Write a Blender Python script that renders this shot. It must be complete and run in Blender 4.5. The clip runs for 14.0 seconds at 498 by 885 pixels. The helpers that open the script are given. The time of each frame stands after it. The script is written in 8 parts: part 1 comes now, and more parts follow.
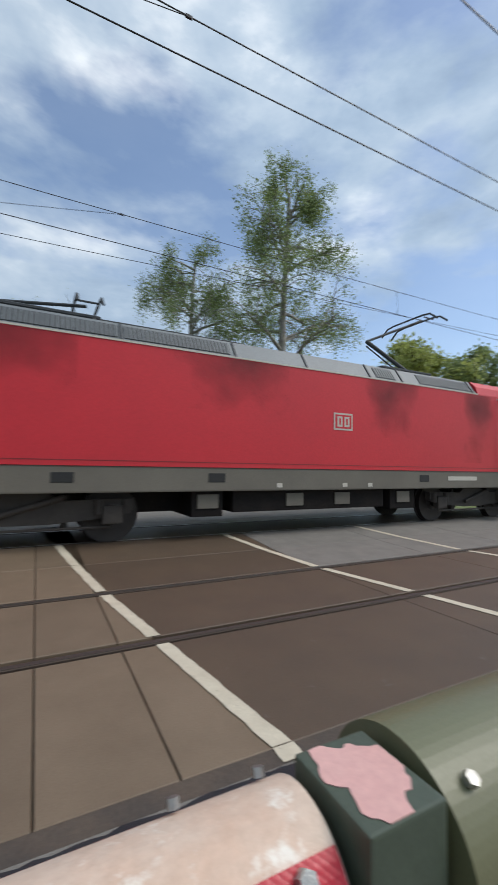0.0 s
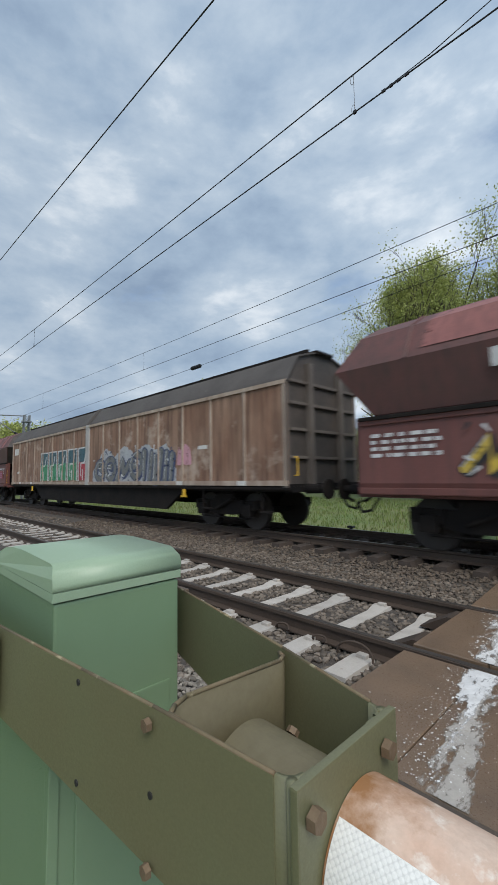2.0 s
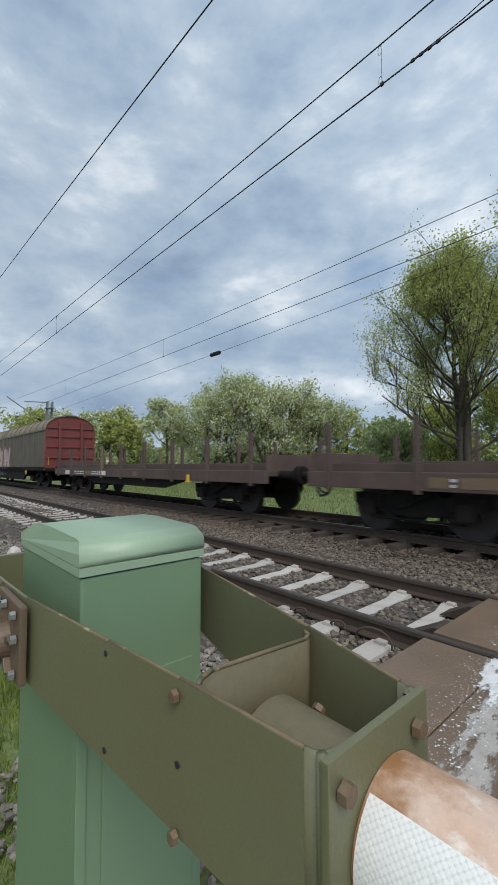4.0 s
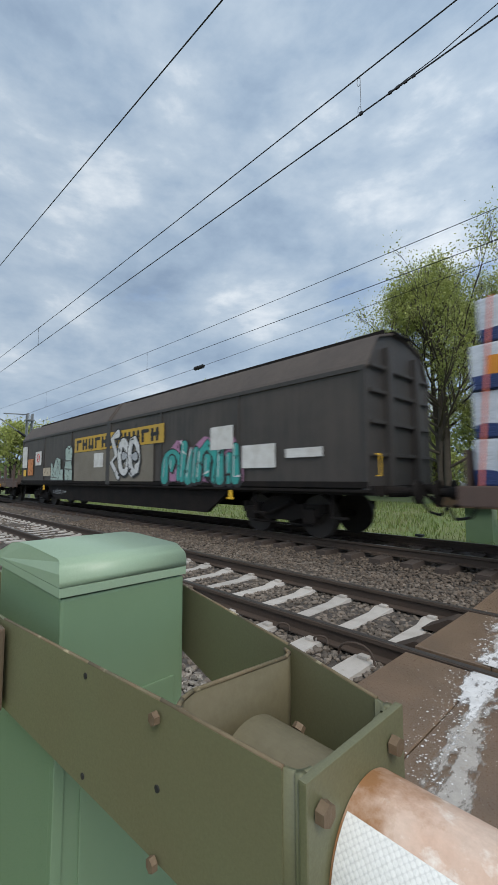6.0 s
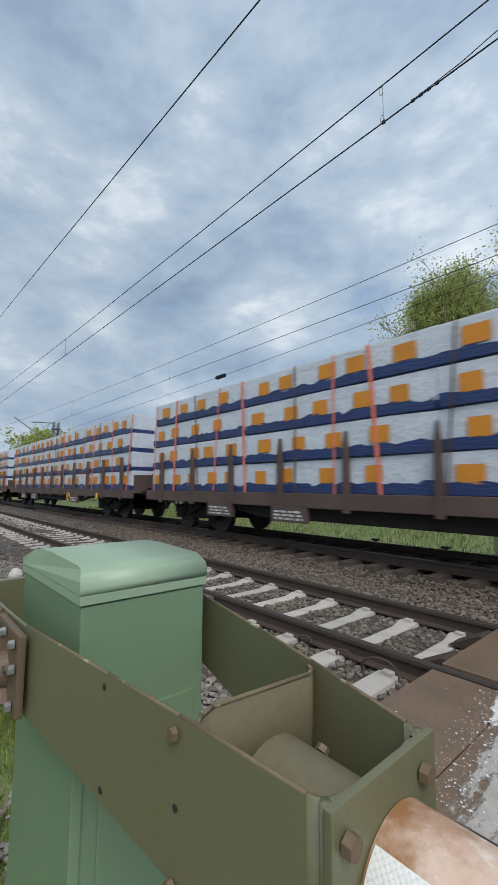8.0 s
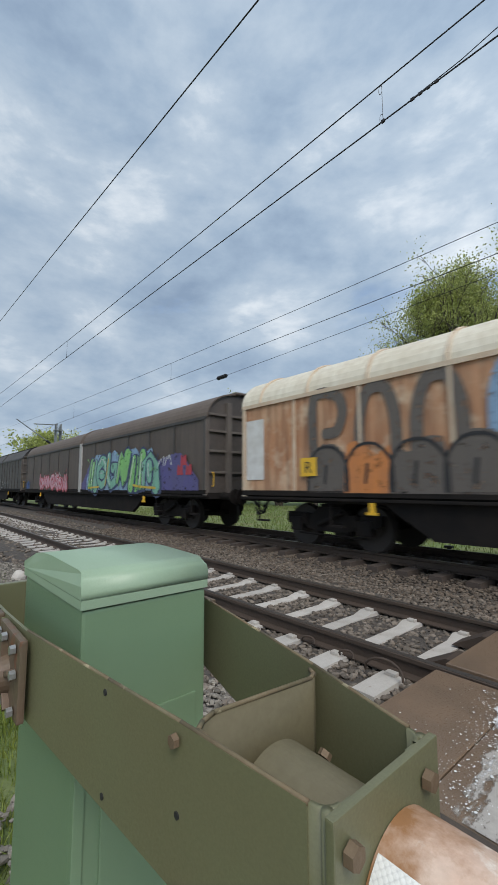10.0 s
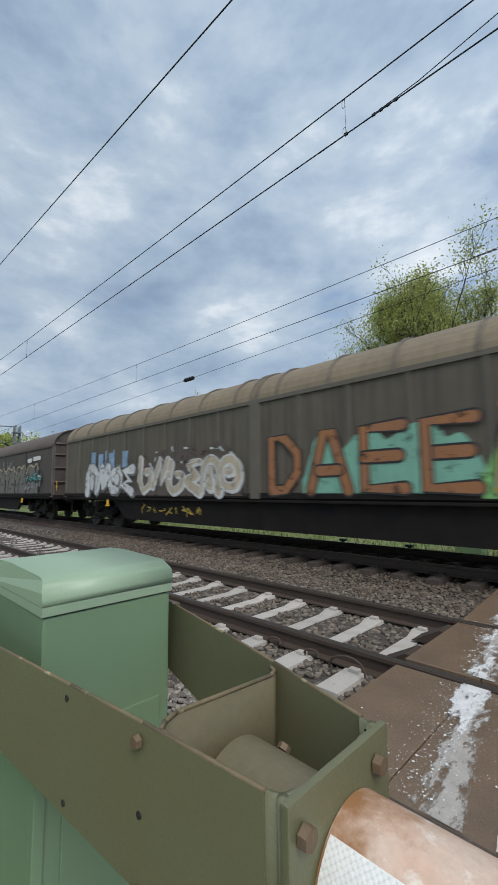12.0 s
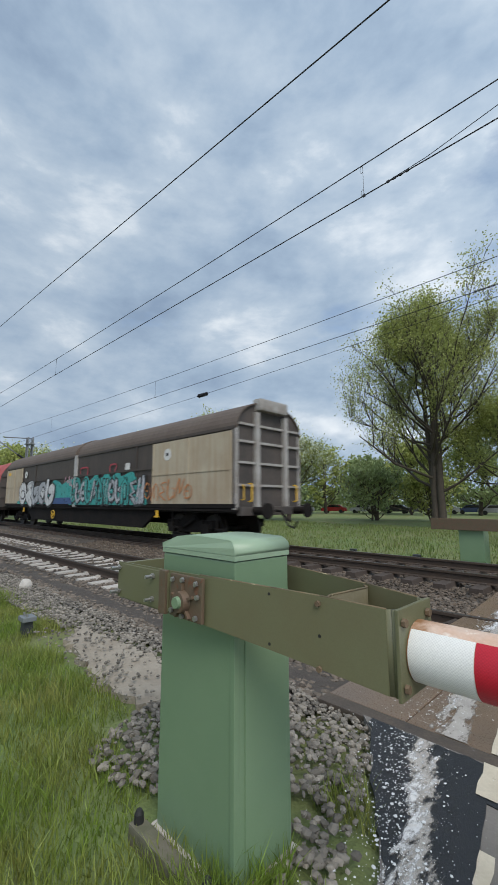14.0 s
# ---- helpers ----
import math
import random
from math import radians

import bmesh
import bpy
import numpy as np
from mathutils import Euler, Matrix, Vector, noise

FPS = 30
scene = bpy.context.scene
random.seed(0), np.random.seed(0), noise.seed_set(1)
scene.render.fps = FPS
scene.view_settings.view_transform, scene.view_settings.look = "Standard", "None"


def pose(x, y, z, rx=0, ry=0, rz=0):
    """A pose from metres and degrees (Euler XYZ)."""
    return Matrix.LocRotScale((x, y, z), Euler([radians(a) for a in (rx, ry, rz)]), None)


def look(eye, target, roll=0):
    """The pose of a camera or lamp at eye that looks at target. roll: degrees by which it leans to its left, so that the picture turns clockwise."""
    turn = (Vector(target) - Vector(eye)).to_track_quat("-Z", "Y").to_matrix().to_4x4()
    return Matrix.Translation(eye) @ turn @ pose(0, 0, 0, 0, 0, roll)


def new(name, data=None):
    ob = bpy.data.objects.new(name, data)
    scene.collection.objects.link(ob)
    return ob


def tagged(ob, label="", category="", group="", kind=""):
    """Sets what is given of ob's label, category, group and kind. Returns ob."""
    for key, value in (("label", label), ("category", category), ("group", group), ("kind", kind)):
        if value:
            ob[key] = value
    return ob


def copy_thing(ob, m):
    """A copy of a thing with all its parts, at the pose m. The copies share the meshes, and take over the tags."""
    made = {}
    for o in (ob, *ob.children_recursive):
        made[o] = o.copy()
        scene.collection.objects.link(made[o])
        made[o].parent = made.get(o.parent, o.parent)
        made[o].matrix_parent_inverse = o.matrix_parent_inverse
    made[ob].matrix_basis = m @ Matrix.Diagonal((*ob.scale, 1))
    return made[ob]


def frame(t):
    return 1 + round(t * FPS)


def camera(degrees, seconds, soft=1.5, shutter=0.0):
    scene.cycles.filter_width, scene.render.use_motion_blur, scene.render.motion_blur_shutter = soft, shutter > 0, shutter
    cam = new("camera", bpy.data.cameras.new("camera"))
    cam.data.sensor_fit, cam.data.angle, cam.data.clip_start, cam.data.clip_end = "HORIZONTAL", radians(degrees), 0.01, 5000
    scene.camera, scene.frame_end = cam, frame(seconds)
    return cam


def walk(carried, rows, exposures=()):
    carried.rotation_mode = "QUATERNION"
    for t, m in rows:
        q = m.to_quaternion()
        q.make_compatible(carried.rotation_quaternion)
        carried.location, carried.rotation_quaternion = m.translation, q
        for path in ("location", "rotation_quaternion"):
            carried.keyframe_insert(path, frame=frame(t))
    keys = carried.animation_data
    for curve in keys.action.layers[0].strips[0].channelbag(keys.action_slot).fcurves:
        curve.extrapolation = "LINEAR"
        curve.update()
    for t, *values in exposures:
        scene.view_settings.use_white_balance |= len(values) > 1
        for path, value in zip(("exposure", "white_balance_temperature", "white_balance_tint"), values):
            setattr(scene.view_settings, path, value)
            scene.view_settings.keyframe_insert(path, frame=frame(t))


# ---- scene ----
cam = camera(62.4, 14.0, 1.5, 0.12)
PATH = [
    (0, (0.205, -0.803, 1.411), (1.12, 0.97, 1.54), 0.8),
    (0.2, (0.175, -0.763, 1.392), (0.478, 1.205, 1.582), -0.8),
    (0.3, (0.172, -0.78, 1.404), (0.185, 1.208, 1.628), -2.1),
    (0.5, (0.152, -0.805, 1.467), (-0.398, 1.103, 1.7), -2.6),
    (0.7, (0.174, -0.801, 1.468), (-0.806, 0.925, 1.713), -1.9),
    (1, (0.185, -0.818, 1.472), (-1.098, 0.699, 1.695), 0.6),
    (1.5, (0.158, -0.894, 1.47), (-1.241, 0.525, 1.642), -1.4),
    (2, (0.143, -0.924, 1.469), (-1.283, 0.468, 1.638), -0.8),
    (2.5, (0.137, -0.933, 1.463), (-1.33, 0.417, 1.617), 0.1),
    (4.8, (0.116, -0.92, 1.446), (-1.372, 0.413, 1.532), -0.5),
    (5, (0.121, -0.921, 1.452), (-1.355, 0.426, 1.538), -0.6),
    (5.5, (0.129, -0.93, 1.458), (-1.315, 0.447, 1.588), -0.6),
    (6, (0.136, -0.934, 1.461), (-1.297, 0.451, 1.634), -0.2),
    (6.5, (0.138, -0.935, 1.462), (-1.305, 0.435, 1.667), 0.2),
    (7, (0.134, -0.935, 1.463), (-1.332, 0.408, 1.68), 0.5),
    (7.5, (0.124, -0.93, 1.461), (-1.368, 0.385, 1.676), 0.6),
    (10, (0.124, -0.92, 1.468), (-1.381, 0.38, 1.684), -0.1),
    (10.5, (0.125, -0.923, 1.467), (-1.375, 0.381, 1.686), -0.3),
    (11, (0.127, -0.925, 1.47), (-1.358, 0.397, 1.691), -0.4),
    (11.5, (0.132, -0.929, 1.471), (-1.314, 0.435, 1.696), -0.5),
    (12, (0.149, -0.93, 1.471), (-1.247, 0.485, 1.698), -0.6),
    (12.5, (0.14, -0.959, 1.478), (-1.138, 0.564, 1.695), -0.8),
    (13, (0.185, -1.127, 1.454), (-1.181, 0.317, 1.675), 0.0),
    (13.5, (0.333, -1.412, 1.448), (-1.147, -0.093, 1.715), -0.3),
    (14, (0.41, -1.742, 1.432), (-0.991, -0.344, 1.72), -0.1),
]
walk(cam, [(t, look(eye, target, roll)) for t, eye, target, roll in PATH])
# ---------------------------------------------------------------- world and sun
world = bpy.data.worlds.new("sky")
scene.world = world
world.use_nodes = True
wn, wl = world.node_tree.nodes, world.node_tree.links
wn.clear()


def wnode(kind, **sets):
    n = wn.new(kind)
    for key, value in sets.items():
        n.inputs[key].default_value = value
    return n


w_out = wn.new("ShaderNodeOutputWorld")
w_sky = wn.new("ShaderNodeTexSky")
w_sky.sky_type, w_sky.sun_disc = "NISHITA", False
w_sky.sun_elevation, w_sky.sun_rotation = radians(50), radians(121.5)
w_skybg = wnode("ShaderNodeBackground", Strength=0.135)
wl.new(w_sky.outputs[0], w_skybg.inputs[0])
# cloud layer: puffs drawn out along the horizon
w_co = wn.new("ShaderNodeTexCoord")
w_sep = wn.new("ShaderNodeSeparateXYZ")
wl.new(w_co.outputs["Generated"], w_sep.inputs[0])
w_flat = wn.new("ShaderNodeMapping")
w_flat.inputs["Scale"].default_value = (1.0, 1.0, 2.1)
wl.new(w_co.outputs["Generated"], w_flat.inputs[0])


def wnoise(scale, detail, rough, offset, distort=0.0):
    m = wn.new("ShaderNodeMapping")
    m.inputs["Location"].default_value = offset
    wl.new(w_flat.outputs[0], m.inputs[0])
    n = wnode("ShaderNodeTexNoise", Scale=scale, Detail=detail, Roughness=rough, Distortion=distort)
    wl.new(m.outputs[0], n.inputs["Vector"])
    return n


def wramp(src, stops):
    r = wn.new("ShaderNodeValToRGB")
    e = r.color_ramp.elements
    e[0].position, e[0].color = stops[0][0], (*stops[0][1], 1)
    e[1].position, e[1].color = stops[-1][0], (*stops[-1][1], 1)
    for p, c in stops[1:-1]:
        e.new(p).color = (*c, 1)
    wl.new(src, r.inputs[0])
    return r


w_n1 = wnoise(3.6, 10.0, 0.56, (5.2, 1.1, 0.6), 0.10)
w_n2 = wnoise(2.1, 8.0, 0.55, (7.1, 2.2, 0.4), 0.1)
w_shade = wramp(w_n1.outputs[0], [(0.30, (0.265, 0.360, 0.500)), (0.44, (0.360, 0.468, 0.605)), (0.57, (0.485, 0.585, 0.700)), (0.71, (0.80, 0.86, 0.92))])
w_less = wn.new("ShaderNodeMath")
w_less.operation = "MULTIPLY_ADD"
w_less.inputs[1].default_value = -0.20
wl.new(w_sep.outputs[0], w_less.inputs[0])
wl.new(w_n2.outputs[0], w_less.inputs[2])
w_cover = wramp(w_less.outputs[0], [(0.31, (0.10, 0.10, 0.10)), (0.44, (1, 1, 1))])
# a brighter, more broken sky towards the sun side, a blue-grey bank low down the line
w_east = wn.new("ShaderNodeMapRange")
w_east.inputs[1].default_value, w_east.inputs[2].default_value = -0.9, 0.5
w_east.inputs[3].default_value, w_east.inputs[4].default_value = 0.84, 1.06
wl.new(w_sep.outputs[0], w_east.inputs[0])
w_cloud = wnode("ShaderNodeBackground", Strength=0.9)
w_str = wn.new("ShaderNodeMath")
w_str.operation = "MULTIPLY"
w_str.inputs[1].default_value = 0.86
wl.new(w_east.outputs[0], w_str.inputs[0])
wl.new(w_str.outputs[0], w_cloud.inputs[1])
wl.new(w_shade.outputs[0], w_cloud.inputs[0])
w_mix = wn.new("ShaderNodeMixShader")
wl.new(w_cover.outputs[0], w_mix.inputs[0])
wl.new(w_skybg.outputs[0], w_mix.inputs[1])
wl.new(w_cloud.outputs[0], w_mix.inputs[2])
wl.new(w_mix.outputs[0], w_out.inputs[0])

sun = new("sun", bpy.data.lights.new("sun", "SUN"))
sun.data.energy, sun.data.angle, sun.data.color = 1.75, radians(32), (1.0, 0.96, 0.90)
sun.matrix_basis = look((0, 0, 30), (-15.0, 9.2, 9))

scene.view_settings.exposure = 0.42

# ---------------------------------------------------------------- building helpers


def thing(name, label, category, group="", at=(0, 0, 0), turn=0):
    ob = new(name)
    ob.matrix_basis = pose(*at, 0, 0, turn)
    return tagged(ob, label, category, group)


def part(name, bm, material, parent=None, label="", smooth=False):
    me = bpy.data.meshes.new(name)
    if smooth:
        for f in bm.faces:
            f.smooth = True
    bm.to_mesh(me)
    bm.free()
    me.materials.append(material)
    ob = new(name, me)
    if parent is not None:
        ob.parent = parent
    if label:
        ob["label"] = label
    return ob


def again(name, me, parent, m):
    """Another object on the same mesh."""
    ob = new(name, me)
    ob.parent = parent
    ob.matrix_basis = m
    return ob


def raw(name, verts, faces, material, parent=None, smooth=False):
    me = bpy.data.meshes.new(name)
    me.from_pydata([tuple(v) for v in verts], [], faces)
    me.materials.append(material)
    if smooth:
        me.polygons.foreach_set("use_smooth", [True] * len(me.polygons))
    me.update()
    ob = new(name, me)
    if parent is not None:
        ob.parent = parent
    return ob


def box(bm, x0, x1, y0, y1, z0, z1, bevel=0.0, m=None):
    r = bmesh.ops.create_cube(bm, size=1.0)
    vs = r["verts"]
    for v in vs:
        v.co = Vector(((x0 + x1) / 2 + v.co.x * (x1 - x0), (y0 + y1) / 2 + v.co.y * (y1 - y0), (z0 + z1) / 2 + v.co.z * (z1 - z0)))
    if m is not None:
        bmesh.ops.transform(bm, matrix=m, verts=vs)
    if bevel:
        es = list({e for v in vs for e in v.link_edges})
        bmesh.ops.bevel(bm, geom=es, offset=bevel, segments=2, affect="EDGES", profile=0.7)
    return bm


def newbox(x0, x1, y0, y1, z0, z1, bevel=0.0, m=None):
    return box(bmesh.new(), x0, x1, y0, y1, z0, z1, bevel, m)


def tube(bm, p0, p1, r0, r1=None, seg=12, caps=True):
    p0, p1 = Vector(p0), Vector(p1)
    d = p1 - p0
    m = Matrix.Translation((p0 + p1) / 2) @ d.to_track_quat("Z", "Y").to_matrix().to_4x4()
    bmesh.ops.create_cone(bm, cap_ends=caps, segments=seg, radius1=r0, radius2=r0 if r1 is None else r1, depth=d.length, matrix=m)
    return bm


def newtube(p0, p1, r0, r1=None, seg=12):
    return tube(bmesh.new(), p0, p1, r0, r1, seg)


def rod(bm, pts, r, seg=6):
    for a, b in zip(pts, pts[1:]):
        tube(bm, a, b, r, r, seg)
    return bm


def prism(bm, outline, axis, a, b):
    """A solid with the given outline across an axis, from a to b along it. Outline points are (other, other) in x, y, z order."""
    def place(p, s):
        return {"x": (s, p[0], p[1]), "y": (p[0], s, p[1]), "z": (p[0], p[1], s)}[axis]
    lo = [bm.verts.new(place(p, a)) for p in outline]
    hi = [bm.verts.new(place(p, b)) for p in outline]
    n = len(outline)
    bm.faces.new(lo)
    bm.faces.new(hi[::-1])
    for i in range(n):
        bm.faces.new((lo[i], hi[i], hi[(i + 1) % n], lo[(i + 1) % n]))
    bmesh.ops.recalc_face_normals(bm, faces=bm.faces)
    return bm


def hexbolt(bm, at, axis, r=0.014, h=0.012, washer=False):
    at, ax = Vector(at), Vector(axis).normalized()
    if washer:
        tube(bm, at, at + ax * 0.004, r * 1.45, r * 1.45, 16)
    tube(bm, at + ax * 0.003, at + ax * (0.003 + h), r, r * 0.94, 6)
    return bm


# ---------------------------------------------------------------- materials


def mat(name, base, second=None, rough=0.6, metal=0.0, scale=2.0, fine=45.0, bump=0.15, amount=0.6, streak=None, streak_amount=0.5, spots=None, spot_size=12.0, spot_cut=0.62, by_object=0.0, by_island=0.0, stretch=(1, 1, 1), spec=0.5, dist=0.01, spot_soft=0.05, see_through=0.0, end_stain=None, holes=None, cells=None):
    """Base and second colour in broad patches with fine grain; streak: colour that runs down; spots: colour of flaking patches."""
    m = bpy.data.materials.new(name)
    m.use_nodes = True
    nt = m.node_tree
    nodes, links = nt.nodes, nt.links
    p = nodes["Principled BSDF"]
    p.inputs["Metallic"].default_value = metal
    p.inputs["Specular IOR Level"].default_value = spec
    co = nodes.new("ShaderNodeTexCoord")
    mp = nodes.new("ShaderNodeMapping")
    mp.inputs["Scale"].default_value = stretch
    links.new(co.outputs["Object"], mp.inputs[0])

    def noise_of(sc, detail=4.0, ro=0.6):
        n = nodes.new("ShaderNodeTexNoise")
        n.inputs["Scale"].default_value, n.inputs["Detail"].default_value, n.inputs["Roughness"].default_value = sc, detail, ro
        links.new(mp.outputs[0], n.inputs["Vector"])
        return n

    def ramp(src, lo, hi, top=1.0):
        r = nodes.new("ShaderNodeMapRange")
        r.inputs[1].default_value, r.inputs[2].default_value, r.inputs[3].default_value, r.inputs[4].default_value = lo, hi, 0.0, top
        links.new(src, r.inputs[0])
        return r.outputs[0]

    def mix(fac, a, b, how="MIX"):
        n = nodes.new("ShaderNodeMix")
        n.data_type, n.blend_type = "RGBA", how
        for sock, v in ((n.inputs[0], fac), (n.inputs[6], a), (n.inputs[7], b)):
            if isinstance(v, (int, float)):
                sock.default_value = v
            elif isinstance(v, tuple):
                sock.default_value = (*v, 1)
            else:
                links.new(v, sock)
        return n.outputs[2]

    second = second or tuple(c * 0.75 for c in base)
    big, small = noise_of(scale), noise_of(fine, 3.0, 0.7)
    col = mix(ramp(big.outputs[0], 0.35, 0.68, amount), base, second)
    col = mix(ramp(small.outputs[0], 0.30, 0.70, 0.30), col, tuple(c * 0.55 for c in base))
    if streak:
        sm = nodes.new("ShaderNodeMapping")
        sm.inputs["Scale"].default_value = (5.0, 5.0, 0.35)
        links.new(co.outputs["Object"], sm.inputs[0])
        sn = nodes.new("ShaderNodeTexNoise")
        sn.inputs["Scale"].default_value, sn.inputs["Detail"].default_value = 1.6, 5.0
        links.new(sm.outputs[0], sn.inputs["Vector"])
        col = mix(ramp(sn.outputs[0], 0.42, 0.72, streak_amount), col, streak)
    if spots:
        sp = noise_of(spot_size, 5.0, 0.65)
        col = mix(ramp(sp.outputs[0], spot_cut, spot_cut + spot_soft), col, spots)
    if end_stain:
        # a stain that fades out along x from the end of the piece
        stain, x0, x1 = end_stain
        sx = nodes.new("ShaderNodeSeparateXYZ")
        links.new(co.outputs["Object"], sx.inputs[0])
        wob = noise_of(26.0, 5.0, 0.65)
        add = nodes.new("ShaderNodeMath")
        add.operation = "MULTIPLY_ADD"
        add.inputs[1].default_value = 0.22
        links.new(wob.outputs[0], add.inputs[0])
        links.new(sx.outputs[0], add.inputs[2])
        fade = nodes.new("ShaderNodeMapRange")
        fade.inputs[1].default_value, fade.inputs[2].default_value, fade.inputs[3].default_value, fade.inputs[4].default_value = x0 + 0.11, x1 + 0.11, 0.95, 0.0
        links.new(add.outputs[0], fade.inputs[0])
        col = mix(fade.outputs[0], col, stain)
    for wanted, kind, sock in ((by_object, "ShaderNodeObjectInfo", "Random"), (by_island, "ShaderNodeNewGeometry", "Random Per Island")):
        if wanted:
            rnd = nodes.new(kind)
            r = nodes.new("ShaderNodeMapRange")
            r.inputs[3].default_value, r.inputs[4].default_value = 1.0 - wanted, 1.0 + wanted
            links.new(rnd.outputs[sock], r.inputs[0])
            g = nodes.new("ShaderNodeCombineColor")
            for i in range(3):
                links.new(r.outputs[0], g.inputs[i])
            col = mix(1.0, col, g.outputs[0], "MULTIPLY")
    links.new(col, p.inputs["Base Color"])
    rr = nodes.new("ShaderNodeMapRange")
    rr.inputs[3].default_value, rr.inputs[4].default_value = max(rough - 0.14, 0.03), min(rough + 0.14, 1.0)
    links.new(small.outputs[0], rr.inputs[0])
    links.new(rr.outputs[0], p.inputs["Roughness"])
    if bump:
        b = nodes.new("ShaderNodeBump")
        b.inputs["Strength"].default_value, b.inputs["Distance"].default_value = bump, dist
        links.new(small.outputs[0], b.inputs["Height"])
        links.new(b.outputs[0], p.inputs["Normal"])
    if cells:
        vo = nodes.new("ShaderNodeTexVoronoi")
        vo.voronoi_dimensions = "2D"
        vo.inputs["Scale"].default_value, vo.inputs["Randomness"].default_value = cells[0], 0.10
        # unroll the round pole: along it, and round its girth
        ax = nodes.new("ShaderNodeSeparateXYZ")
        links.new(co.outputs["Object"], ax.inputs[0])
        oy, oz, at, girth = (nodes.new("ShaderNodeMath") for _ in range(4))
        oy.operation, oz.operation, at.operation, girth.operation = "SUBTRACT", "SUBTRACT", "ARCTAN2", "MULTIPLY"
        oy.inputs[1].default_value, oz.inputs[1].default_value, girth.inputs[1].default_value = cells[1], cells[2], cells[3]
        links.new(ax.outputs[1], oy.inputs[0])
        links.new(ax.outputs[2], oz.inputs[0])
        links.new(oz.outputs[0], at.inputs[0])
        links.new(oy.outputs[0], at.inputs[1])
        links.new(at.outputs[0], girth.inputs[0])
        flat = nodes.new("ShaderNodeCombineXYZ")
        links.new(ax.outputs[0], flat.inputs[0])
        links.new(girth.outputs[0], flat.inputs[1])
        turn = nodes.new("ShaderNodeMapping")
        turn.inputs["Rotation"].default_value = (0, 0, radians(45))
        links.new(flat.outputs[0], turn.inputs[0])
        links.new(turn.outputs[0], vo.inputs["Vector"])
        links.new(mix(ramp(vo.outputs["Distance"], 0.38, 0.60, 0.35), col, tuple(c * 0.45 for c in base)), p.inputs["Base Color"])
        cb = nodes.new("ShaderNodeBump")
        cb.inputs["Strength"].default_value, cb.inputs["Distance"].default_value = 0.35, 0.0015
        cb.invert = True
        links.new(vo.outputs["Distance"], cb.inputs["Height"])
        links.new(cb.outputs[0], p.inputs["Normal"])
    if holes:
        hn = noise_of(holes[0], 6.0, 0.7)
        tr = nodes.new("ShaderNodeBsdfTransparent")
        mh = nodes.new("ShaderNodeMixShader")
        links.new(ramp(hn.outputs[0], holes[1] - 0.04, holes[1] + 0.10), mh.inputs[0])
        links.new(p.outputs[0], mh.inputs[1])
        links.new(tr.outputs[0], mh.inputs[2])
        links.new(mh.outputs[0], nodes["Material Output"].inputs[0])
    if see_through:
        tl = nodes.new("ShaderNodeBsdfTranslucent")
        links.new(col, tl.inputs[0])
        both = nodes.new("ShaderNodeMixShader")
        both.inputs[0].default_value = see_through
        links.new(p.outputs[0], both.inputs[1])
        links.new(tl.outputs[0], both.inputs[2])
        links.new(both.outputs[0], nodes["Material Output"].inputs[0])
    return m


def paint(name, colour, rough=0.5, wear=0.25):
    return mat(name, colour, tuple(c * 0.8 + 0.02 for c in colour), rough, 0, 1.7, 30, 0.05, wear)


def glass(name, tint, rough=0.05):
    m = bpy.data.materials.new(name)
    m.use_nodes = True
    p = m.node_tree.nodes["Principled BSDF"]
    p.inputs["Base Color"].default_value, p.inputs["Roughness"].default_value = (*tint, 1), rough
    p.inputs["Specular IOR Level"].default_value = 0.8
    return m


M_rustedge = mat("bare rusty plate edge", (0.165, 0.115, 0.065), (0.135, 0.125, 0.070), 0.75, 0.1, 14, 70, 0.2, 1.0, spots=(0.30, 0.26, 0.16), spot_size=18, spot_cut=0.60)
M_olive = mat("olive paint", (0.145, 0.148, 0.080), (0.138, 0.126, 0.068), 0.42, 0, 3.5, 220, 0.04, 0.7, spots=(0.12, 0.065, 0.035), spot_size=9, spot_cut=0.70)
M_olive_in = mat("worn olive paint", (0.148, 0.126, 0.072), (0.128, 0.115, 0.066), 0.6, 0, 4, 50, 0.06, 0.8, spots=(0.14, 0.075, 0.04), spot_size=6, spot_cut=0.66)
M_hub = mat("brown worn paint", (0.13, 0.085, 0.055), (0.10, 0.085, 0.05), 0.55, 0, 8, 60, 0.1, 0.8, spots=(0.15, 0.06, 0.03), spot_size=14, spot_cut=0.60)
# faded lid paint, set paler than the cabinet to paint in sky reflection
M_lid = mat("faded green paint with sky sheen mixed in", (0.300, 0.405, 0.280), (0.255, 0.365, 0.245), 0.42, 0, 2.6, 300, 0.0, 0.9, spots=(0.36, 0.44, 0.34), spot_size=9, spot_cut=0.66, spot_soft=0.15)
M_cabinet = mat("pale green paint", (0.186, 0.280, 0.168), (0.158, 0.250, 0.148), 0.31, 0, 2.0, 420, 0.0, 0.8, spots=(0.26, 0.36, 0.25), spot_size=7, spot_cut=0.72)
M_steel = mat("galvanised bolt", (0.42, 0.42, 0.40), (0.30, 0.29, 0.27), 0.4, 0.8, 20, 90, 0.1)
M_rustbolt = mat("rusty bolt", (0.18, 0.13, 0.08), (0.14, 0.085, 0.05), 0.7, 0.2, 30, 120, 0.2)
M_white_refl = mat("white honeycomb foil", (0.82, 0.82, 0.78), (0.76, 0.76, 0.72), 0.45, 0, 3, 180, 0.25, 0.4, dist=0.002, cells=(165.0, -0.42, 0.968, 0.09))
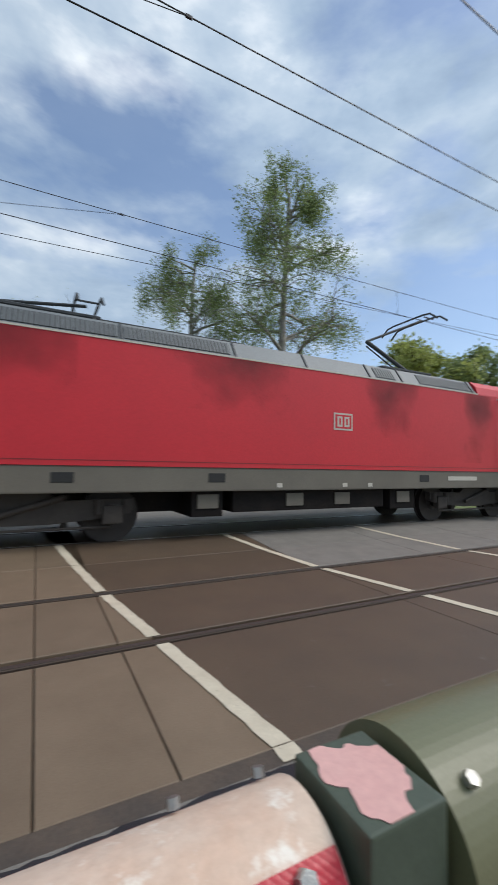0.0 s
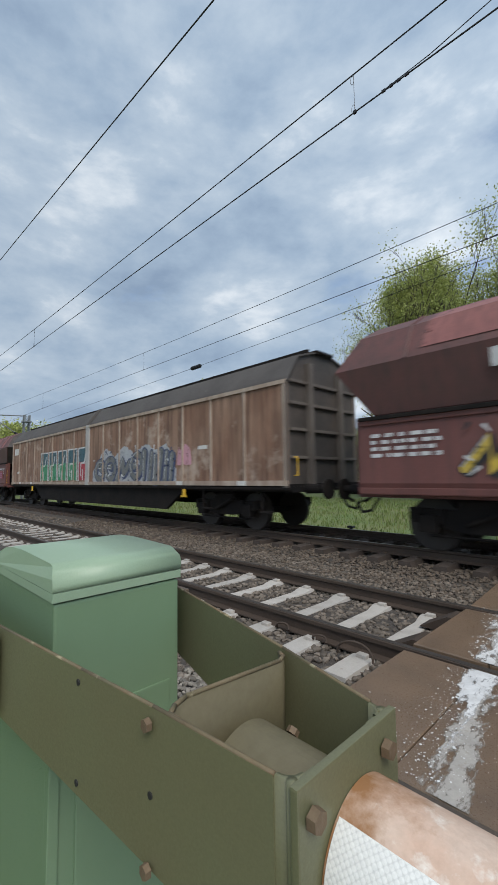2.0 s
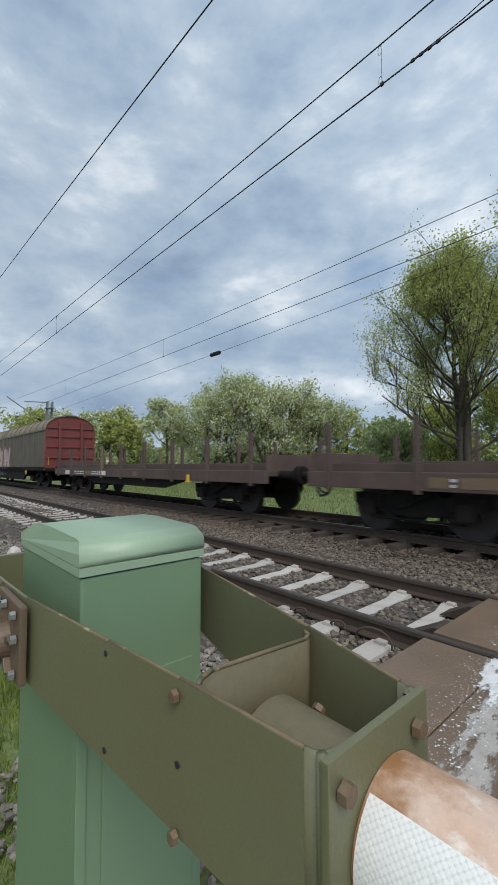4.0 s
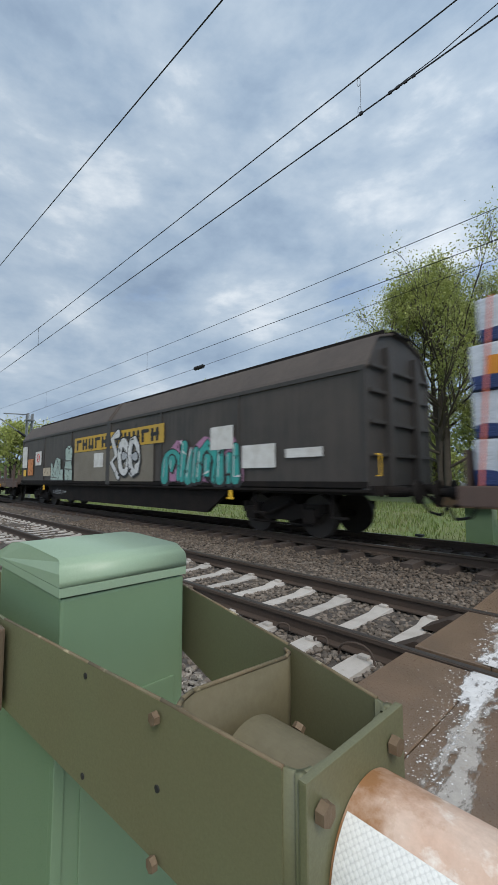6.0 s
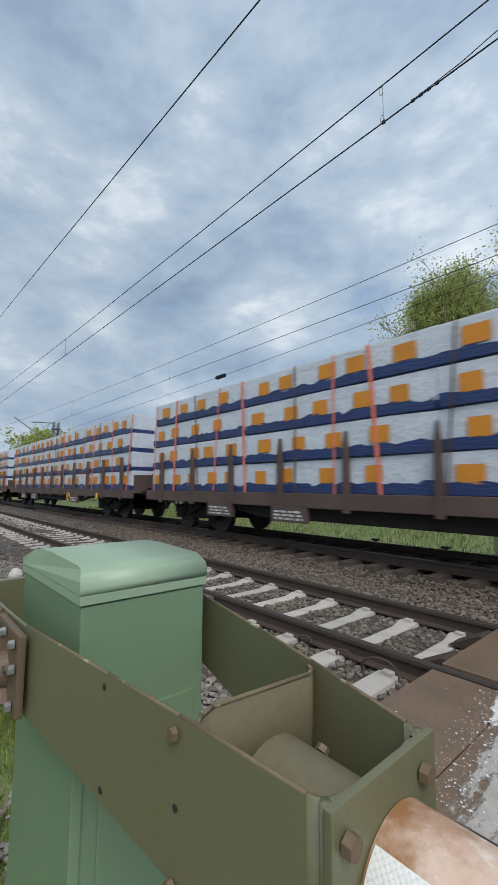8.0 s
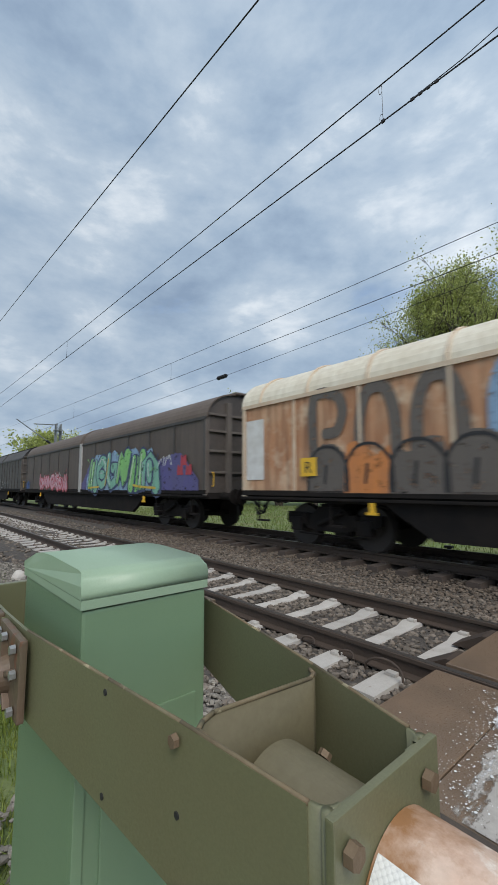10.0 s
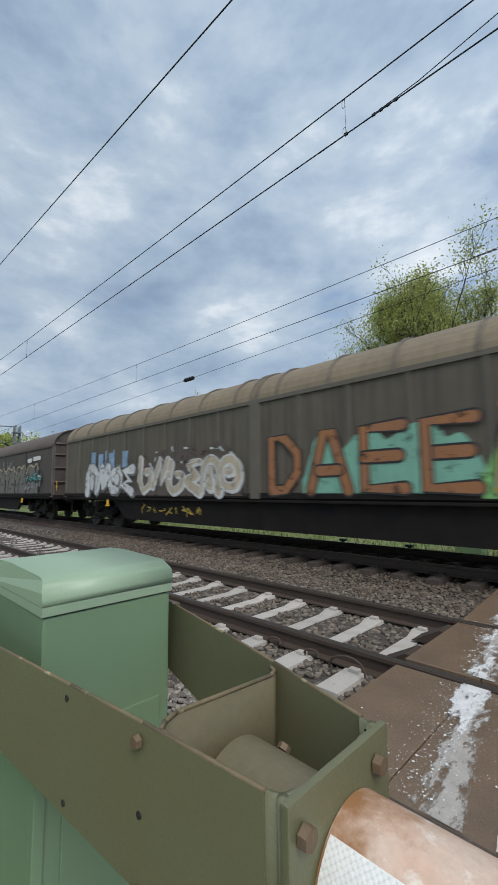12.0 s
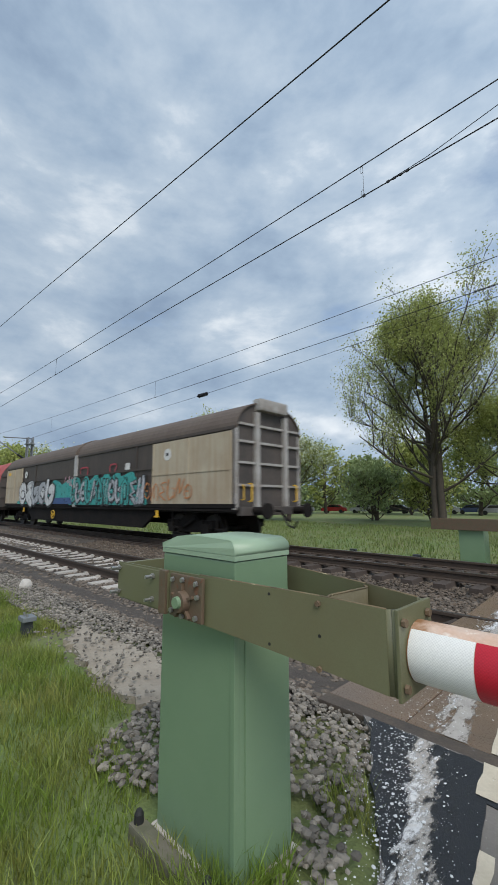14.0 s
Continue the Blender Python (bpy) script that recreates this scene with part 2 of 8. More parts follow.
M_red_refl = mat("red foil", (0.50, 0.010, 0.028), (0.40, 0.008, 0.022), 0.42, 0, 3, 180, 0.2, 0.5, dist=0.002, cells=(165.0, -0.42, 0.968, 0.09))
M_pink = mat("sun-bleached pink paint", (0.66, 0.42, 0.32), (0.64, 0.50, 0.40), 0.62, 0, 5, 55, 0.08, 0.9, spots=(0.72, 0.63, 0.54), spot_size=16, spot_cut=0.60, spot_soft=0.1)
M_pole = mat("bleached paint rusting at its end", (0.62, 0.42, 0.31), (0.66, 0.53, 0.43), 0.6, 0, 9, 75, 0.12, 1.0, spots=(0.76, 0.70, 0.62), spot_size=20, spot_cut=0.56, spot_soft=0.12, end_stain=((0.28, 0.13, 0.045), -0.175, -0.09))
M_pinkflake = mat("flaking pink paint", (0.66, 0.36, 0.33), (0.70, 0.44, 0.40), 0.6, 0, 8, 60, 0.06)
M_black = mat("black rubber", (0.018, 0.018, 0.018), None, 0.7, 0, 5, 60, 0.1)
M_concrete = mat("concrete", (0.47, 0.44, 0.40), (0.38, 0.35, 0.31), 0.85, 0, 6, 70, 0.25, 0.8, spots=(0.30, 0.26, 0.22), spot_size=9, spot_cut=0.64, by_object=0.10)
M_railside = mat("rusty rail web", (0.062, 0.042, 0.030), (0.045, 0.034, 0.027), 0.8, 0.1, 5, 60, 0.2)
M_railtop = mat("worn rail head", (0.20, 0.19, 0.18), (0.13, 0.12, 0.11), 0.32, 0.85, 6, 90, 0.05, stretch=(0.2, 4, 1))
M_raildull = mat("dull rail head", (0.085, 0.075, 0.066), (0.11, 0.10, 0.09), 0.45, 0.5, 6, 90, 0.05, stretch=(0.2, 4, 1))
M_stone = mat("ballast stone", (0.168, 0.140, 0.112), (0.095, 0.076, 0.060), 0.9, 0, 9, 120, 0.2, 0.8, by_island=0.45)
M_stone_far = mat("brown ballast stone", (0.125, 0.098, 0.074), (0.080, 0.060, 0.045), 0.9, 0, 9, 120, 0.2, 0.8, by_island=0.4)
M_gravel = mat("grey gravel", (0.235, 0.212, 0.178), (0.105, 0.095, 0.080), 0.9, 0, 9, 100, 0.2, 0.8, by_island=0.5)
M_bed = mat("ballast bed", (0.10, 0.085, 0.072), (0.06, 0.05, 0.042), 0.95, 0, 3, 28, 0.9, 0.8, dist=0.05)
M_soil = mat("sandy soil", (0.35, 0.31, 0.25), (0.26, 0.22, 0.17), 0.95, 0, 4, 45, 0.5, 0.8, spots=(0.17, 0.14, 0.10), spot_size=18, spot_cut=0.62, dist=0.02)
M_ground = mat("meadow", (0.125, 0.185, 0.055), (0.20, 0.185, 0.085), 0.95, 0, 0.5, 9, 0.8, 0.8, spots=(0.14, 0.12, 0.06), spot_size=2.2, spot_cut=0.66, dist=0.05)
M_blade = mat("grass blade", (0.165, 0.255, 0.035), (0.34, 0.31, 0.10), 0.55, 0, 1.6, 20, 0, 0.8, by_island=0.35, see_through=0.35)
M_blade_far = mat("meadow grass", (0.165, 0.240, 0.062), (0.24, 0.24, 0.095), 0.7, 0, 0.6, 6, 0, 0.8, by_island=0.35, see_through=0.35)
M_asphalt = mat("grey asphalt", (0.20, 0.185, 0.165), (0.15, 0.14, 0.125), 0.9, 0, 3, 120, 0.4, 0.8, spots=(0.30, 0.28, 0.25), spot_size=60, spot_cut=0.64)
M_tar = mat("black bitumen", (0.013, 0.014, 0.017), (0.022, 0.022, 0.024), 0.42, 0, 6, 90, 0.3, 0.8, spots=(0.07, 0.065, 0.06), spot_size=26, spot_cut=0.68)
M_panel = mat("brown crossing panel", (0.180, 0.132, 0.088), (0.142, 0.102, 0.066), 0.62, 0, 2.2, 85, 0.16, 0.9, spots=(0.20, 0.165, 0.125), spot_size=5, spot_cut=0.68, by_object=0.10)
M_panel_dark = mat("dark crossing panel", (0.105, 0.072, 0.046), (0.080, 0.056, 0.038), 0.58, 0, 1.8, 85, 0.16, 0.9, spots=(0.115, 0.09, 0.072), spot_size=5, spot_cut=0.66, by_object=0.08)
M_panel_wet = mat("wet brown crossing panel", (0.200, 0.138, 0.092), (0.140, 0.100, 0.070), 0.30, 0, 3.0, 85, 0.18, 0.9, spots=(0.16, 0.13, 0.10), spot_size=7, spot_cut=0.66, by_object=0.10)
M_joint = mat("dark joint", (0.02, 0.017, 0.014), None, 0.9, 0, 5, 60, 0.2)
M_line = mat("worn white line", (0.60, 0.54, 0.42), (0.48, 0.42, 0.32), 0.75, 0, 5, 60, 0.15, 0.8, spots=(0.22, 0.18, 0.13), spot_size=16, spot_cut=0.66)
M_line_yellow = mat("dirty yellow line", (0.50, 0.40, 0.20), (0.55, 0.47, 0.33), 0.75, 0, 5, 60, 0.15, 0.8, spots=(0.22, 0.17, 0.11), spot_size=16, spot_cut=0.63)
M_spatter = mat("white paint drops", (0.70, 0.71, 0.71), (0.58, 0.58, 0.57), 0.6, 0, 7, 60, 0.1)
M_under = mat("black underframe", (0.011, 0.010, 0.010), (0.024, 0.019, 0.016), 0.8, 0, 2, 30, 0.2, 0.8, spec=0.15)
M_wheel = mat("wheel steel", (0.045, 0.038, 0.034), (0.028, 0.024, 0.022), 0.6, 0.3, 4, 40, 0.1)
M_yellow = paint("yellow paint", (0.75, 0.45, 0.03))
M_whiteplate = mat("white plate", (0.66, 0.66, 0.64), (0.5, 0.48, 0.45), 0.6, 0, 4, 40, 0.05, 0.8)
M_orangestrap = paint("orange strap", (0.78, 0.20, 0.11), 0.6)
M_bark = mat("grey-brown bark", (0.085, 0.068, 0.052), (0.055, 0.045, 0.036), 0.9, 0, 3, 30, 0.6, 0.8, dist=0.03)
M_birch = mat("birch bark", (0.42, 0.40, 0.37), (0.12, 0.10, 0.09), 0.8, 0, 2.5, 20, 0.4, 0.8, dist=0.02)
M_leaf = mat("young green leaf", (0.390, 0.430, 0.130), (0.32, 0.365, 0.105), 0.6, 0, 0.5, 5, 0, 0.8, by_island=0.30, see_through=0.45)
M_leaf_dark = mat("fresh green leaf", (0.27, 0.335, 0.14), (0.21, 0.275, 0.11), 0.6, 0, 0.5, 5, 0, 0.8, by_island=0.30, see_through=0.45)
M_blossom = mat("white blossom", (0.74, 0.77, 0.66), (0.56, 0.64, 0.44), 0.7, 0, 0.5, 5, 0, 0.8, by_island=0.2, see_through=0.4)
M_wire = mat("copper wire", (0.030, 0.030, 0.033), None, 0.5, 0.4, 5, 50, 0)
M_mast = mat("grey mast steel", (0.24, 0.26, 0.27), (0.18, 0.19, 0.20), 0.6, 0.4, 3, 40, 0.05)

# ---------------------------------------------------------------- ground, tracks, road
NEAR_Y, FAR_Y, FAR_Z = 3.354, 7.35, 0.15  # track centres, height of the far track


def lie(y):
    """Height of the ground across the line."""
    ys = [-400, -60, -3.0, 0.2, 0.9, 1.02, 1.5, 5.0, 6.0, 9.2, 10.6, 14, 60, 900]
    zs = [0.0, 0.0, 0.03, 0.02, -0.03, -0.05, -0.20, -0.215, -0.12, -0.12, -0.42, -0.45, -0.4, -0.4]
    return float(np.interp(y, ys, zs))


def ground_sheet():
    xs = sorted(set(list(np.linspace(-900, -40, 12)) + list(np.linspace(-40, 40, 81)) + list(np.linspace(40, 900, 12))))
    ys = sorted(set([-900, -400, -100, -30, -10, -5, -3, -2, -1, -0.5] + list(np.linspace(0, 11, 34)) + [14, 20, 30, 45, 60, 120, 300, 900]))
    verts = [(x, y, lie(y) - 0.05 + (0.05 * noise.noise((x * 0.35, y * 0.35, 0)) if y > 11 else 0)) for y in ys for x in xs]
    n = len(xs)
    faces = [(j * n + i, j * n + i + 1, (j + 1) * n + i + 1, (j + 1) * n + i) for j in range(len(ys) - 1) for i in range(n - 1)]
    ob = raw("ground", verts, faces, M_ground, smooth=True)
    tagged(ob, "flat green meadow with grass and bare soil", "ground", kind="structure")


ground_sheet()


def strip(name, y_list, x0, x1, lift, material, label, category, step=0.5, rough=0.0):
    xs = np.arange(x0, x1 + step / 2, step)
    verts = [(x, y, lie(y) + lift + rough * noise.noise((x * 2.1, y * 2.3, 4.0))) for y in y_list for x in xs]
    n = len(xs)
    faces = [(j * n + i, j * n + i + 1, (j + 1) * n + i + 1, (j + 1) * n + i) for j in range(len(y_list) - 1) for i in range(n - 1)]
    return tagged(raw(name, verts, faces, material, smooth=True), label, category, kind="structure")


strip("ballast_bed_left", [0.75, 1.2, 1.8, 2.6, 3.4, 4.1, 5.0, 5.6, 6.2, 7.4, 8.6, 9.3, 10.0], -150, -1.5, 0.0, M_bed, "crushed stone ballast bed under both tracks", "ballast", 1.5, 0.03)
strip("ballast_bed_right", [0.75, 1.2, 1.8, 2.6, 3.4, 4.1, 5.0, 5.6, 6.2, 7.4, 8.6, 9.3, 10.0], 14.0, 150, 0.0, M_bed, "crushed stone ballast bed under both tracks", "ballast", 2.0, 0.03)

ICO = bmesh.new()
bmesh.ops.create_icosphere(ICO, subdivisions=1, radius=1.0)
ICO_V = np.array([v.co[:] for v in ICO.verts])
ICO_F = [tuple(v.index for v in f.verts) for f in ICO.faces]
ICO.free()


def stones(name, n, xr, yr, size, material, label, seed, ok=None, lift=0.0):
    rng = np.random.default_rng(seed)
    verts, faces = [], []
    for _ in range(n):
        x, y = rng.uniform(*xr), rng.uniform(*yr)
        if ok and not ok(x, y):
            continue
        s = rng.uniform(*size)
        shape = ICO_V * rng.uniform(0.62, 1.15, (12, 1)) * np.array([rng.uniform(0.8, 1.5), rng.uniform(0.7, 1.2), rng.uniform(0.55, 0.9)]) * s
        a = rng.uniform(0, 6.28)
        c, d = math.cos(a), math.sin(a)
        shape = shape @ np.array([[c, d, 0], [-d, c, 0], [0, 0, 1]])
        b = len(verts)
        verts.extend((shape + (x, y, lie(y) + lift + rng.uniform(-0.1, 0.55) * s)).tolist())
        faces.extend((i + b, j + b, k + b) for i, j, k in ICO_F)
    return tagged(raw(name, verts, faces, material), label, "ballast", kind="stuff")


def sleeper_gap(x, y):
    return not (2.0 < y < 4.75 and abs((x + 1.93) / 0.6 - round((x + 1.93) / 0.6)) < 0.19)


stones("ballast_stones", 9500, (-9.0, -1.55), (0.95, 5.6), (0.022, 0.042), M_stone, "grey-brown angular ballast stones between concrete sleepers", 3, sleeper_gap)
stones("ballast_stones_far", 5200, (-34.0, -9.0), (0.9, 5.6), (0.03, 0.055), M_stone, "grey-brown angular ballast stones further down the line", 4, sleeper_gap)
stones("ballast_stones_brown", 6500, (-16.0, -1.7), (5.0, 6.5), (0.022, 0.042), M_stone_far, "brown ballast stones on the shoulder of the far track", 5)
stones("ballast_stones_under_train", 2600, (-14.0, -1.7), (6.6, 9.3), (0.03, 0.05), M_stone_far, "brown ballast stones in the far track", 6)


def gravel_ok(x, y):
    edge = -1.12 - 0.45 * (y - 0.9)
    post = -1.36 < x < -0.81 and -0.59 < y < -0.21
    return x < min(edge, -0.62) + 0.05 and not post and y > -0.5 + 0.35 * noise.noise((x * 1.3, 2.0, 0)) and (x > -2.35 - 0.5 * y or y > 0.42 + 0.04 * (x + 2.4) - 0.1) and not (-4.6 < x < -2.3 and -0.1 < y < 0.44)


stones("gravel", 14000, (-9.5, -0.6), (-0.6, 1.15), (0.009, 0.028), M_gravel, "loose grey gravel around the foot of the barrier post", 7, gravel_ok, 0.0)

# rails
RAIL = [(-0.075, -0.172), (0.075, -0.172), (0.075, -0.158), (0.012, -0.138), (0.009, -0.052), (0.036, -0.040), (0.036, -0.006), (0.026, 0.0), (-0.026, 0.0), (-0.036, -0.006), (-0.036, -0.040), (-0.009, -0.052), (-0.012, -0.138), (-0.075, -0.158)]


def rail(name, y, z, label, top):
    ob = part(name, prism(bmesh.new(), [(y + a, z + b) for a, b in RAIL], "x", -430, 430), M_railside)
    tagged(ob, label, "rail", "rails", "structure")
    part("running_surface", newbox(-160, 160, y - 0.027, y + 0.027, z - 0.001, z + 0.003), top, ob)


rail("rail_near_1", 2.6, 0.0, "rusty steel rail with a dull worn head", M_raildull)
rail("rail_near_2", 4.107, 0.0, "rusty steel rail with a dull worn head", M_raildull)
rail("rail_far_1", FAR_Y - 0.753, FAR_Z, "rusty steel rail under the passing train", M_railtop)
rail("rail_far_2", FAR_Y + 0.753, FAR_Z, "rusty steel rail under the passing train", M_railtop)


def sleeper_mesh():
    bm = bmesh.new()
    prof = [(-1.30, -0.17), (-0.95, -0.165), (-0.60, -0.165), (-0.42, -0.195), (0.42, -0.195), (0.60, -0.165), (0.95, -0.165), (1.30, -0.17)]
    prev = None
    for y, z in prof:
        w = 0.105 if abs(y) > 0.5 else 0.085
        ring = [bm.verts.new(p) for p in ((-w - 0.03, y, -0.36), (-w, y, z), (w, y, z), (w + 0.03, y, -0.36))]
        if prev:
            for i in range(3):
                bm.faces.new((prev[i], ring[i], ring[i + 1], prev[i + 1]))
        else:
            bm.faces.new(ring)
        prev = ring
    bm.faces.new(prev[::-1])
    bmesh.ops.recalc_face_normals(bm, faces=bm.faces)
    for y in (-0.753, 0.753):
        for s in (-1, 1):
            box(bm, -0.05, 0.05, y + s * 0.105 - 0.035, y + s * 0.105 + 0.035, -0.17, -0.135, 0.01)
    return bm


SLEEPER = tagged(part("sleeper", sleeper_mesh(), M_concrete), "pale concrete sleeper with rail clips in ballast", "sleeper", "sleepers", "structure")
SLEEPER.matrix_basis = pose(-1.93, NEAR_Y, 0)
for i in range(1, 70):
    copy_thing(SLEEPER, pose(-1.93 - 0.6 * i, NEAR_Y, 0, 0, 0, random.uniform(-0.6, 0.6)))
M_wood = mat("dark sleeper", (0.070, 0.052, 0.042), (0.05, 0.04, 0.032), 0.9, 0, 5, 40, 0.4)
FSLEEPER = tagged(part("sleeper", sleeper_mesh(), M_wood), "dark brown sleeper under the far track", "sleeper", "far sleepers", "structure")
FSLEEPER.matrix_basis = pose(-2.0, FAR_Y, FAR_Z)
for i in range(1, 45):
    copy_thing(FSLEEPER, pose(-2.0 - 0.6 * i, FAR_Y, FAR_Z))

# road: grey asphalt on both sides, black bitumen along the crossing panels


def skew(y):
    """The road's own line crosses the tracks aslant."""
    return -0.14 * (y - 2.6)


def sheet(name, outline, z, material, label, category, thick=0.10):
    bm = bmesh.new()
    zf = z if callable(z) else (lambda y: z)
    top = [bm.verts.new((x, y, zf(y))) for x, y in outline]
    low = [bm.verts.new((x, y, zf(y) - thick)) for x, y in outline]
    bm.faces.new(top)
    for i in range(len(top)):
        j = (i + 1) % len(top)
        bm.faces.new((top[i], top[j], low[j], low[i]))
    bmesh.ops.recalc_face_normals(bm, faces=bm.faces)
    return tagged(part(name, bm, material), label, category, kind="structure")


EDGE = [(-1.18, 0.93), (-1.05, 0.80), (-0.86, 0.45), (-0.66, 0.15), (-0.52, -0.1), (-0.40, -0.5), (-0.25, -2.0), (0.6, -9.0), (4.0, -40.0)]
sheet("road_near", EDGE + [(26, -40), (14, 0.93)], 0.012, M_asphalt, "worn grey asphalt road before the level crossing", "road", 0.2)


def ragged(pts, amp, seed):
    rng = random.Random(seed)
    out = []
    for (x0, y0), (x1, y1) in zip(pts, pts[1:] + pts[:1]):
        n = max(2, int(math.hypot(x1 - x0, y1 - y0) / 0.06))
        for k in range(n):
            f = k / n
            out.append((x0 + (x1 - x0) * f + rng.uniform(-amp, amp), y0 + (y1 - y0) * f + rng.uniform(-amp, amp)))
    return out


sheet("bitumen_strip", ragged([(-1.12, 0.915), (-0.84, 0.42), (-0.52, -0.08), (-0.30, -0.6), (-0.18, -0.2), (-0.30, 0.35), (-0.33, 0.58), (0.2, 0.62), (3.5, 0.60), (12, 0.6), (12, 0.915)], 0.012, 2), 0.018, M_tar, "black bitumen patch spattered with white paint", "road patch", 0.02)
sheet("road_far", [(-1.9, 9.0), (-2.9, 16), (-9.0, 60), (6, 60), (13, 9.0)], lambda y: 0.12 - 0.10 * min(1.0, (y - 9.0) / 8), M_asphalt, "grey asphalt road beyond the level crossing", "road", 0.3)


# crossing panels, each with open joints
def panel(parent, name, x0, x1, y0, y1, z0, z1, material):
    bm = newbox(0.0, 1.0, y0, y1, -0.16, 0)
    for v in bm.verts:
        a, b = (k(v.co.y) if callable(k) else k for k in (x0, x1))
        v.co.x = a + 0.004 if v.co.x < 0.5 else b - 0.004
        v.co.z += z0 + (z1 - z0) * (v.co.y - y0) / (y1 - y0)
    bmesh.ops.bevel(bm, geom=[e for e in bm.edges if e.verts[0].co.z > -0.05 + min(z0, z1) and e.verts[1].co.z > -0.05 + min(z0, z1)], offset=0.006, segments=1, affect="EDGES")
    return part(name, bm, material, parent)


crossing = tagged(new("crossing_deck"), "brown level crossing deck of rubbery panels between the rails", "crossing deck", kind="structure")
part("crossing_bed", newbox(-1.54, 13.6, 1.05, 9.0, -0.24, -0.17), M_joint, crossing)
xs_panel = [-1.55 + 0.6 * i for i in range(5)] + [lambda y: 1.155 + skew(y) * 1.08, 3.85, 6.25, 8.65, 11.05, 13.45]
for i in range(len(xs_panel) - 1):
    a, b = xs_panel[i], xs_panel[i + 1]
    right = b if not callable(b) else 1.4
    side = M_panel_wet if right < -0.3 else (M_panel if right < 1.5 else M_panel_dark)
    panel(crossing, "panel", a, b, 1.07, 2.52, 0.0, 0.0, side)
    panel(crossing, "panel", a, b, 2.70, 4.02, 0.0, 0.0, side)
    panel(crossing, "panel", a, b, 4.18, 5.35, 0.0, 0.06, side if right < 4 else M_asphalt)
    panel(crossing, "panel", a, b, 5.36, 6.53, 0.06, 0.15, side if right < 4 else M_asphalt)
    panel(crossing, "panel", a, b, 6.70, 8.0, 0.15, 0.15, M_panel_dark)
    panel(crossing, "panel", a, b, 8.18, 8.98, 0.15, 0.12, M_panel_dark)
part("edge_beam", newbox(-1.55, 13.45, 0.925, 1.062, -0.14, 0.004, 0.008), mat("dark edge beam", (0.072, 0.060, 0.050), (0.135, 0.10, 0.072), 0.6, 0.2, 4, 50, 0.3, 0.8, spots=(0.2, 0.19, 0.18), spot_size=8, spot_cut=0.66), crossing, "scuffed dark steel edge beam")
# sloped steel guards where the panels begin
for y, w in ((2.80, 0.28), (3.62, 0.28)):
    bm = prism(bmesh.new(), [(-1.90, -0.17), (-1.55, -0.17), (-1.55, -0.01), (-1.60, -0.01)], "y", y, y + w)
    part("guard_plate", bm, M_railside, crossing)

# painted lines, each a thin film


def film(name, x_at, y0, y1, width, material, label, z=0.006, amp=0.006, seed=1, zf=None):
    rng = random.Random(seed)
    bm = bmesh.new()
    n = max(2, int((y1 - y0) / 0.08))
    prev = None
    for k in range(n + 1):
        y = y0 + (y1 - y0) * k / n
        zz = (zf(y) if zf else 0.0) + z
        x = x_at(y)
        now = (bm.verts.new((x - width / 2 + rng.uniform(-amp, amp), y, zz)), bm.verts.new((x + width / 2 + rng.uniform(-amp, amp), y, zz)))
        if prev:
            bm.faces.new((prev[0], prev[1], now[1], now[0]))
        prev = now
    bmesh.ops.recalc_face_normals(bm, faces=bm.faces)
    return part(name, bm, material, marks, label)


marks = tagged(new("road_marking"), "worn white and yellowed lines painted across the level crossing", "road marking", kind="structure")


def deck(y):
    return float(np.interp(y, [4.18, 5.35, 6.53], [0.0, 0.06, 0.15]))


SPANS = [(1.07, 2.52), (2.70, 4.02), (4.18, 5.35), (5.36, 6.5)]
for k, (a, b) in enumerate(SPANS):
    film("line", lambda y: -0.605 + skew(y), a, b, 0.115, M_line_yellow if k else M_line, "yellowed line", seed=k, zf=deck)
    film("line", lambda y: 1.155 + skew(y) * 1.08, a, b, 0.115, M_line, "cream white line", seed=k + 9, zf=deck)
    film("line", lambda y: 4.20 + skew(y) * 1.35, a, b, 0.12, M_line, "white line", seed=k + 19, zf=deck)
    film("line", lambda y: 7.42 + skew(y) * 1.3, a, b, 0.12, M_line, "white line", seed=k + 29, zf=deck)
film("line", lambda y: -0.605 + skew(y) * 1.0, 0.62, 0.92, 0.13, M_line, "white line", z=0.022, seed=40)
film("line", lambda y: -0.30 + 0.14 * (0.3 - y), -3.0, 0.28, 0.16, M_line, "white line on grey asphalt", z=0.016, seed=44)
film("line", lambda y: 1.385, 0.95, 1.06, 0.12, M_line, "white line over the edge beam", z=0.008, seed=41)
film("line", lambda y: 1.42, 0.3, 0.92, 0.12, M_line, "white line", z=0.021, seed=42)


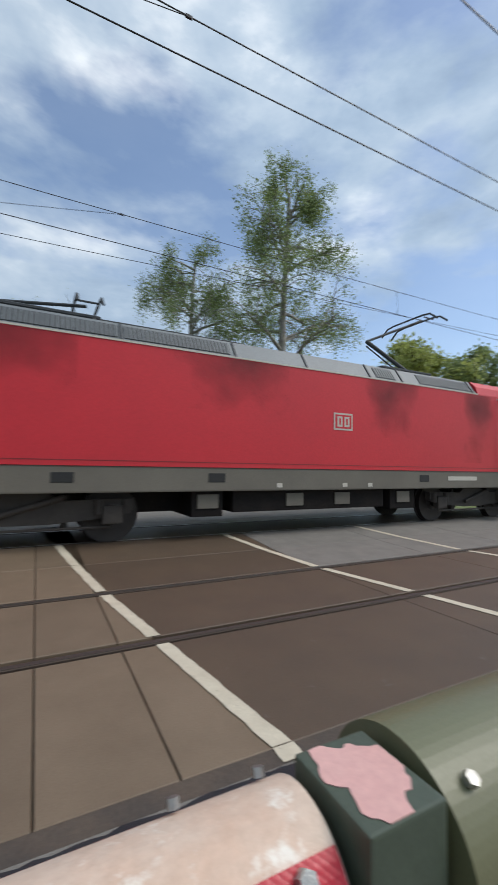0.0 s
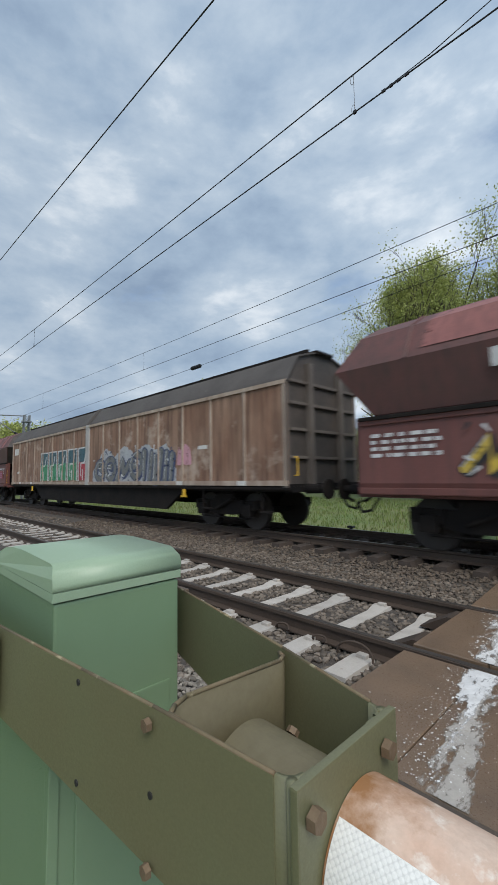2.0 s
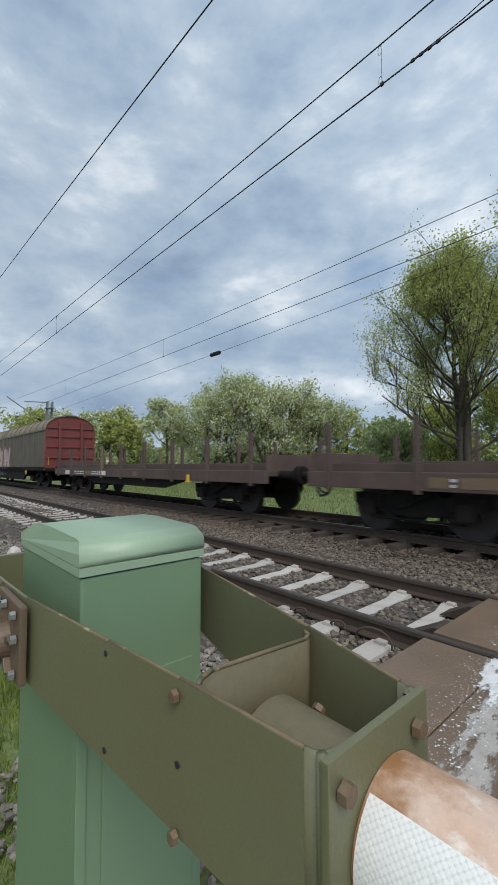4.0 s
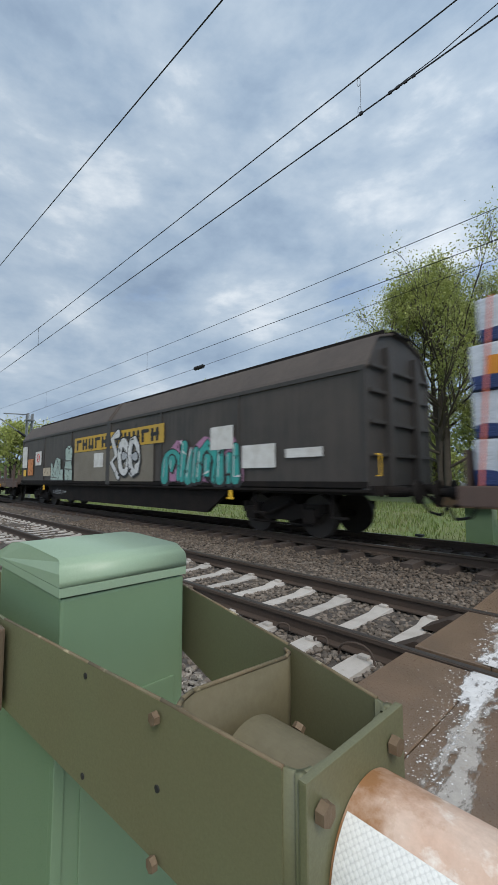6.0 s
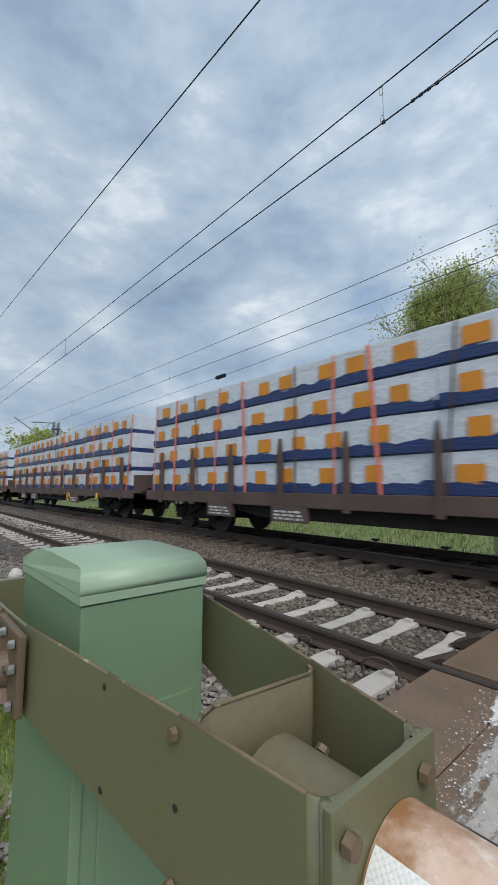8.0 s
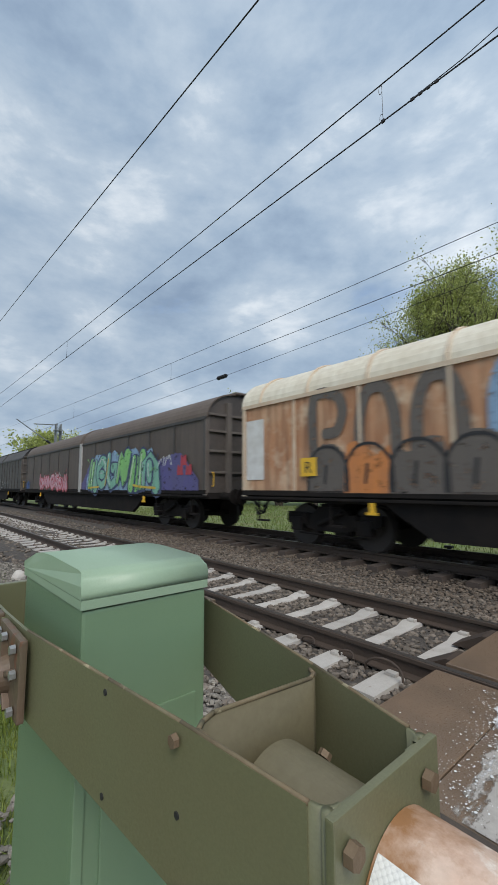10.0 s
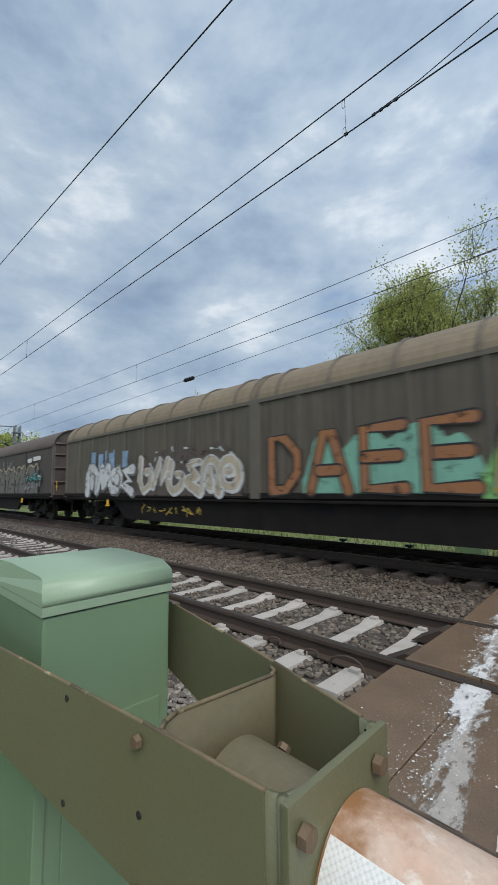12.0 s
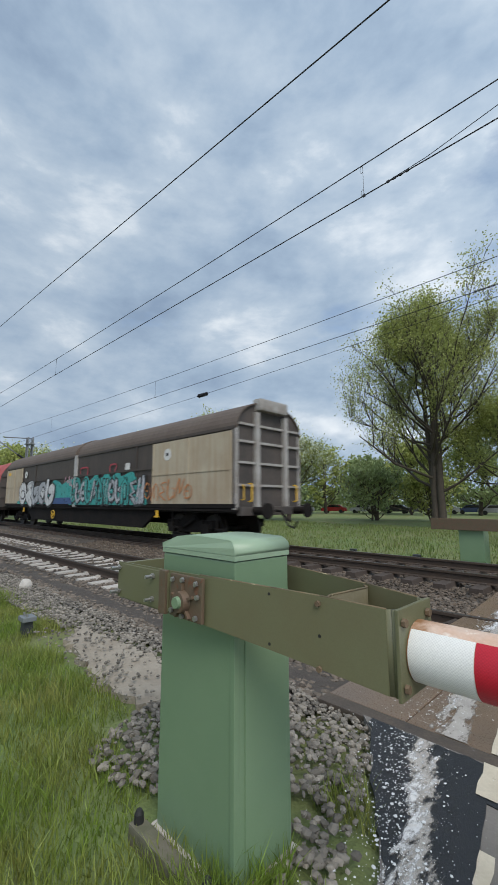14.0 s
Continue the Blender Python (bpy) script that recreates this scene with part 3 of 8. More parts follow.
def spill_paint(name, colour, dirt):
    """Paint that lies thick in the middle of its trail and breaks up into flecks towards the rim."""
    m = mat(name, colour, tuple(c * 0.72 for c in colour), 0.6, 0, 9, 70, 0.25, 0.8, spots=dirt, spot_size=15, spot_cut=0.58, spot_soft=0.12)
    nodes, links = m.node_tree.nodes, m.node_tree.links
    co, thin = nodes.new("ShaderNodeTexCoord"), nodes.new("ShaderNodeAttribute")
    thin.attribute_name = "thin"
    n = nodes.new("ShaderNodeTexNoise")
    n.inputs["Scale"].default_value, n.inputs["Detail"].default_value, n.inputs["Roughness"].default_value = 14.0, 9.0, 0.72
    along = nodes.new("ShaderNodeMapping")
    along.inputs["Scale"].default_value = (1.0, 0.38, 1.0)
    links.new(co.outputs["Object"], along.inputs[0])
    links.new(along.outputs[0], n.inputs["Vector"])
    less = nodes.new("ShaderNodeMath")
    less.operation = "MULTIPLY_ADD"
    less.inputs[1].default_value = -0.40
    links.new(thin.outputs["Fac"], less.inputs[0])
    links.new(n.outputs[0], less.inputs[2])
    cover = nodes.new("ShaderNodeMapRange")
    cover.inputs[1].default_value, cover.inputs[2].default_value = 0.27, 0.37
    links.new(less.outputs[0], cover.inputs[0])
    clear, both = nodes.new("ShaderNodeBsdfTransparent"), nodes.new("ShaderNodeMixShader")
    links.new(cover.outputs[0], both.inputs[0])
    links.new(clear.outputs[0], both.inputs[1])
    links.new(nodes["Principled BSDF"].outputs[0], both.inputs[2])
    links.new(both.outputs[0], nodes["Material Output"].inputs[0])
    return m


M_spill = spill_paint("spilt white paint", (0.74, 0.74, 0.73), (0.44, 0.41, 0.37))
M_spill_thin = spill_paint("worn paint film", (0.44, 0.41, 0.37), (0.28, 0.25, 0.21))


def spill(x_at, y0, y1, wide, dense, material, z, zf=None, seed=0):
    """A trail of paint along the way; dense gives how thick it lies at each place."""
    n, cols = max(3, int((y1 - y0) / 0.04)), 13
    verts, thin = [], []
    for k in range(n + 1):
        y = y0 + (y1 - y0) * k / n
        w = wide * (1 + 0.45 * noise.noise((y * 2.3, seed, 0)))
        mid = x_at(y) + 0.05 * noise.noise((y * 1.7, seed, 5))
        for i in range(cols):
            u = -1 + 2 * i / (cols - 1)
            verts.append((mid + u * w, y, (zf(y) if zf else 0.0) + z))
            thin.append(abs(u) ** 1.3 * 0.95 + 1.0 - dense(y) + 0.30 * noise.noise((y * 1.6, u * 2.5, seed + 9)))
    faces = [(k * cols + i, k * cols + i + 1, (k + 1) * cols + i + 1, (k + 1) * cols + i) for k in range(n) for i in range(cols - 1)]
    ob = raw("paint_film", verts, faces, material, marks)
    at = ob.data.attributes.new("thin", "FLOAT", "POINT")
    at.data.foreach_set("value", thin)
    ob["label"] = "trail of spilt white paint"


def trail(y):
    return -0.945 + skew(y) * 1.1


def pour(y):
    return float(np.interp(y, [1.0, 1.75, 2.05, 2.5, 3.0, 5.0, 6.5], [0.18, 0.34, 0.92, 0.95, 0.62, 0.55, 0.36]))


for k, (a, b) in enumerate(SPANS):
    spill(trail, a, b, 0.17 if k < 2 else 0.15, pour, M_spill, 0.010, deck, k)
    spill(lambda y: trail(y) + 0.02, a, b, 0.17, lambda y: 0.85, M_spill_thin, 0.0065, deck, k + 20)
spill(lambda y: -0.51 - 0.36 * (y - 0.2), -0.55, 0.91, 0.27, lambda y: 0.50, M_spill, 0.0235, None, 7)
spill(lambda y: -0.50 - 0.36 * (y - 0.2), -0.55, 0.91, 0.15, lambda y: 0.80, M_spill_thin, 0.0205, None, 8)


def spatter(name, n, xr, yr, size, z, seed, follow=0.0):
    rng = np.random.default_rng(seed)
    bm = bmesh.new()
    for _ in range(n):
        y = rng.uniform(*yr)
        mid = (xr[0] + xr[1]) / 2 + follow * (y - (yr[0] + yr[1]) / 2)
        x = mid + rng.normal() * (xr[1] - xr[0]) / 4
        s = rng.uniform(*size) * (1 if rng.random() < 0.8 else 2.2)
        k = rng.integers(5, 9)
        bm.faces.new([bm.verts.new((x + math.cos(6.283 * i / k) * s * rng.uniform(0.6, 1.3), y + math.sin(6.283 * i / k) * s * rng.uniform(0.6, 1.5), z + deck(y) + rng.uniform(0, 0.002))) for i in range(k)])
    ob = part(name, bm, M_spatter, marks, "white paint spatter")
    ob["kind"] = "stuff"


spatter("spatter", 520, (-1.30, -0.45), (1.1, 2.5), (0.0012, 0.0032), 0.008, 1)
spatter("spatter", 260, (-1.06, -0.82), (1.1, 2.5), (0.0018, 0.0045), 0.014, 5, -0.155)
spatter("spatter", 260, (-1.4, -0.7), (2.72, 6.4), (0.0015, 0.004), 0.008, 2, -0.14)
spatter("spatter", 220, (-1.24, -1.06), (2.72, 4.0), (0.002, 0.005), 0.012, 6, -0.155)
spatter("spatter", 900, (-1.02, -0.24), (-0.45, 0.9), (0.0010, 0.0032), 0.025, 3, -0.42)
spatter("spatter", 520, (-0.76, -0.44), (-0.5, 0.9), (0.0016, 0.0045), 0.027, 4, -0.42)

# ---------------------------------------------------------------- the barrier beside the camera
CY = -0.420  # middle of the fork


def fork_half(x, s=-1):
    """Half the fork's width; the plate towards the track runs in a little more."""
    return float(np.interp(-x, [0.19, 0.95], [0.119 if s < 0 else 0.103, 0.242]))


def barrier_post():
    post = thing("barrier_post", "pale green steel barrier drive cabinet with a domed lid", "barrier post", at=(-1.088, -0.416, 0.008))
    hx, hy = 0.252, 0.165
    bm = newbox(-hx, hx, -hy, hy, -0.05, 1.185, 0.008)
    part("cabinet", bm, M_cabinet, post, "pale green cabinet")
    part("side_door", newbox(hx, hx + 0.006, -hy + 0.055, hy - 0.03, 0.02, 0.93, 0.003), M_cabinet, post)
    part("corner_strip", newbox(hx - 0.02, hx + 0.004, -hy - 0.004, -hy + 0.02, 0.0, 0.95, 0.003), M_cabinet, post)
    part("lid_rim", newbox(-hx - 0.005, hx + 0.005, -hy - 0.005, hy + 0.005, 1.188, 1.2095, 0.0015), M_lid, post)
    # domed lid: a rounded ridge that runs across the line of the arm; its colour holds the sky's sheen
    bm = bmesh.new()
    roll = [(hx + 0.006 - 0.050 * (1 - math.cos(q)), 1.224 + 0.046 * math.sin(q)) for q in [k * math.pi / 2 / 9 for k in range(10)]]
    prof = [(hx + 0.006, 1.211)] + roll + [(0.0, 1.277), (-hx + 0.16, 1.274), (-hx + 0.10, 1.266), (-hx - 0.006, 1.230), (-hx - 0.006, 1.211)]
    prism(bm, prof, "y", -hy - 0.006, hy + 0.006)
    for v in bm.verts:
        if v.co.z > 1.25:
            v.co.y *= 0.955
    for f in bm.faces:
        f.smooth = len(f.verts) == 4
    part("lid", bm, M_lid, post, "domed pale green lid, sky sheen in its faded paint")
    bm = newbox(-hx - 0.02, hx + 0.02, -hy - 0.02, hy + 0.02, -0.12, 0.012, 0.01)
    part("foot_plate", bm, M_concrete, post)
    return post


barrier_post()


def barrier_arm():
    arm = thing("level_crossing_barrier", "olive fork holding a red and white barrier pole", "barrier", at=(0, 0, 0.014))
    # side plates of the fork, deeper towards the pole
    for s in (-1, 1):
        bm = bmesh.new()
        xs = [-1.62, -1.19, -0.96, -0.62, -0.43, -0.215]
        top = [1.118, 1.122, 1.125, 1.116, 1.111, 1.100]
        low = [0.945, 0.942, 0.940, 0.905, 0.884, 0.858]
        a, b = [], []
        for x, t, l in zip(xs, top, low):
            h = fork_half(x, s) if x > -1.0 else fork_half(-0.96) + 0.006
            for off, lst in ((0.0, a), (0.007, b)):
                y = CY + s * (h + off - 0.007)
                lst.append((bm.verts.new((x, y, l)), bm.verts.new((x, y, t))))
        for lst in (a, b):
            for p, q in zip(lst, lst[1:]):
                bm.faces.new((p[0], q[0], q[1], p[1]))
        for k in (0, 1):
            for i in range(len(xs) - 1):
                bm.faces.new((a[i][k], a[i + 1][k], b[i + 1][k], b[i][k]))
        bm.faces.new((a[0][0], a[0][1], b[0][1], b[0][0]))
        bm.faces.new((a[-1][0], a[-1][1], b[-1][1], b[-1][0]))
        bmesh.ops.recalc_face_normals(bm, faces=bm.faces)
        part("side_plate", bm, M_olive, arm, "olive painted side plate")
        edge = [(x, CY + s * ((fork_half(x, s) if x > -1.0 else fork_half(-0.96) + 0.006) - 0.0035), t) for x, t in zip(xs, top) if x > -0.97]
        part("plate_edge", rod(bmesh.new(), edge, 0.0037, 6), M_rustedge, arm, "chipped rusty upper edge", smooth=True)
        # rounded corner into the end flange
        bm = bmesh.new()
        prev = None
        for k in range(7):
            ang = k / 6 * math.pi / 2
            x = -0.215 + 0.024 * math.sin(ang)
            y = CY + s * ((0.1205 if s < 0 else 0.1045) - 0.024 + 0.024 * math.cos(ang) - 0.0035)
            ring = [bm.verts.new((x + o * math.sin(ang), y + s * o * math.cos(ang), z)) for o, z in ((-0.0035, 0.858), (0.0035, 0.858), (0.0035, 1.100), (-0.0035, 1.100))]
            if prev:
                for i in range(4):
                    bm.faces.new((prev[i], prev[(i + 1) % 4], ring[(i + 1) % 4], ring[i]))
            prev = ring
        bmesh.ops.recalc_face_normals(bm, faces=bm.faces)
        part("bent_corner", bm, M_olive, arm, smooth=True)
        part("end_lip", newbox(-0.1945, -0.1875, CY + 0.055 if s > 0 else CY - 0.115, CY + 0.081 if s > 0 else CY - 0.071, 0.861, 1.0965), M_olive, arm)
    # added olive tubes that close the wedge between bent corner and flange
    for s in (-1, 1):
        part("weld_bead", newtube((-0.1925, CY + (0.0975 if s > 0 else -0.1135), 0.858), (-0.1925, CY + (0.0975 if s > 0 else -0.1135), 1.101), 0.0075, None, 10), M_olive, arm, smooth=True)
    part("end_flange", newbox(-0.187, -0.175, CY - 0.126, CY + 0.110, 0.850, 1.104, 0.003), M_olive, arm, "olive bolted flange plate")
    # cross plate with rolled ends
    bm = bmesh.new()
    h = fork_half(-0.41)
    g = fork_half(-0.41, 1)
    pts = [(-0.384, 0.011 - fork_half(-0.384)), (-0.406, 0.013 - fork_half(-0.406)), (-0.421, 0.032 - h), (-0.431, 0.06 - h), (-0.408, g - 0.035), (-0.416, g - 0.016), (-0.434, fork_half(-0.434, 1) - 0.012)]
    prev = None
    for x, y in pts:
        ring = [bm.verts.new((x + o, CY + y, z)) for o, z in ((-0.003, 0.89), (0.003, 0.89), (0.003, 1.104), (-0.003, 1.104))]
        if prev:
            for i in range(4):
                bm.faces.new((prev[i], prev[(i + 1) % 4], ring[(i + 1) % 4], ring[i]))
        prev = ring
    bmesh.ops.recalc_face_normals(bm, faces=bm.faces)
    part("cross_plate", bm, M_olive_in, arm, "worn olive cross plate", smooth=True)
    part("plate_edge", rod(bmesh.new(), [(x, CY + y, 1.104) for x, y in pts], 0.0042, 6), M_rustedge, arm, "chipped rusty upper edge", smooth=True)
    # stub tube inside the fork
    bm = newtube((-0.380, CY - 0.012, 0.968), (-0.19, CY - 0.012, 0.968), 0.083, None, 48)
    tube(bm, (-0.388, CY - 0.012, 0.968), (-0.3795, CY - 0.012, 0.968), 0.074, 0.083, 48)
    tube(bm, (-0.393, CY - 0.012, 0.968), (-0.3875, CY - 0.012, 0.968), 0.060, 0.074, 48)
    part("stub_tube", bm, M_olive_in, arm, "worn olive stub tube", smooth=False)
    for s in (-1, 1):
        part("stub_bolt", hexbolt(bmesh.new(), (-0.335, CY - 0.012 + s * 0.063, 1.021), (0, s * 0.75, 0.65), 0.011, 0.010), M_rustbolt, arm)
    # bolts and small holes
    for x, z, dark in ((-0.432, 1.088, 0), (-0.432, 0.986, 1), (-0.432, 0.886, 0), (-0.625, 1.094, 1), (-0.625, 0.925, 1)):
        for s in (-1, 1):
            y = CY + s * fork_half(x, s)
            if dark:
                part("hole", newtube((x, y - s * 0.002, z), (x, y + s * 0.0016, z), 0.0055, None, 12), M_black, arm)
            else:
                part("bolt", hexbolt(bmesh.new(), (x, y, z), (0, s, 0), 0.0105, 0.009), M_rustbolt, arm)
    for y in (CY - 0.103, CY + 0.068):
        for z in (1.066, 0.885):
            part("flange_bolt", hexbolt(bmesh.new(), (-0.175, y, z), (1, 0, 0), 0.0135, 0.012), M_rustbolt, arm)
    # bearing hubs
    for s in (-1, 1):
        y = CY + s * (fork_half(-0.96) + 0.006)
        bm = newbox(-1.13, -0.915, min(y, y + s * 0.016), max(y, y + s * 0.016), 0.945, 1.118, 0.005)
        part("bearing_plate", bm, M_hub, arm, "brown worn bearing plate")
        part("bearing_boss", newtube((-1.035, y + s * 0.014, 1.015), (-1.035, y + s * 0.045, 1.015), 0.046, 0.040, 24), M_hub, arm)
        part("pivot_cap", newtube((-1.035, y + s * 0.044, 1.015), (-1.035, y + s * 0.060, 1.015), 0.025, 0.022, 20), M_cabinet, arm, "pale green pivot cap")
        for ang in range(0, 360, 72):
            c, d = math.cos(radians(ang + 20)), math.sin(radians(ang + 20))
            m = Matrix.Translation((-1.035, y + s * 0.022, 1.015)) @ Matrix.Rotation(radians(-ang - 20), 4, "Y")
            part("boss_rib", newbox(0.03, 0.078, -0.008, 0.008, -0.006, 0.006, 0.002, m), M_hub, arm)
        for x, z in ((-1.105, 1.095), (-1.035, 1.10), (-0.945, 1.095), (-0.935, 1.045), (-1.11, 0.97), (-1.035, 0.958), (-0.945, 0.965)):
            part("hub_bolt", hexbolt(bmesh.new(), (x, y + s * 0.016, z), (0, s, 0), 0.011, 0.012), M_steel, arm)
        # tail plate behind the pivot with its long studs
        yy = y - s * 0.004
        part("tail_plate", newbox(-1.56, -1.16, min(yy, yy + s * 0.012), max(yy, yy + s * 0.012), 0.950, 1.112, 0.003), M_olive, arm)
        part("tail_angle", newbox(-1.215, -1.165, min(y, y + s * 0.020), max(y, y + s * 0.020), 0.940, 1.122, 0.004), M_hub, arm)
        for x, z in ((-1.28, 1.085), (-1.28, 0.985), (-1.60, 1.09), (-1.60, 0.975)):
            part("stud", newtube((x, yy, z), (x, yy + s * 0.055, z), 0.008, None, 10), M_steel, arm)
            part("stud_nut", hexbolt(bmesh.new(), (x, yy + s * 0.008, z), (0, s, 0), 0.014, 0.012), M_steel, arm)
    part("tail_end", newbox(-1.63, -1.60, CY - 0.235, CY + 0.235, 0.95, 1.11, 0.004), M_olive, arm)
    # the pole: bleached on top, banded foil on the flanks
    R, Z = 0.088, 0.968

    def shell(name, x0, x1, a0, a1, r, material, label=""):
        bm = bmesh.new()
        prev = None
        n = max(2, int(abs(a1 - a0) / 6))
        for k in range(n + 1):
            a = radians(a0 + (a1 - a0) * k / n)
            c, d = math.cos(a), math.sin(a)
            ring = [bm.verts.new((x, CY + q * c, Z + q * d)) for x, q in ((x0, r - 0.003), (x0, r), (x1, r), (x1, r - 0.003))]
            if prev:
                for i in range(4):
                    bm.faces.new((prev[i], prev[(i + 1) % 4], ring[(i + 1) % 4], ring[i]))
            else:
                bm.faces.new(ring)
            prev = ring
        bm.faces.new(prev)
        bmesh.ops.recalc_face_normals(bm, faces=bm.faces)
        return part(name, bm, material, arm, label, smooth=False)

    XE = 0.475
    part("pole", newtube((-0.174, CY, Z), (XE, CY, Z), R, None, 64), M_pole, arm, "sun-bleached barrier pole")
    for s, (a0, a1) in ((-1, (126, 268)), (1, (-88, 38))):
        shell("white_band", -0.170, 0.008, a0, a1, R + 0.0022, M_white_refl, "white honeycomb reflective foil")
        shell("red_band", 0.010, XE - 0.002, a0, a1, R + 0.0022, M_red_refl, "red reflective foil")
    for x in (0.345, 0.445):
        part("pole_bolt", hexbolt(bmesh.new(), (x, CY + 0.045, Z + 0.077), (0, 0.4, 0.9), 0.007, 0.010), M_steel, arm)
    part("pole_bolt", hexbolt(bmesh.new(), (0.430, CY - 0.062, Z + 0.064), (0, -0.72, 0.6), 0.010, 0.012), M_steel, arm)
    # square joint, then the olive tube of the next length
    part("joint_box", newbox(0.487, 0.590, CY - 0.087, CY + 0.037, 0.868, 1.066, 0.004), mat("dark green paint", (0.070, 0.088, 0.062), (0.058, 0.072, 0.052), 0.5, 0, 5, 60, 0.05), arm, "dark green square joint box")
    bm = bmesh.new()
    rng = random.Random(5)
    out = []
    for k in range(40):
        a = k / 40 * 6.283
        r = 1 + 0.22 * math.sin(3 * a + 1) + 0.12 * math.sin(7 * a) + rng.uniform(-0.05, 0.05)
        out.append((0.538 + 0.046 * r * math.cos(a), CY - 0.026 + 0.058 * r * math.sin(a)))
    prism(bm, [(min(max(x, 0.487), 0.586), min(max(y, CY - 0.084), CY + 0.034)) for x, y in out], "z", 1.0662, 1.0672)
    part("paint_flake", bm, M_pinkflake, arm, "flaking pink paint on the joint box")
    part("sleeve", newtube((0.605, CY, Z), (1.15, CY, Z), 0.112, None, 64), M_olive, arm, "olive sleeve tube")
    part("sleeve_bolt", hexbolt(bmesh.new(), (0.645, CY - 0.070, Z + 0.086), (0, -0.62, 0.78), 0.009, 0.009), M_steel, arm)
    part("pole_tail", newtube((1.14, CY, Z), (5.4, CY, Z), 0.085, 0.07, 32), M_pink, arm, "sun-bleached barrier pole")
    return arm


barrier_arm()

# ---------------------------------------------------------------- the train: shared pieces
FLEET = []  # each vehicle with its place along the train


def s_of(t):
    """How far the train has gone after t seconds."""
    return 26.783 * t + 0.0411 * t * t


def vehicle(name, u0, label, category, group=""):
    e = thing(name, label, category, group)
    FLEET.append((e, u0))
    return e


def wheel_mesh():
    bm = bmesh.new()
    tube(bm, (0, -0.065, 0), (0, 0.065, 0), 0.46, 0.455, 28)
    tube(bm, (0, 0.06, 0), (0, 0.09, 0), 0.49, 0.49, 28)
    tube(bm, (0, -0.10, 0), (0, -0.06, 0), 0.15, 0.18, 16)
    me = bpy.data.meshes.new("wheel")
    bm.to_mesh(me)
    bm.free()
    me.materials.append(M_wheel)
    return me


WHEEL = wheel_mesh()


def wheelset(parent, x):
    for s in (-1, 1):
        again("wheel", WHEEL, parent, Matrix.Translation((x, s * 0.755, 0.46)) @ Matrix.Rotation(math.pi if s > 0 else 0, 4, "Z"))
    part("axle", newtube((x, -1.0, 0.46), (x, 1.0, 0.46), 0.08, None, 10), M_under, parent)


def bogie(e, x, base=0.9, skin=None):
    skin = skin or M_under
    bm = bmesh.new()
    for s in (-1, 1):
        y0, y1 = sorted((s * 0.92, s * 1.06))
        prism(bm, [(x - base - 0.35, 0.55), (x - base + 0.25, 0.42), (x - 0.35, 0.36), (x + 0.35, 0.36), (x + base - 0.25, 0.42), (x + base + 0.35, 0.55), (x + base + 0.35, 0.75), (x + 0.5, 0.72), (x + 0.3, 0.88), (x - 0.3, 0.88), (x - 0.5, 0.72), (x - base - 0.35, 0.75)], "y", y0, y1)
    box(bm, x - 0.3, x + 0.3, -1.0, 1.0, 0.55, 0.95)
    b = part("bogie", bm, skin, e, "black steel bogie")
    for dx in (-base, base):
        wheelset(b, x + dx)
        for s in (-1, 1):
            y0, y1 = sorted((s * 1.0, s * 1.16))
            part("axle_box", newbox(x + dx - 0.16, x + dx + 0.16, y0, y1, 0.34, 0.64, 0.03), skin, b)
            for k in (-0.22, 0.22):
                part("spring", newtube((x + dx + k, s * 1.07, 0.50), (x + dx + k, s * 1.07, 0.74), 0.07, None, 10), skin, b)
    for s in (-1, 1):
        # brake hangers, a sloping damper and the long brake rod
        for dx in (-base * 0.45, base * 0.45):
            part("brake_hanger", newbox(x + dx - 0.05, x + dx + 0.05, s * 0.86 - 0.05, s * 0.86 + 0.05, 0.26, 0.80, 0.015), skin, b)
        part("damper", newtube((x - base * 0.30, s * 1.12, 0.50), (x + base * 0.42, s * 1.12, 0.78), 0.045, None, 10), skin, b)
        part("brake_rod", newtube((x - base, s * 1.02, 0.28), (x + base, s * 1.02, 0.28), 0.022, None, 8), skin, b)
    return b


def buffers(e, L, z=1.05, reach=0.62):
    for x, d in ((0, -1), (L, 1)):
        for y in (-0.875, 0.875):
            bm = newtube((x, y, z), (x + d * (reach - 0.22), y, z), 0.11, 0.10, 14)
            tube(bm, (x + d * (reach - 0.25), y, z), (x + d * (reach - 0.04), y, z), 0.075, None, 12)
            tube(bm, (x + d * (reach - 0.05), y, z), (x + d * reach, y, z), 0.22, 0.21, 18)
            part("buffer", bm, M_under, e)
        bm = rod(bmesh.new(), [(x, 0, z), (x + d * 0.3, 0, z - 0.02), (x + d * 0.55, 0, z - 0.25), (x + d * 0.66, 0, z - 0.3)], 0.035, 8)
        part("coupling", bm, M_under, e)
        bm = rod(bmesh.new(), [(x, 0.4 * d, z - 0.1), (x + d * 0.25, 0.4 * d, z - 0.45), (x + d * 0.5, 0.35 * d, z - 0.5), (x + d * 0.66, 0.3 * d, z - 0.3)], 0.028, 8)
        part("brake_hose", bm, M_black, e)


def yellow_lever(e, x, z=0.82):
    bm = newbox(x - 0.05, x + 0.05, -1.47, -1.42, z, z + 0.20, 0.01)
    box(bm, x - 0.12, x + 0.12, -1.47, -1.44, z - 0.03, z + 0.02, 0.005)
    part("brake_lever", bm, M_yellow, e, "yellow brake lever")


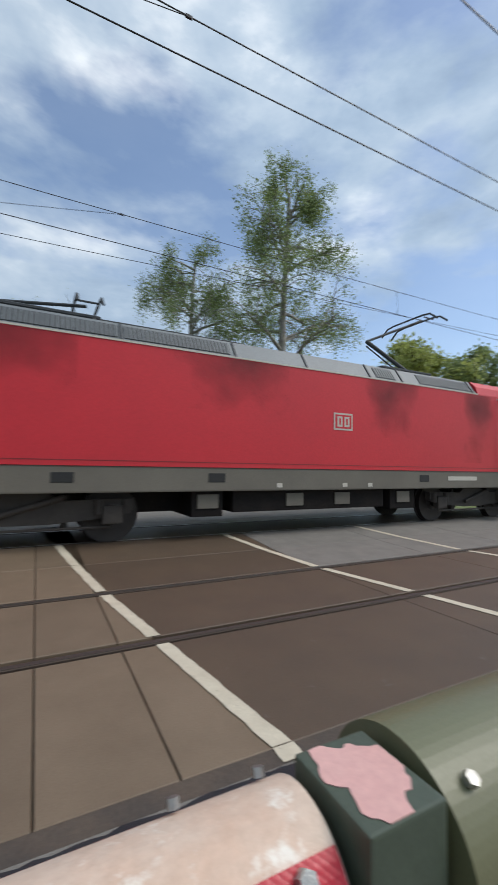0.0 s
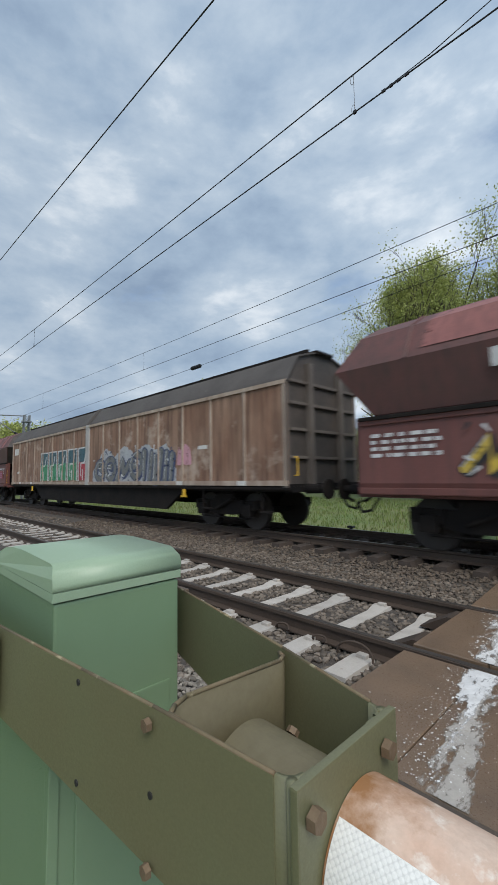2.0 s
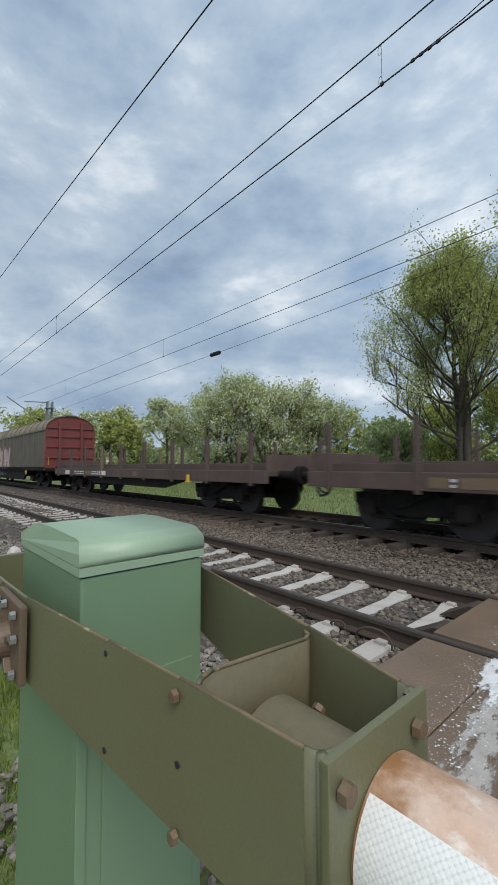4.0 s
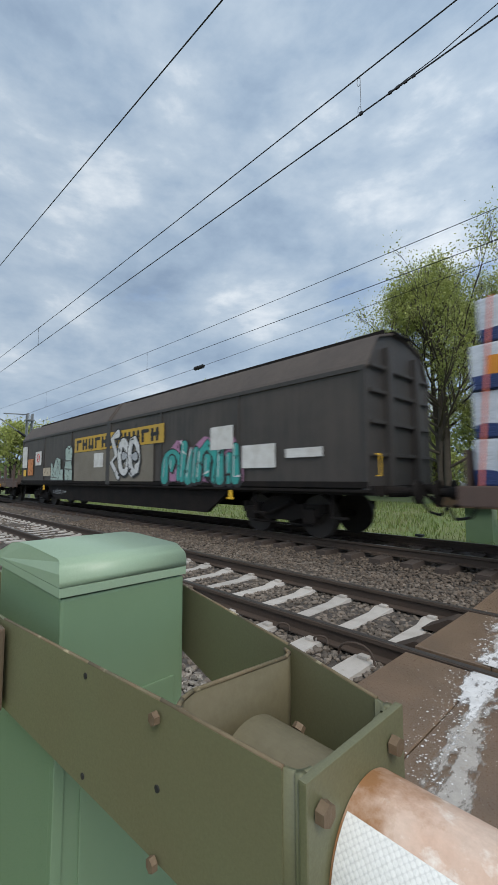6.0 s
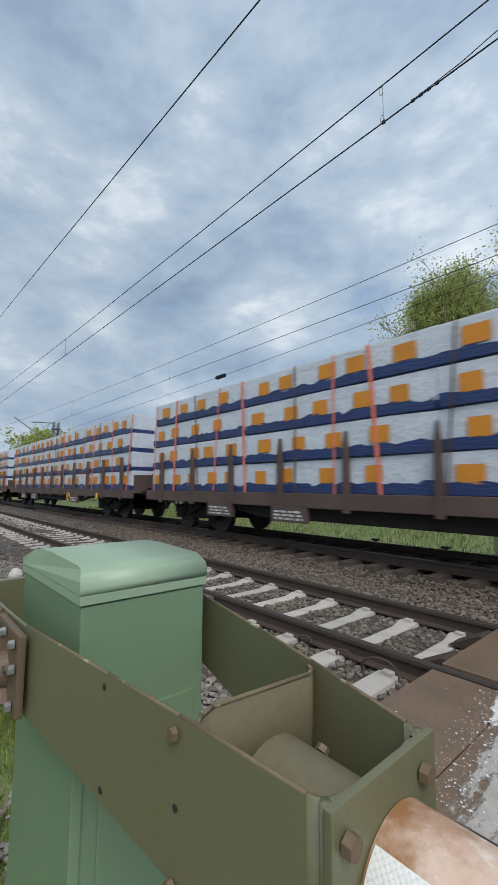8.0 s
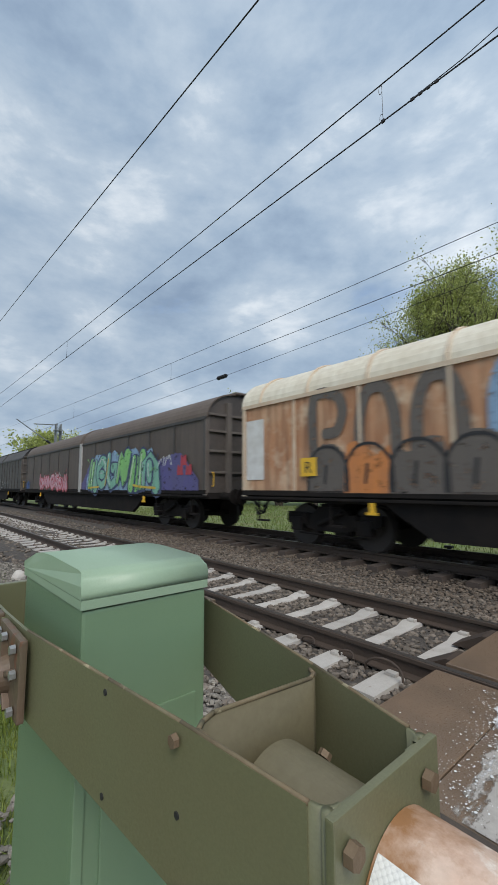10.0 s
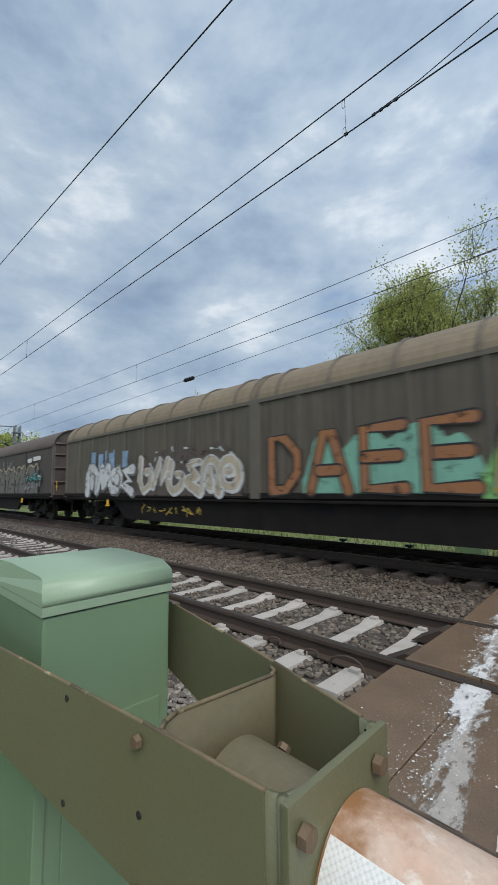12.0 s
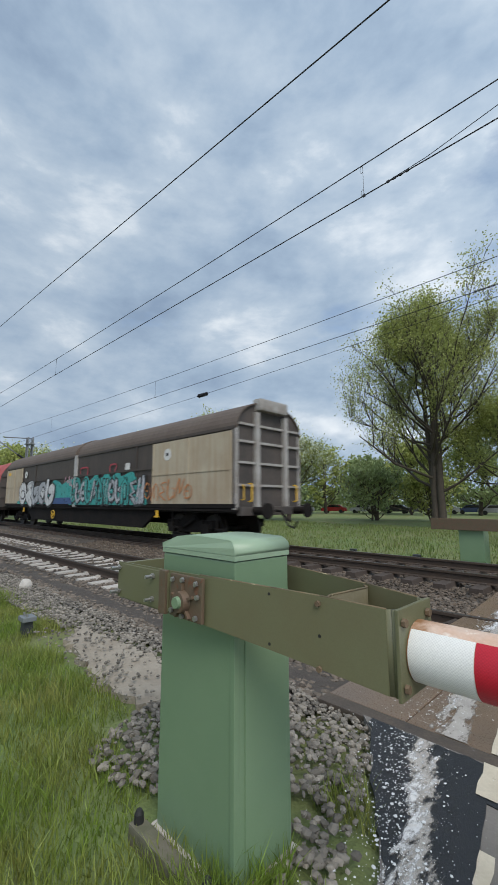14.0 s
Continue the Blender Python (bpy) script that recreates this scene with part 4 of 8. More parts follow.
def hand_wheel(e, x, z=0.8, colour=None):
    bm = bmesh.new()
    pts = [(x + 0.2 * math.cos(a), -1.46, z + 0.2 * math.sin(a)) for a in [k * math.pi / 8 for k in range(17)]]
    rod(bm, pts, 0.016, 6)
    for a in (0.5, 2.6, 4.7):
        rod(bm, [(x, -1.46, z), (x + 0.2 * math.cos(a), -1.46, z + 0.2 * math.sin(a))], 0.013, 6)
    tube(bm, (x, -1.40, z), (x, -1.47, z), 0.04, None, 10)
    part("hand_wheel", bm, colour or M_yellow, e, "yellow brake hand wheel")


def plate(e, name, x0, x1, z0, z1, material, lift=0.006, label="", y=-1.40, th=0.004):
    return part(name, newbox(x0, x1, y - lift - th, y - lift, z0, z1), material, e, label)


def script_bars(e, x0, x1, z0, z1, rows, material, lift=0.006, seed=0, y=-1.40):
    """Rows of small lettering, as bars."""
    rng = random.Random(seed)
    h = (z1 - z0) / rows
    for r in range(rows):
        x = x0
        while x < x1 - 0.05:
            w = rng.uniform(0.05, 0.22)
            part("lettering", newbox(x, min(x + w, x1), y - lift - 0.002, y - lift, z0 + h * (r + 0.2), z0 + h * (r + 0.75)), material, e)
            x += w + rng.uniform(0.04, 0.10)


def smooth_line(pts, n=4):
    """A rounded line through the points."""
    if len(pts) < 3:
        return pts
    closed = pts[0] == pts[-1]
    out = []
    for k in range(len(pts) - 1):
        p1, p2 = pts[k], pts[k + 1]
        p0 = pts[k - 1] if k else (pts[-2] if closed else p1)
        p3 = pts[k + 2] if k + 2 < len(pts) else (pts[1] if closed else p2)
        for j in range(n):
            t = j / n
            out.append(tuple(b + (c - b) * t + 0.9 * t * (1 - t) * (((c - a) / 2 - (c - b)) * (1 - t) - ((d - b) / 2 - (c - b)) * t) for a, b, c, d in zip(p0, p1, p2, p3)))
    out.append(pts[-1])
    return out


def strokes(e, name, lines, width, lift, material, label="", y=-1.40, taper=0.0, corners=False):
    """Sprayed strokes: each a band with round ends, one a hair above the other."""
    for k, pts in enumerate(lines):
        pts = list(pts) if corners else smooth_line(pts)
        bm = bmesh.new()
        yy = y - lift - 0.0005 * (k % 10)
        left, right = [], []
        for i, (x, z) in enumerate(pts):
            ax, az = pts[max(i - 1, 0)]
            bx, bz = pts[min(i + 1, len(pts) - 1)]
            d = math.hypot(bx - ax, bz - az) or 1.0
            half = width / 2 * (1 + taper * (2 * i / max(len(pts) - 1, 1) - 1))
            nx, nz = -(bz - az) / d * half, (bx - ax) / d * half
            left.append((x + nx, z + nz))
            right.append((x - nx, z - nz))
        vl = [bm.verts.new((x, yy - 0.00002 * i, z)) for i, (x, z) in enumerate(left)]
        vr = [bm.verts.new((x, yy - 0.00002 * i, z)) for i, (x, z) in enumerate(right)]
        for i in range(len(pts) - 1):
            bm.faces.new((vl[i], vl[i + 1], vr[i + 1], vr[i]))
        for i, (cx, cz), s in ((0, pts[0], 1), (-1, pts[-1], -1)):
            a0 = math.atan2(left[i][1] - cz, left[i][0] - cx)
            half = math.hypot(left[i][1] - cz, left[i][0] - cx)
            fan = [bm.verts.new((cx + half * math.cos(a0 + s * math.pi * j / 6), yy, cz + half * math.sin(a0 + s * math.pi * j / 6))) for j in range(1, 6)]
            bm.faces.new([vl[i]] + fan + [vr[i]])
        bmesh.ops.recalc_face_normals(bm, faces=bm.faces)
        part(name, bm, material, e, label)


def blob(e, name, x0, x1, z0, z1, material, lift, seed=0, bumps=7, label="", y=-1.40, flat_base=True):
    rng = random.Random(seed)
    bm = bmesh.new()
    n = 12 * bumps
    top = []
    for k in range(n + 1):
        f = k / n
        zz = z0 + (z1 - z0) * (0.62 + 0.30 * abs(math.sin(f * math.pi * bumps / 2 + seed)) + 0.08 * rng.random()) * min(1.0, 7 * f + 0.35, 7 * (1 - f) + 0.35)
        top.append((x0 + (x1 - x0) * f, zz))
    ring = [bm.verts.new((x, y - lift, z)) for x, z in [(x0, z0)] + top + [(x1, z0)]]
    bmesh.ops.triangulate(bm, faces=[bm.faces.new(ring)])
    bmesh.ops.recalc_face_normals(bm, faces=bm.faces)
    return part(name, bm, material, e, label)


def bent_bars(rng):
    """Arches, rings, hooks and slashes within a unit square, unlike any letter."""
    def u(a, b):
        return rng.uniform(a, b)
    kind = rng.randint(0, 5)
    if kind == 0:
        return [[(0.08, 0), (u(0.05, 0.2), 0.75), (0.5, 1), (u(0.8, 0.95), 0.7), (0.9, 0)], [(0.5, u(0.1, 0.3)), (0.5, u(0.5, 0.7))]]
    if kind == 1:
        a = u(0, 3)
        ring = [(0.5 + 0.40 * math.cos(a + k * 0.785), 0.5 + u(0.38, 0.46) * math.sin(a + k * 0.785)) for k in range(8)]
        return [ring + ring[:1], [(0.4, 0.5), (0.6, 0.5)]]
    if kind == 2:
        return [[(0.05, u(0, 0.2)), (0.45, 1), (0.55, u(0.1, 0.3)), (0.95, u(0.8, 1.0))]]
    if kind == 3:
        return [[(0.15, 1), (0.1, 0.35), (0.4, 0.02), (0.85, 0.2), (0.9, u(0.5, 0.8)), (0.55, 0.6)]]
    if kind == 4:
        return [[(0.15, 0), (0.3, 1)], [(0.5, 0), (0.62, u(0.7, 1.0))], [(0.82, 0), (0.92, 1)]]
    return [[(0.9, 1), (0.3, 0.9), (0.75, 0.5), (0.2, 0.35), (0.9, 0)]]


def graffiti(e, x0, x1, z0, z1, n, fill, edge, seed, thick=0.24, back=None, lift=0.004, outline=0.07, second=None, y=-1.40):
    """Sprayed piece: abstract bent bars with an outline, thrown shadows, glints and stray flecks, on an optional ground."""
    rng = random.Random(seed)
    w = (x1 - x0) / n
    h = z1 - z0
    lines = []
    for i in range(n):
        for st in bent_bars(rng):
            lean = rng.uniform(-0.14, 0.20)
            k = rng.uniform(0.72, 1.0)
            lines.append([(x0 + w * (i - 0.02 + 1.04 * p + lean * q), z0 + h * (0.06 + 0.88 * q * k)) for p, q in st])
    t = 0.74 * thick * min(w, h * 0.8)
    if back:
        blob(e, "graffiti_ground", x0 - 0.15, x1 + 0.15, z0 - 0.05, z1 + 0.12, back, lift, seed, n + 2, "sprayed ground", y)
    for k, line in enumerate(lines):
        up = lift + 0.004 + 0.0014 * (k % 8)
        taper, corners = rng.uniform(-0.45, 0.45), rng.random() < 0.55
        colour = second if second and rng.random() < 0.5 else fill
        if outline > 0.02:
            strokes(e, "graffiti_shadow", [[(p + 0.06, q - 0.045) for p, q in line]], t + outline, up - 0.0005, edge, "", y, taper, corners)
            strokes(e, "graffiti_outline", [line], t + outline, up, edge, "dark sprayed outline", y, taper, corners)
        strokes(e, "graffiti_fill", [line], t, up + 0.0005, colour, "sprayed bar", y, taper, corners)
        if outline > 0.02:
            glint = [(p - t * 0.22, q + t * 0.18) for p, q in line[:max(2, len(line) // 2)]]
            strokes(e, "graffiti_glint", [glint], t * 0.13, up + 0.0010, S_white if k % 2 else S_silver, "", y, 0.0, corners)
    if outline > 0.02:
        flecks = []
        for _ in range(3 * n):
            px, pz = rng.uniform(x0, x1), rng.uniform(z0, z1 + 0.05 * h)
            a, ln = rng.uniform(0, 3.14), rng.uniform(0.08, 0.26)
            flecks.append([(px, pz), (px + ln * math.cos(a), min(max(pz + ln * math.sin(a), z0), z1 + 0.1))])
        strokes(e, "graffiti_fleck", flecks[::2], 0.045, lift + 0.0170, edge, "", y, 0.5, True)
        strokes(e, "graffiti_fleck", flecks[1::2], 0.04, lift + 0.0185, second or S_white, "", y, 0.5, True)
    return lines


RING = [(0.5 + 0.42 * math.cos(k * 0.785), 0.5 + 0.48 * math.sin(k * 0.785)) for k in range(9)]
GLYPHS = {
    "D": [[(0.1, 0), (0.1, 1), (0.55, 0.96), (0.9, 0.68), (0.9, 0.34), (0.55, 0.03), (0.1, 0)]],
    "A": [[(0.02, 0), (0.40, 1), (0.60, 1), (0.98, 0)], [(0.24, 0.34), (0.76, 0.34)]],
    "E": [[(0.95, 0.97), (0.12, 0.97), (0.12, 0.03), (0.95, 0.03)], [(0.12, 0.52), (0.85, 0.52)]],
    "O": [RING], "H": [[(0.1, 0), (0.1, 1)], [(0.9, 0), (0.9, 1)], [(0.1, 0.5), (0.9, 0.5)]],
    "R": [[(0.1, 0), (0.1, 1), (0.7, 0.98), (0.88, 0.76), (0.7, 0.52), (0.1, 0.46)], [(0.4, 0.46), (0.92, 0)]],
    "S": [[(0.92, 0.92), (0.4, 0.98), (0.1, 0.76), (0.35, 0.54), (0.8, 0.42), (0.9, 0.18), (0.6, 0.02), (0.06, 0.08)]],
    "P": [[(0.1, 0), (0.1, 0.98), (0.75, 0.98), (0.92, 0.74), (0.75, 0.48), (0.45, 0.46)]],
    "n": [[(0.08, 0), (0.1, 0.6), (0.3, 0.95), (0.7, 0.95), (0.9, 0.6), (0.92, 0)]],
}


def lettered(e, word, x0, x1, z0, z1, fill, edge, thick, lift, outline=0.07, y=-1.40, corners=True, inner=None):
    """Sprayed letters or bent bars of one row, each outlined."""
    w = (x1 - x0) / len(word)
    k = 0
    for i, ch in enumerate(word):
        for line in GLYPHS[ch]:
            pts = [(x0 + w * (i + 0.10 + 0.80 * p), z0 + (z1 - z0) * q) for p, q in line]
            up = lift + 0.0015 * (k % 6)
            if outline:
                strokes(e, "graffiti_outline", [pts], thick + outline, up, edge, "dark sprayed outline", y, 0.0, corners)
            strokes(e, "graffiti_fill", [pts], thick, up + 0.0007, fill, "sprayed bar", y, 0.0, corners)
            if inner:
                strokes(e, "graffiti_glint", [[(p, q - thick * 0.2) for p, q in pts[:3]]], thick * 0.3, up + 0.0012, inner, "", y, 0.3, corners)
            k += 1


def scrawl(e, x0, x1, z0, z1, n, material, seed, width=0.035, lift=0.007, y=-1.40):
    rng = random.Random(seed)
    lines = []
    w = (x1 - x0) / n
    for i in range(n):
        lines.append([(x0 + w * (i + rng.random()), z0 + (z1 - z0) * rng.random()) for _ in range(rng.randint(3, 5))])
    strokes(e, "scrawl", lines, width, lift, material, "scrawled spray lines", y)


def solid(e, name, rings, material, label="", smooth=False):
    """A closed skin through rings of points with equal counts."""
    bm = bmesh.new()
    vs = [[bm.verts.new(p) for p in r] for r in rings]
    n = len(rings[0])
    for a, b in zip(vs, vs[1:]):
        for i in range(n):
            bm.faces.new((a[i], a[(i + 1) % n], b[(i + 1) % n], b[i]))
    bm.faces.new(vs[0])
    bm.faces.new(vs[-1][::-1])
    bmesh.ops.recalc_face_normals(bm, faces=bm.faces)
    return part(name, bm, material, e, label, smooth)


# paints of the graffiti
def spray(name, c):
    return mat("spray " + name, c, tuple(k * 0.66 + 0.04 for k in c), 0.65, 0, 1.4, 25, 0.02, 0.9, streak=tuple(k * 0.5 + 0.03 for k in c), streak_amount=0.5, holes=(5.0, 0.60))


S_white, S_grey, S_black = spray("white", (0.66, 0.67, 0.67)), spray("grey", (0.165, 0.170, 0.165)), mat("spray black", (0.014, 0.014, 0.017), (0.028, 0.026, 0.026), 0.6, 0, 1.4, 25, 0.02, 0.8)
S_green, S_teal, S_blue = spray("green", (0.03, 0.27, 0.12)), spray("teal", (0.03, 0.36, 0.33)), spray("blue", (0.03, 0.085, 0.25))
S_navy, S_red, S_pink = spray("navy", (0.03, 0.05, 0.13)), spray("red", (0.42, 0.03, 0.05)), spray("pink", (0.58, 0.30, 0.36))
S_yellow, S_orange, S_silver = spray("yellow", (0.62, 0.44, 0.05)), spray("orange", (0.60, 0.22, 0.06)), spray("silver", (0.42, 0.44, 0.47))
S_mint, S_purple, S_cream = spray("mint", (0.20, 0.46, 0.34)), spray("purple", (0.09, 0.08, 0.24)), spray("cream", (0.50, 0.42, 0.30))
S_lilac, S_brown, S_lime = spray("lilac", (0.42, 0.20, 0.34)), spray("brown", (0.09, 0.065, 0.05)), spray("lime", (0.22, 0.52, 0.16))
S_rust = spray("rust orange", (0.33, 0.135, 0.045))
S_tan2 = spray("rusty brown", (0.22, 0.115, 0.075))
S_navyblue = spray("deep blue", (0.022, 0.060, 0.150))
S_darkteal, S_paleblue = spray("dark teal", (0.03, 0.10, 0.13)), spray("pale blue", (0.24, 0.38, 0.55))
M_logo_red = paint("sign red", (0.50, 0.05, 0.04))


def rail_logo(e, x, z, w, frame_mat, ground_mat, bar_mat, y=-1.40):
    """A framed square with two upright bars, in place of the railway's mark."""
    h = w * 0.72
    plate(e, "emblem", x, x + w, z, z + h, frame_mat, 0.004, "framed emblem", y)
    part("emblem_ground", newbox(x + w * 0.07, x + w * 0.93, y - 0.0105, y - 0.0085, z + w * 0.07, z + h - w * 0.07), ground_mat, e)
    for a in (0.18, 0.55):
        part("emblem_bar", newbox(x + w * a, x + w * (a + 0.27), y - 0.013, y - 0.011, z + h * 0.2, z + h * 0.8), bar_mat, e)
        part("emblem_bar", newbox(x + w * (a + 0.09), x + w * (a + 0.18), y - 0.0145, y - 0.0135, z + h * 0.32, z + h * 0.68), ground_mat, e)


# ---------------------------------------------------------------- covered wagon with sliding walls


def covered_wagon(u0, u1, label, wall, rib, roof, ends, ribs=7, round_roof=False, roof_ribs=0, post=None, sill=None, group="covered wagons", end_wall=None, seed=0, eave=3.38, ridge=4.22, wall_panels=None):
    L = u1 - u0
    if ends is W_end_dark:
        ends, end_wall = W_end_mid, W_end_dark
    e = vehicle("covered_wagon", u0, label, "freight wagon", group)
    sill = sill or M_under
    # frame
    bm = newbox(0.0, L, -1.36, 1.36, 0.98, 1.10)
    part("solebar", bm, M_under, e)
    bm = bmesh.new()
    for s in (-1, 1):
        y0, y1 = sorted((s * 1.22, s * 1.34))
        prism(bm, [(4.1, 0.98), (5.0, 0.40), (L - 5.0, 0.40), (L - 4.1, 0.98)], "y", y0, y1)
    part("truss_beam", bm, M_under, e, "black fish-bellied frame beam")
    for s in (-1, 1):
        y0, y1 = sorted((s * 1.38, s * 1.46))
        part("guide_rail", newbox(0.05, L - 0.05, y0, y1, 1.03, 1.085, 0.01), M_under, e)
    part("floor", newbox(0.02, L - 0.02, -1.36, 1.36, 1.10, 1.16), M_under, e)
    bogie(e, 2.6)
    bogie(e, L - 2.6)
    buffers(e, L)
    yellow_lever(e, 3.9)
    yellow_lever(e, L - 3.9)
    # sliding walls, two to a side
    mid = L / 2
    for s in (-1, 1):
        for a, b in ((0.10, mid - 0.05), (mid + 0.05, L - 0.10)):
            y0, y1 = sorted((s * 1.34, s * 1.40))
            w = part("sliding_wall", newbox(a, b, y0, y1, 1.16, eave, 0.008), wall, e, "sliding wall panel")
            for k in range(ribs + 1):
                x = a + 0.03 + (b - a - 0.12) * k / ribs
                r0, r1 = sorted((s * 1.398, s * 1.435))
                part("rib", newbox(x, x + 0.06, r0, r1, 1.18, eave - 0.02), rib, w)
            r0, r1 = sorted((s * 1.396, s * 1.44))
            part("top_rail", newbox(a, b, r0, r1, eave - 0.06, eave + 0.03), rib, w)
            part("foot_rail", newbox(a, b, r0, r1, 1.12, 1.24), sill, w)
        y0, y1 = sorted((s * 1.36, s * 1.45))
        part("middle_post", newbox(mid - 0.16, mid + 0.16, y0, y1, 1.10, eave + 0.05, 0.03), post or rib, e)
    # roof
    if round_roof:
        prof = [(1.41, eave)] + [(1.41 * math.cos(a) ** 0.8, eave + (ridge - eave) * math.sin(a)) for a in [k * math.pi / 2 / 9 for k in range(1, 9)]] + [(0.12, ridge)]
    else:
        prof = [(1.42, eave), (1.36, eave + 0.12), (0.98, ridge - 0.18), (0.45, ridge - 0.02), (0.30, ridge)]
    ring = prof + [(-y, z) for y, z in prof[::-1]]
    inner = [(y * 0.985, z - 0.04) for y, z in ring]
    solid(e, "roof", [[(x, y, z) for y, z in ring] + [(x, y, z) for y, z in inner[::-1]] for x in (0.06, mid - 0.02)], roof, "weathered roof shell")
    solid(e, "roof", [[(x, y, z) for y, z in ring] + [(x, y, z) for y, z in inner[::-1]] for x in (mid + 0.02, L - 0.06)], roof, "weathered roof shell")
    part("roof_ridge", newbox(0.0, L, -0.34, 0.34, ridge - 0.02, ridge + 0.05, 0.02), M_under if not round_roof else roof, e)
    if not round_roof:
        part("roof_gutter", newbox(0.15, L - 0.15, -0.52, -0.44, ridge - 0.03, ridge + 0.07, 0.02), M_under, e)
    xs = [mid - 0.1, mid + 0.1] + [L * (k + 0.5) / roof_ribs for k in range(roof_ribs)]
    for x in xs:
        bm = bmesh.new()
        for (y0, z0), (y1, z1) in zip(ring, ring[1:]):
            tube(bm, (x, y0 * 1.004, z0 + 0.008), (x, y1 * 1.004, z1 + 0.008), 0.035, None, 6)
        part("roof_rib", bm, rib if roof_ribs else roof, e)
    # ends with posts and rails
    outline = [(-1.36, 1.10)] + [(-y, z - 0.02) for y, z in prof] + [(y, z - 0.02) for y, z in prof[::-1]] + [(1.36, 1.10)]
    for x, d in ((0.12, -1), (L - 0.12, 1)):
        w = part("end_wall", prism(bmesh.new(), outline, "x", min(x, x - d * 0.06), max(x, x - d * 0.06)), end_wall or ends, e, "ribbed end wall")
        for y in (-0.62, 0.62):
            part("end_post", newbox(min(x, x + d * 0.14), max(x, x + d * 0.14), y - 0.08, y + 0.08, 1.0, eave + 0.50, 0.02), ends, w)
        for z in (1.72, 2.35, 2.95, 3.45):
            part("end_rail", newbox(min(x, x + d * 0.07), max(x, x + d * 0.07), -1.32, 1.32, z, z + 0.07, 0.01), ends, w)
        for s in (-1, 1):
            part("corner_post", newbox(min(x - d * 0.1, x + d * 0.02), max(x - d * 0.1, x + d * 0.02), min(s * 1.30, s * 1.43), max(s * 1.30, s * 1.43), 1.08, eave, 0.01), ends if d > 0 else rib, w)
        bm = rod(bmesh.new(), [(x + d * 0.1, -1.25, 1.35), (x + d * 0.18, -1.25, 1.35), (x + d * 0.18, -1.25, 1.75), (x + d * 0.1, -1.25, 1.75)], 0.014, 6)
        part("grab_handle", bm, M_yellow, w, "yellow grab handle")
    for x in (0.8, 3.0, L - 3.0, L - 0.8):
        part("step", newbox(x - 0.18, x + 0.18, -1.40, -1.28, 0.50, 0.54), M_under, e)
        part("step_bracket", newbox(x - 0.17, x - 0.13, -1.36, -1.32, 0.54, 1.0), M_under, e)
    return e, L


W_brown = mat("weathered brown wall", (0.235, 0.125, 0.080), (0.34, 0.215, 0.150), 0.72, 0, 0.8, 40, 0.12, 1.0, streak=(0.085, 0.046, 0.030), streak_amount=0.95, spots=(0.46, 0.37, 0.30), spot_size=1.1, spot_cut=0.54, spot_soft=0.18)
W_rib_pale = mat("pale brown rib", (0.46, 0.38, 0.31), (0.28, 0.20, 0.15), 0.7, 0, 2, 40, 0.1, 0.9, streak=(0.15, 0.09, 0.06))
W_roof_dark = mat("sooty grey roof", (0.060, 0.052, 0.048), (0.095, 0.085, 0.078), 0.75, 0, 0.8, 30, 0.15, 0.9, spots=(0.20, 0.19, 0.18), spot_size=1.3, spot_cut=0.70)
W_grey_post = mat("grey post", (0.42, 0.41, 0.40), (0.30, 0.28, 0.26), 0.6, 0, 2, 40, 0.05, 0.8)
W_end_pale = mat("soiled pale grey end post", (0.40, 0.39, 0.37), (0.23, 0.20, 0.17), 0.7, 0, 2, 40, 0.1, 0.9)
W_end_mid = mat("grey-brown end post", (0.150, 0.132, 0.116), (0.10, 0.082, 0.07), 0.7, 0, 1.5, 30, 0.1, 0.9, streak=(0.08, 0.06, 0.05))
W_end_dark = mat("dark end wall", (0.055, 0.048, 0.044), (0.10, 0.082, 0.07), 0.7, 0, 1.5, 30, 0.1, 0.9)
W_black = mat("dull black wall", (0.040, 0.036, 0.033), (0.070, 0.058, 0.050), 0.6, 0, 0.9, 40, 0.08, 0.9, streak=(0.075, 0.062, 0.054), streak_amount=0.6)
W_blackrib = mat("dull black rib", (0.042, 0.039, 0.037), (0.060, 0.052, 0.047), 0.6, 0, 2, 40, 0.05)
W_roof_soot = mat("sooty brown roof", (0.070, 0.056, 0.048), (0.095, 0.075, 0.062), 0.7, 0, 0.8, 30, 0.12, 0.9, streak=(0.050, 0.040, 0.035))
W_roof_brown = mat("brown roof", (0.105, 0.078, 0.062), (0.135, 0.105, 0.085), 0.7, 0, 0.8, 30, 0.12, 0.9, streak=(0.070, 0.052, 0.043))
W_olive = mat("soiled olive brown wall", (0.096, 0.082, 0.060), (0.128, 0.108, 0.080), 0.7, 0, 0.9, 40, 0.1, 0.9, streak=(0.045, 0.038, 0.030), streak_amount=0.7)
W_oliverib = mat("soiled olive rib", (0.125, 0.112, 0.090), (0.10, 0.085, 0.065), 0.7, 0, 2, 40, 0.1)
W_roof_olive = mat("soiled khaki roof", (0.235, 0.188, 0.125), (0.185, 0.145, 0.096), 0.7, 0, 0.8, 30, 0.12, 0.9, streak=(0.115, 0.09, 0.06))
W_orange = mat("rusty orange wall", (0.44, 0.200, 0.095), (0.56, 0.38, 0.24), 0.72, 0, 0.7, 40, 0.12, 1.0, streak=(0.19, 0.085, 0.045), streak_amount=0.9, spots=(0.62, 0.50, 0.36), spot_size=1.1, spot_cut=0.52, spot_soft=0.22)
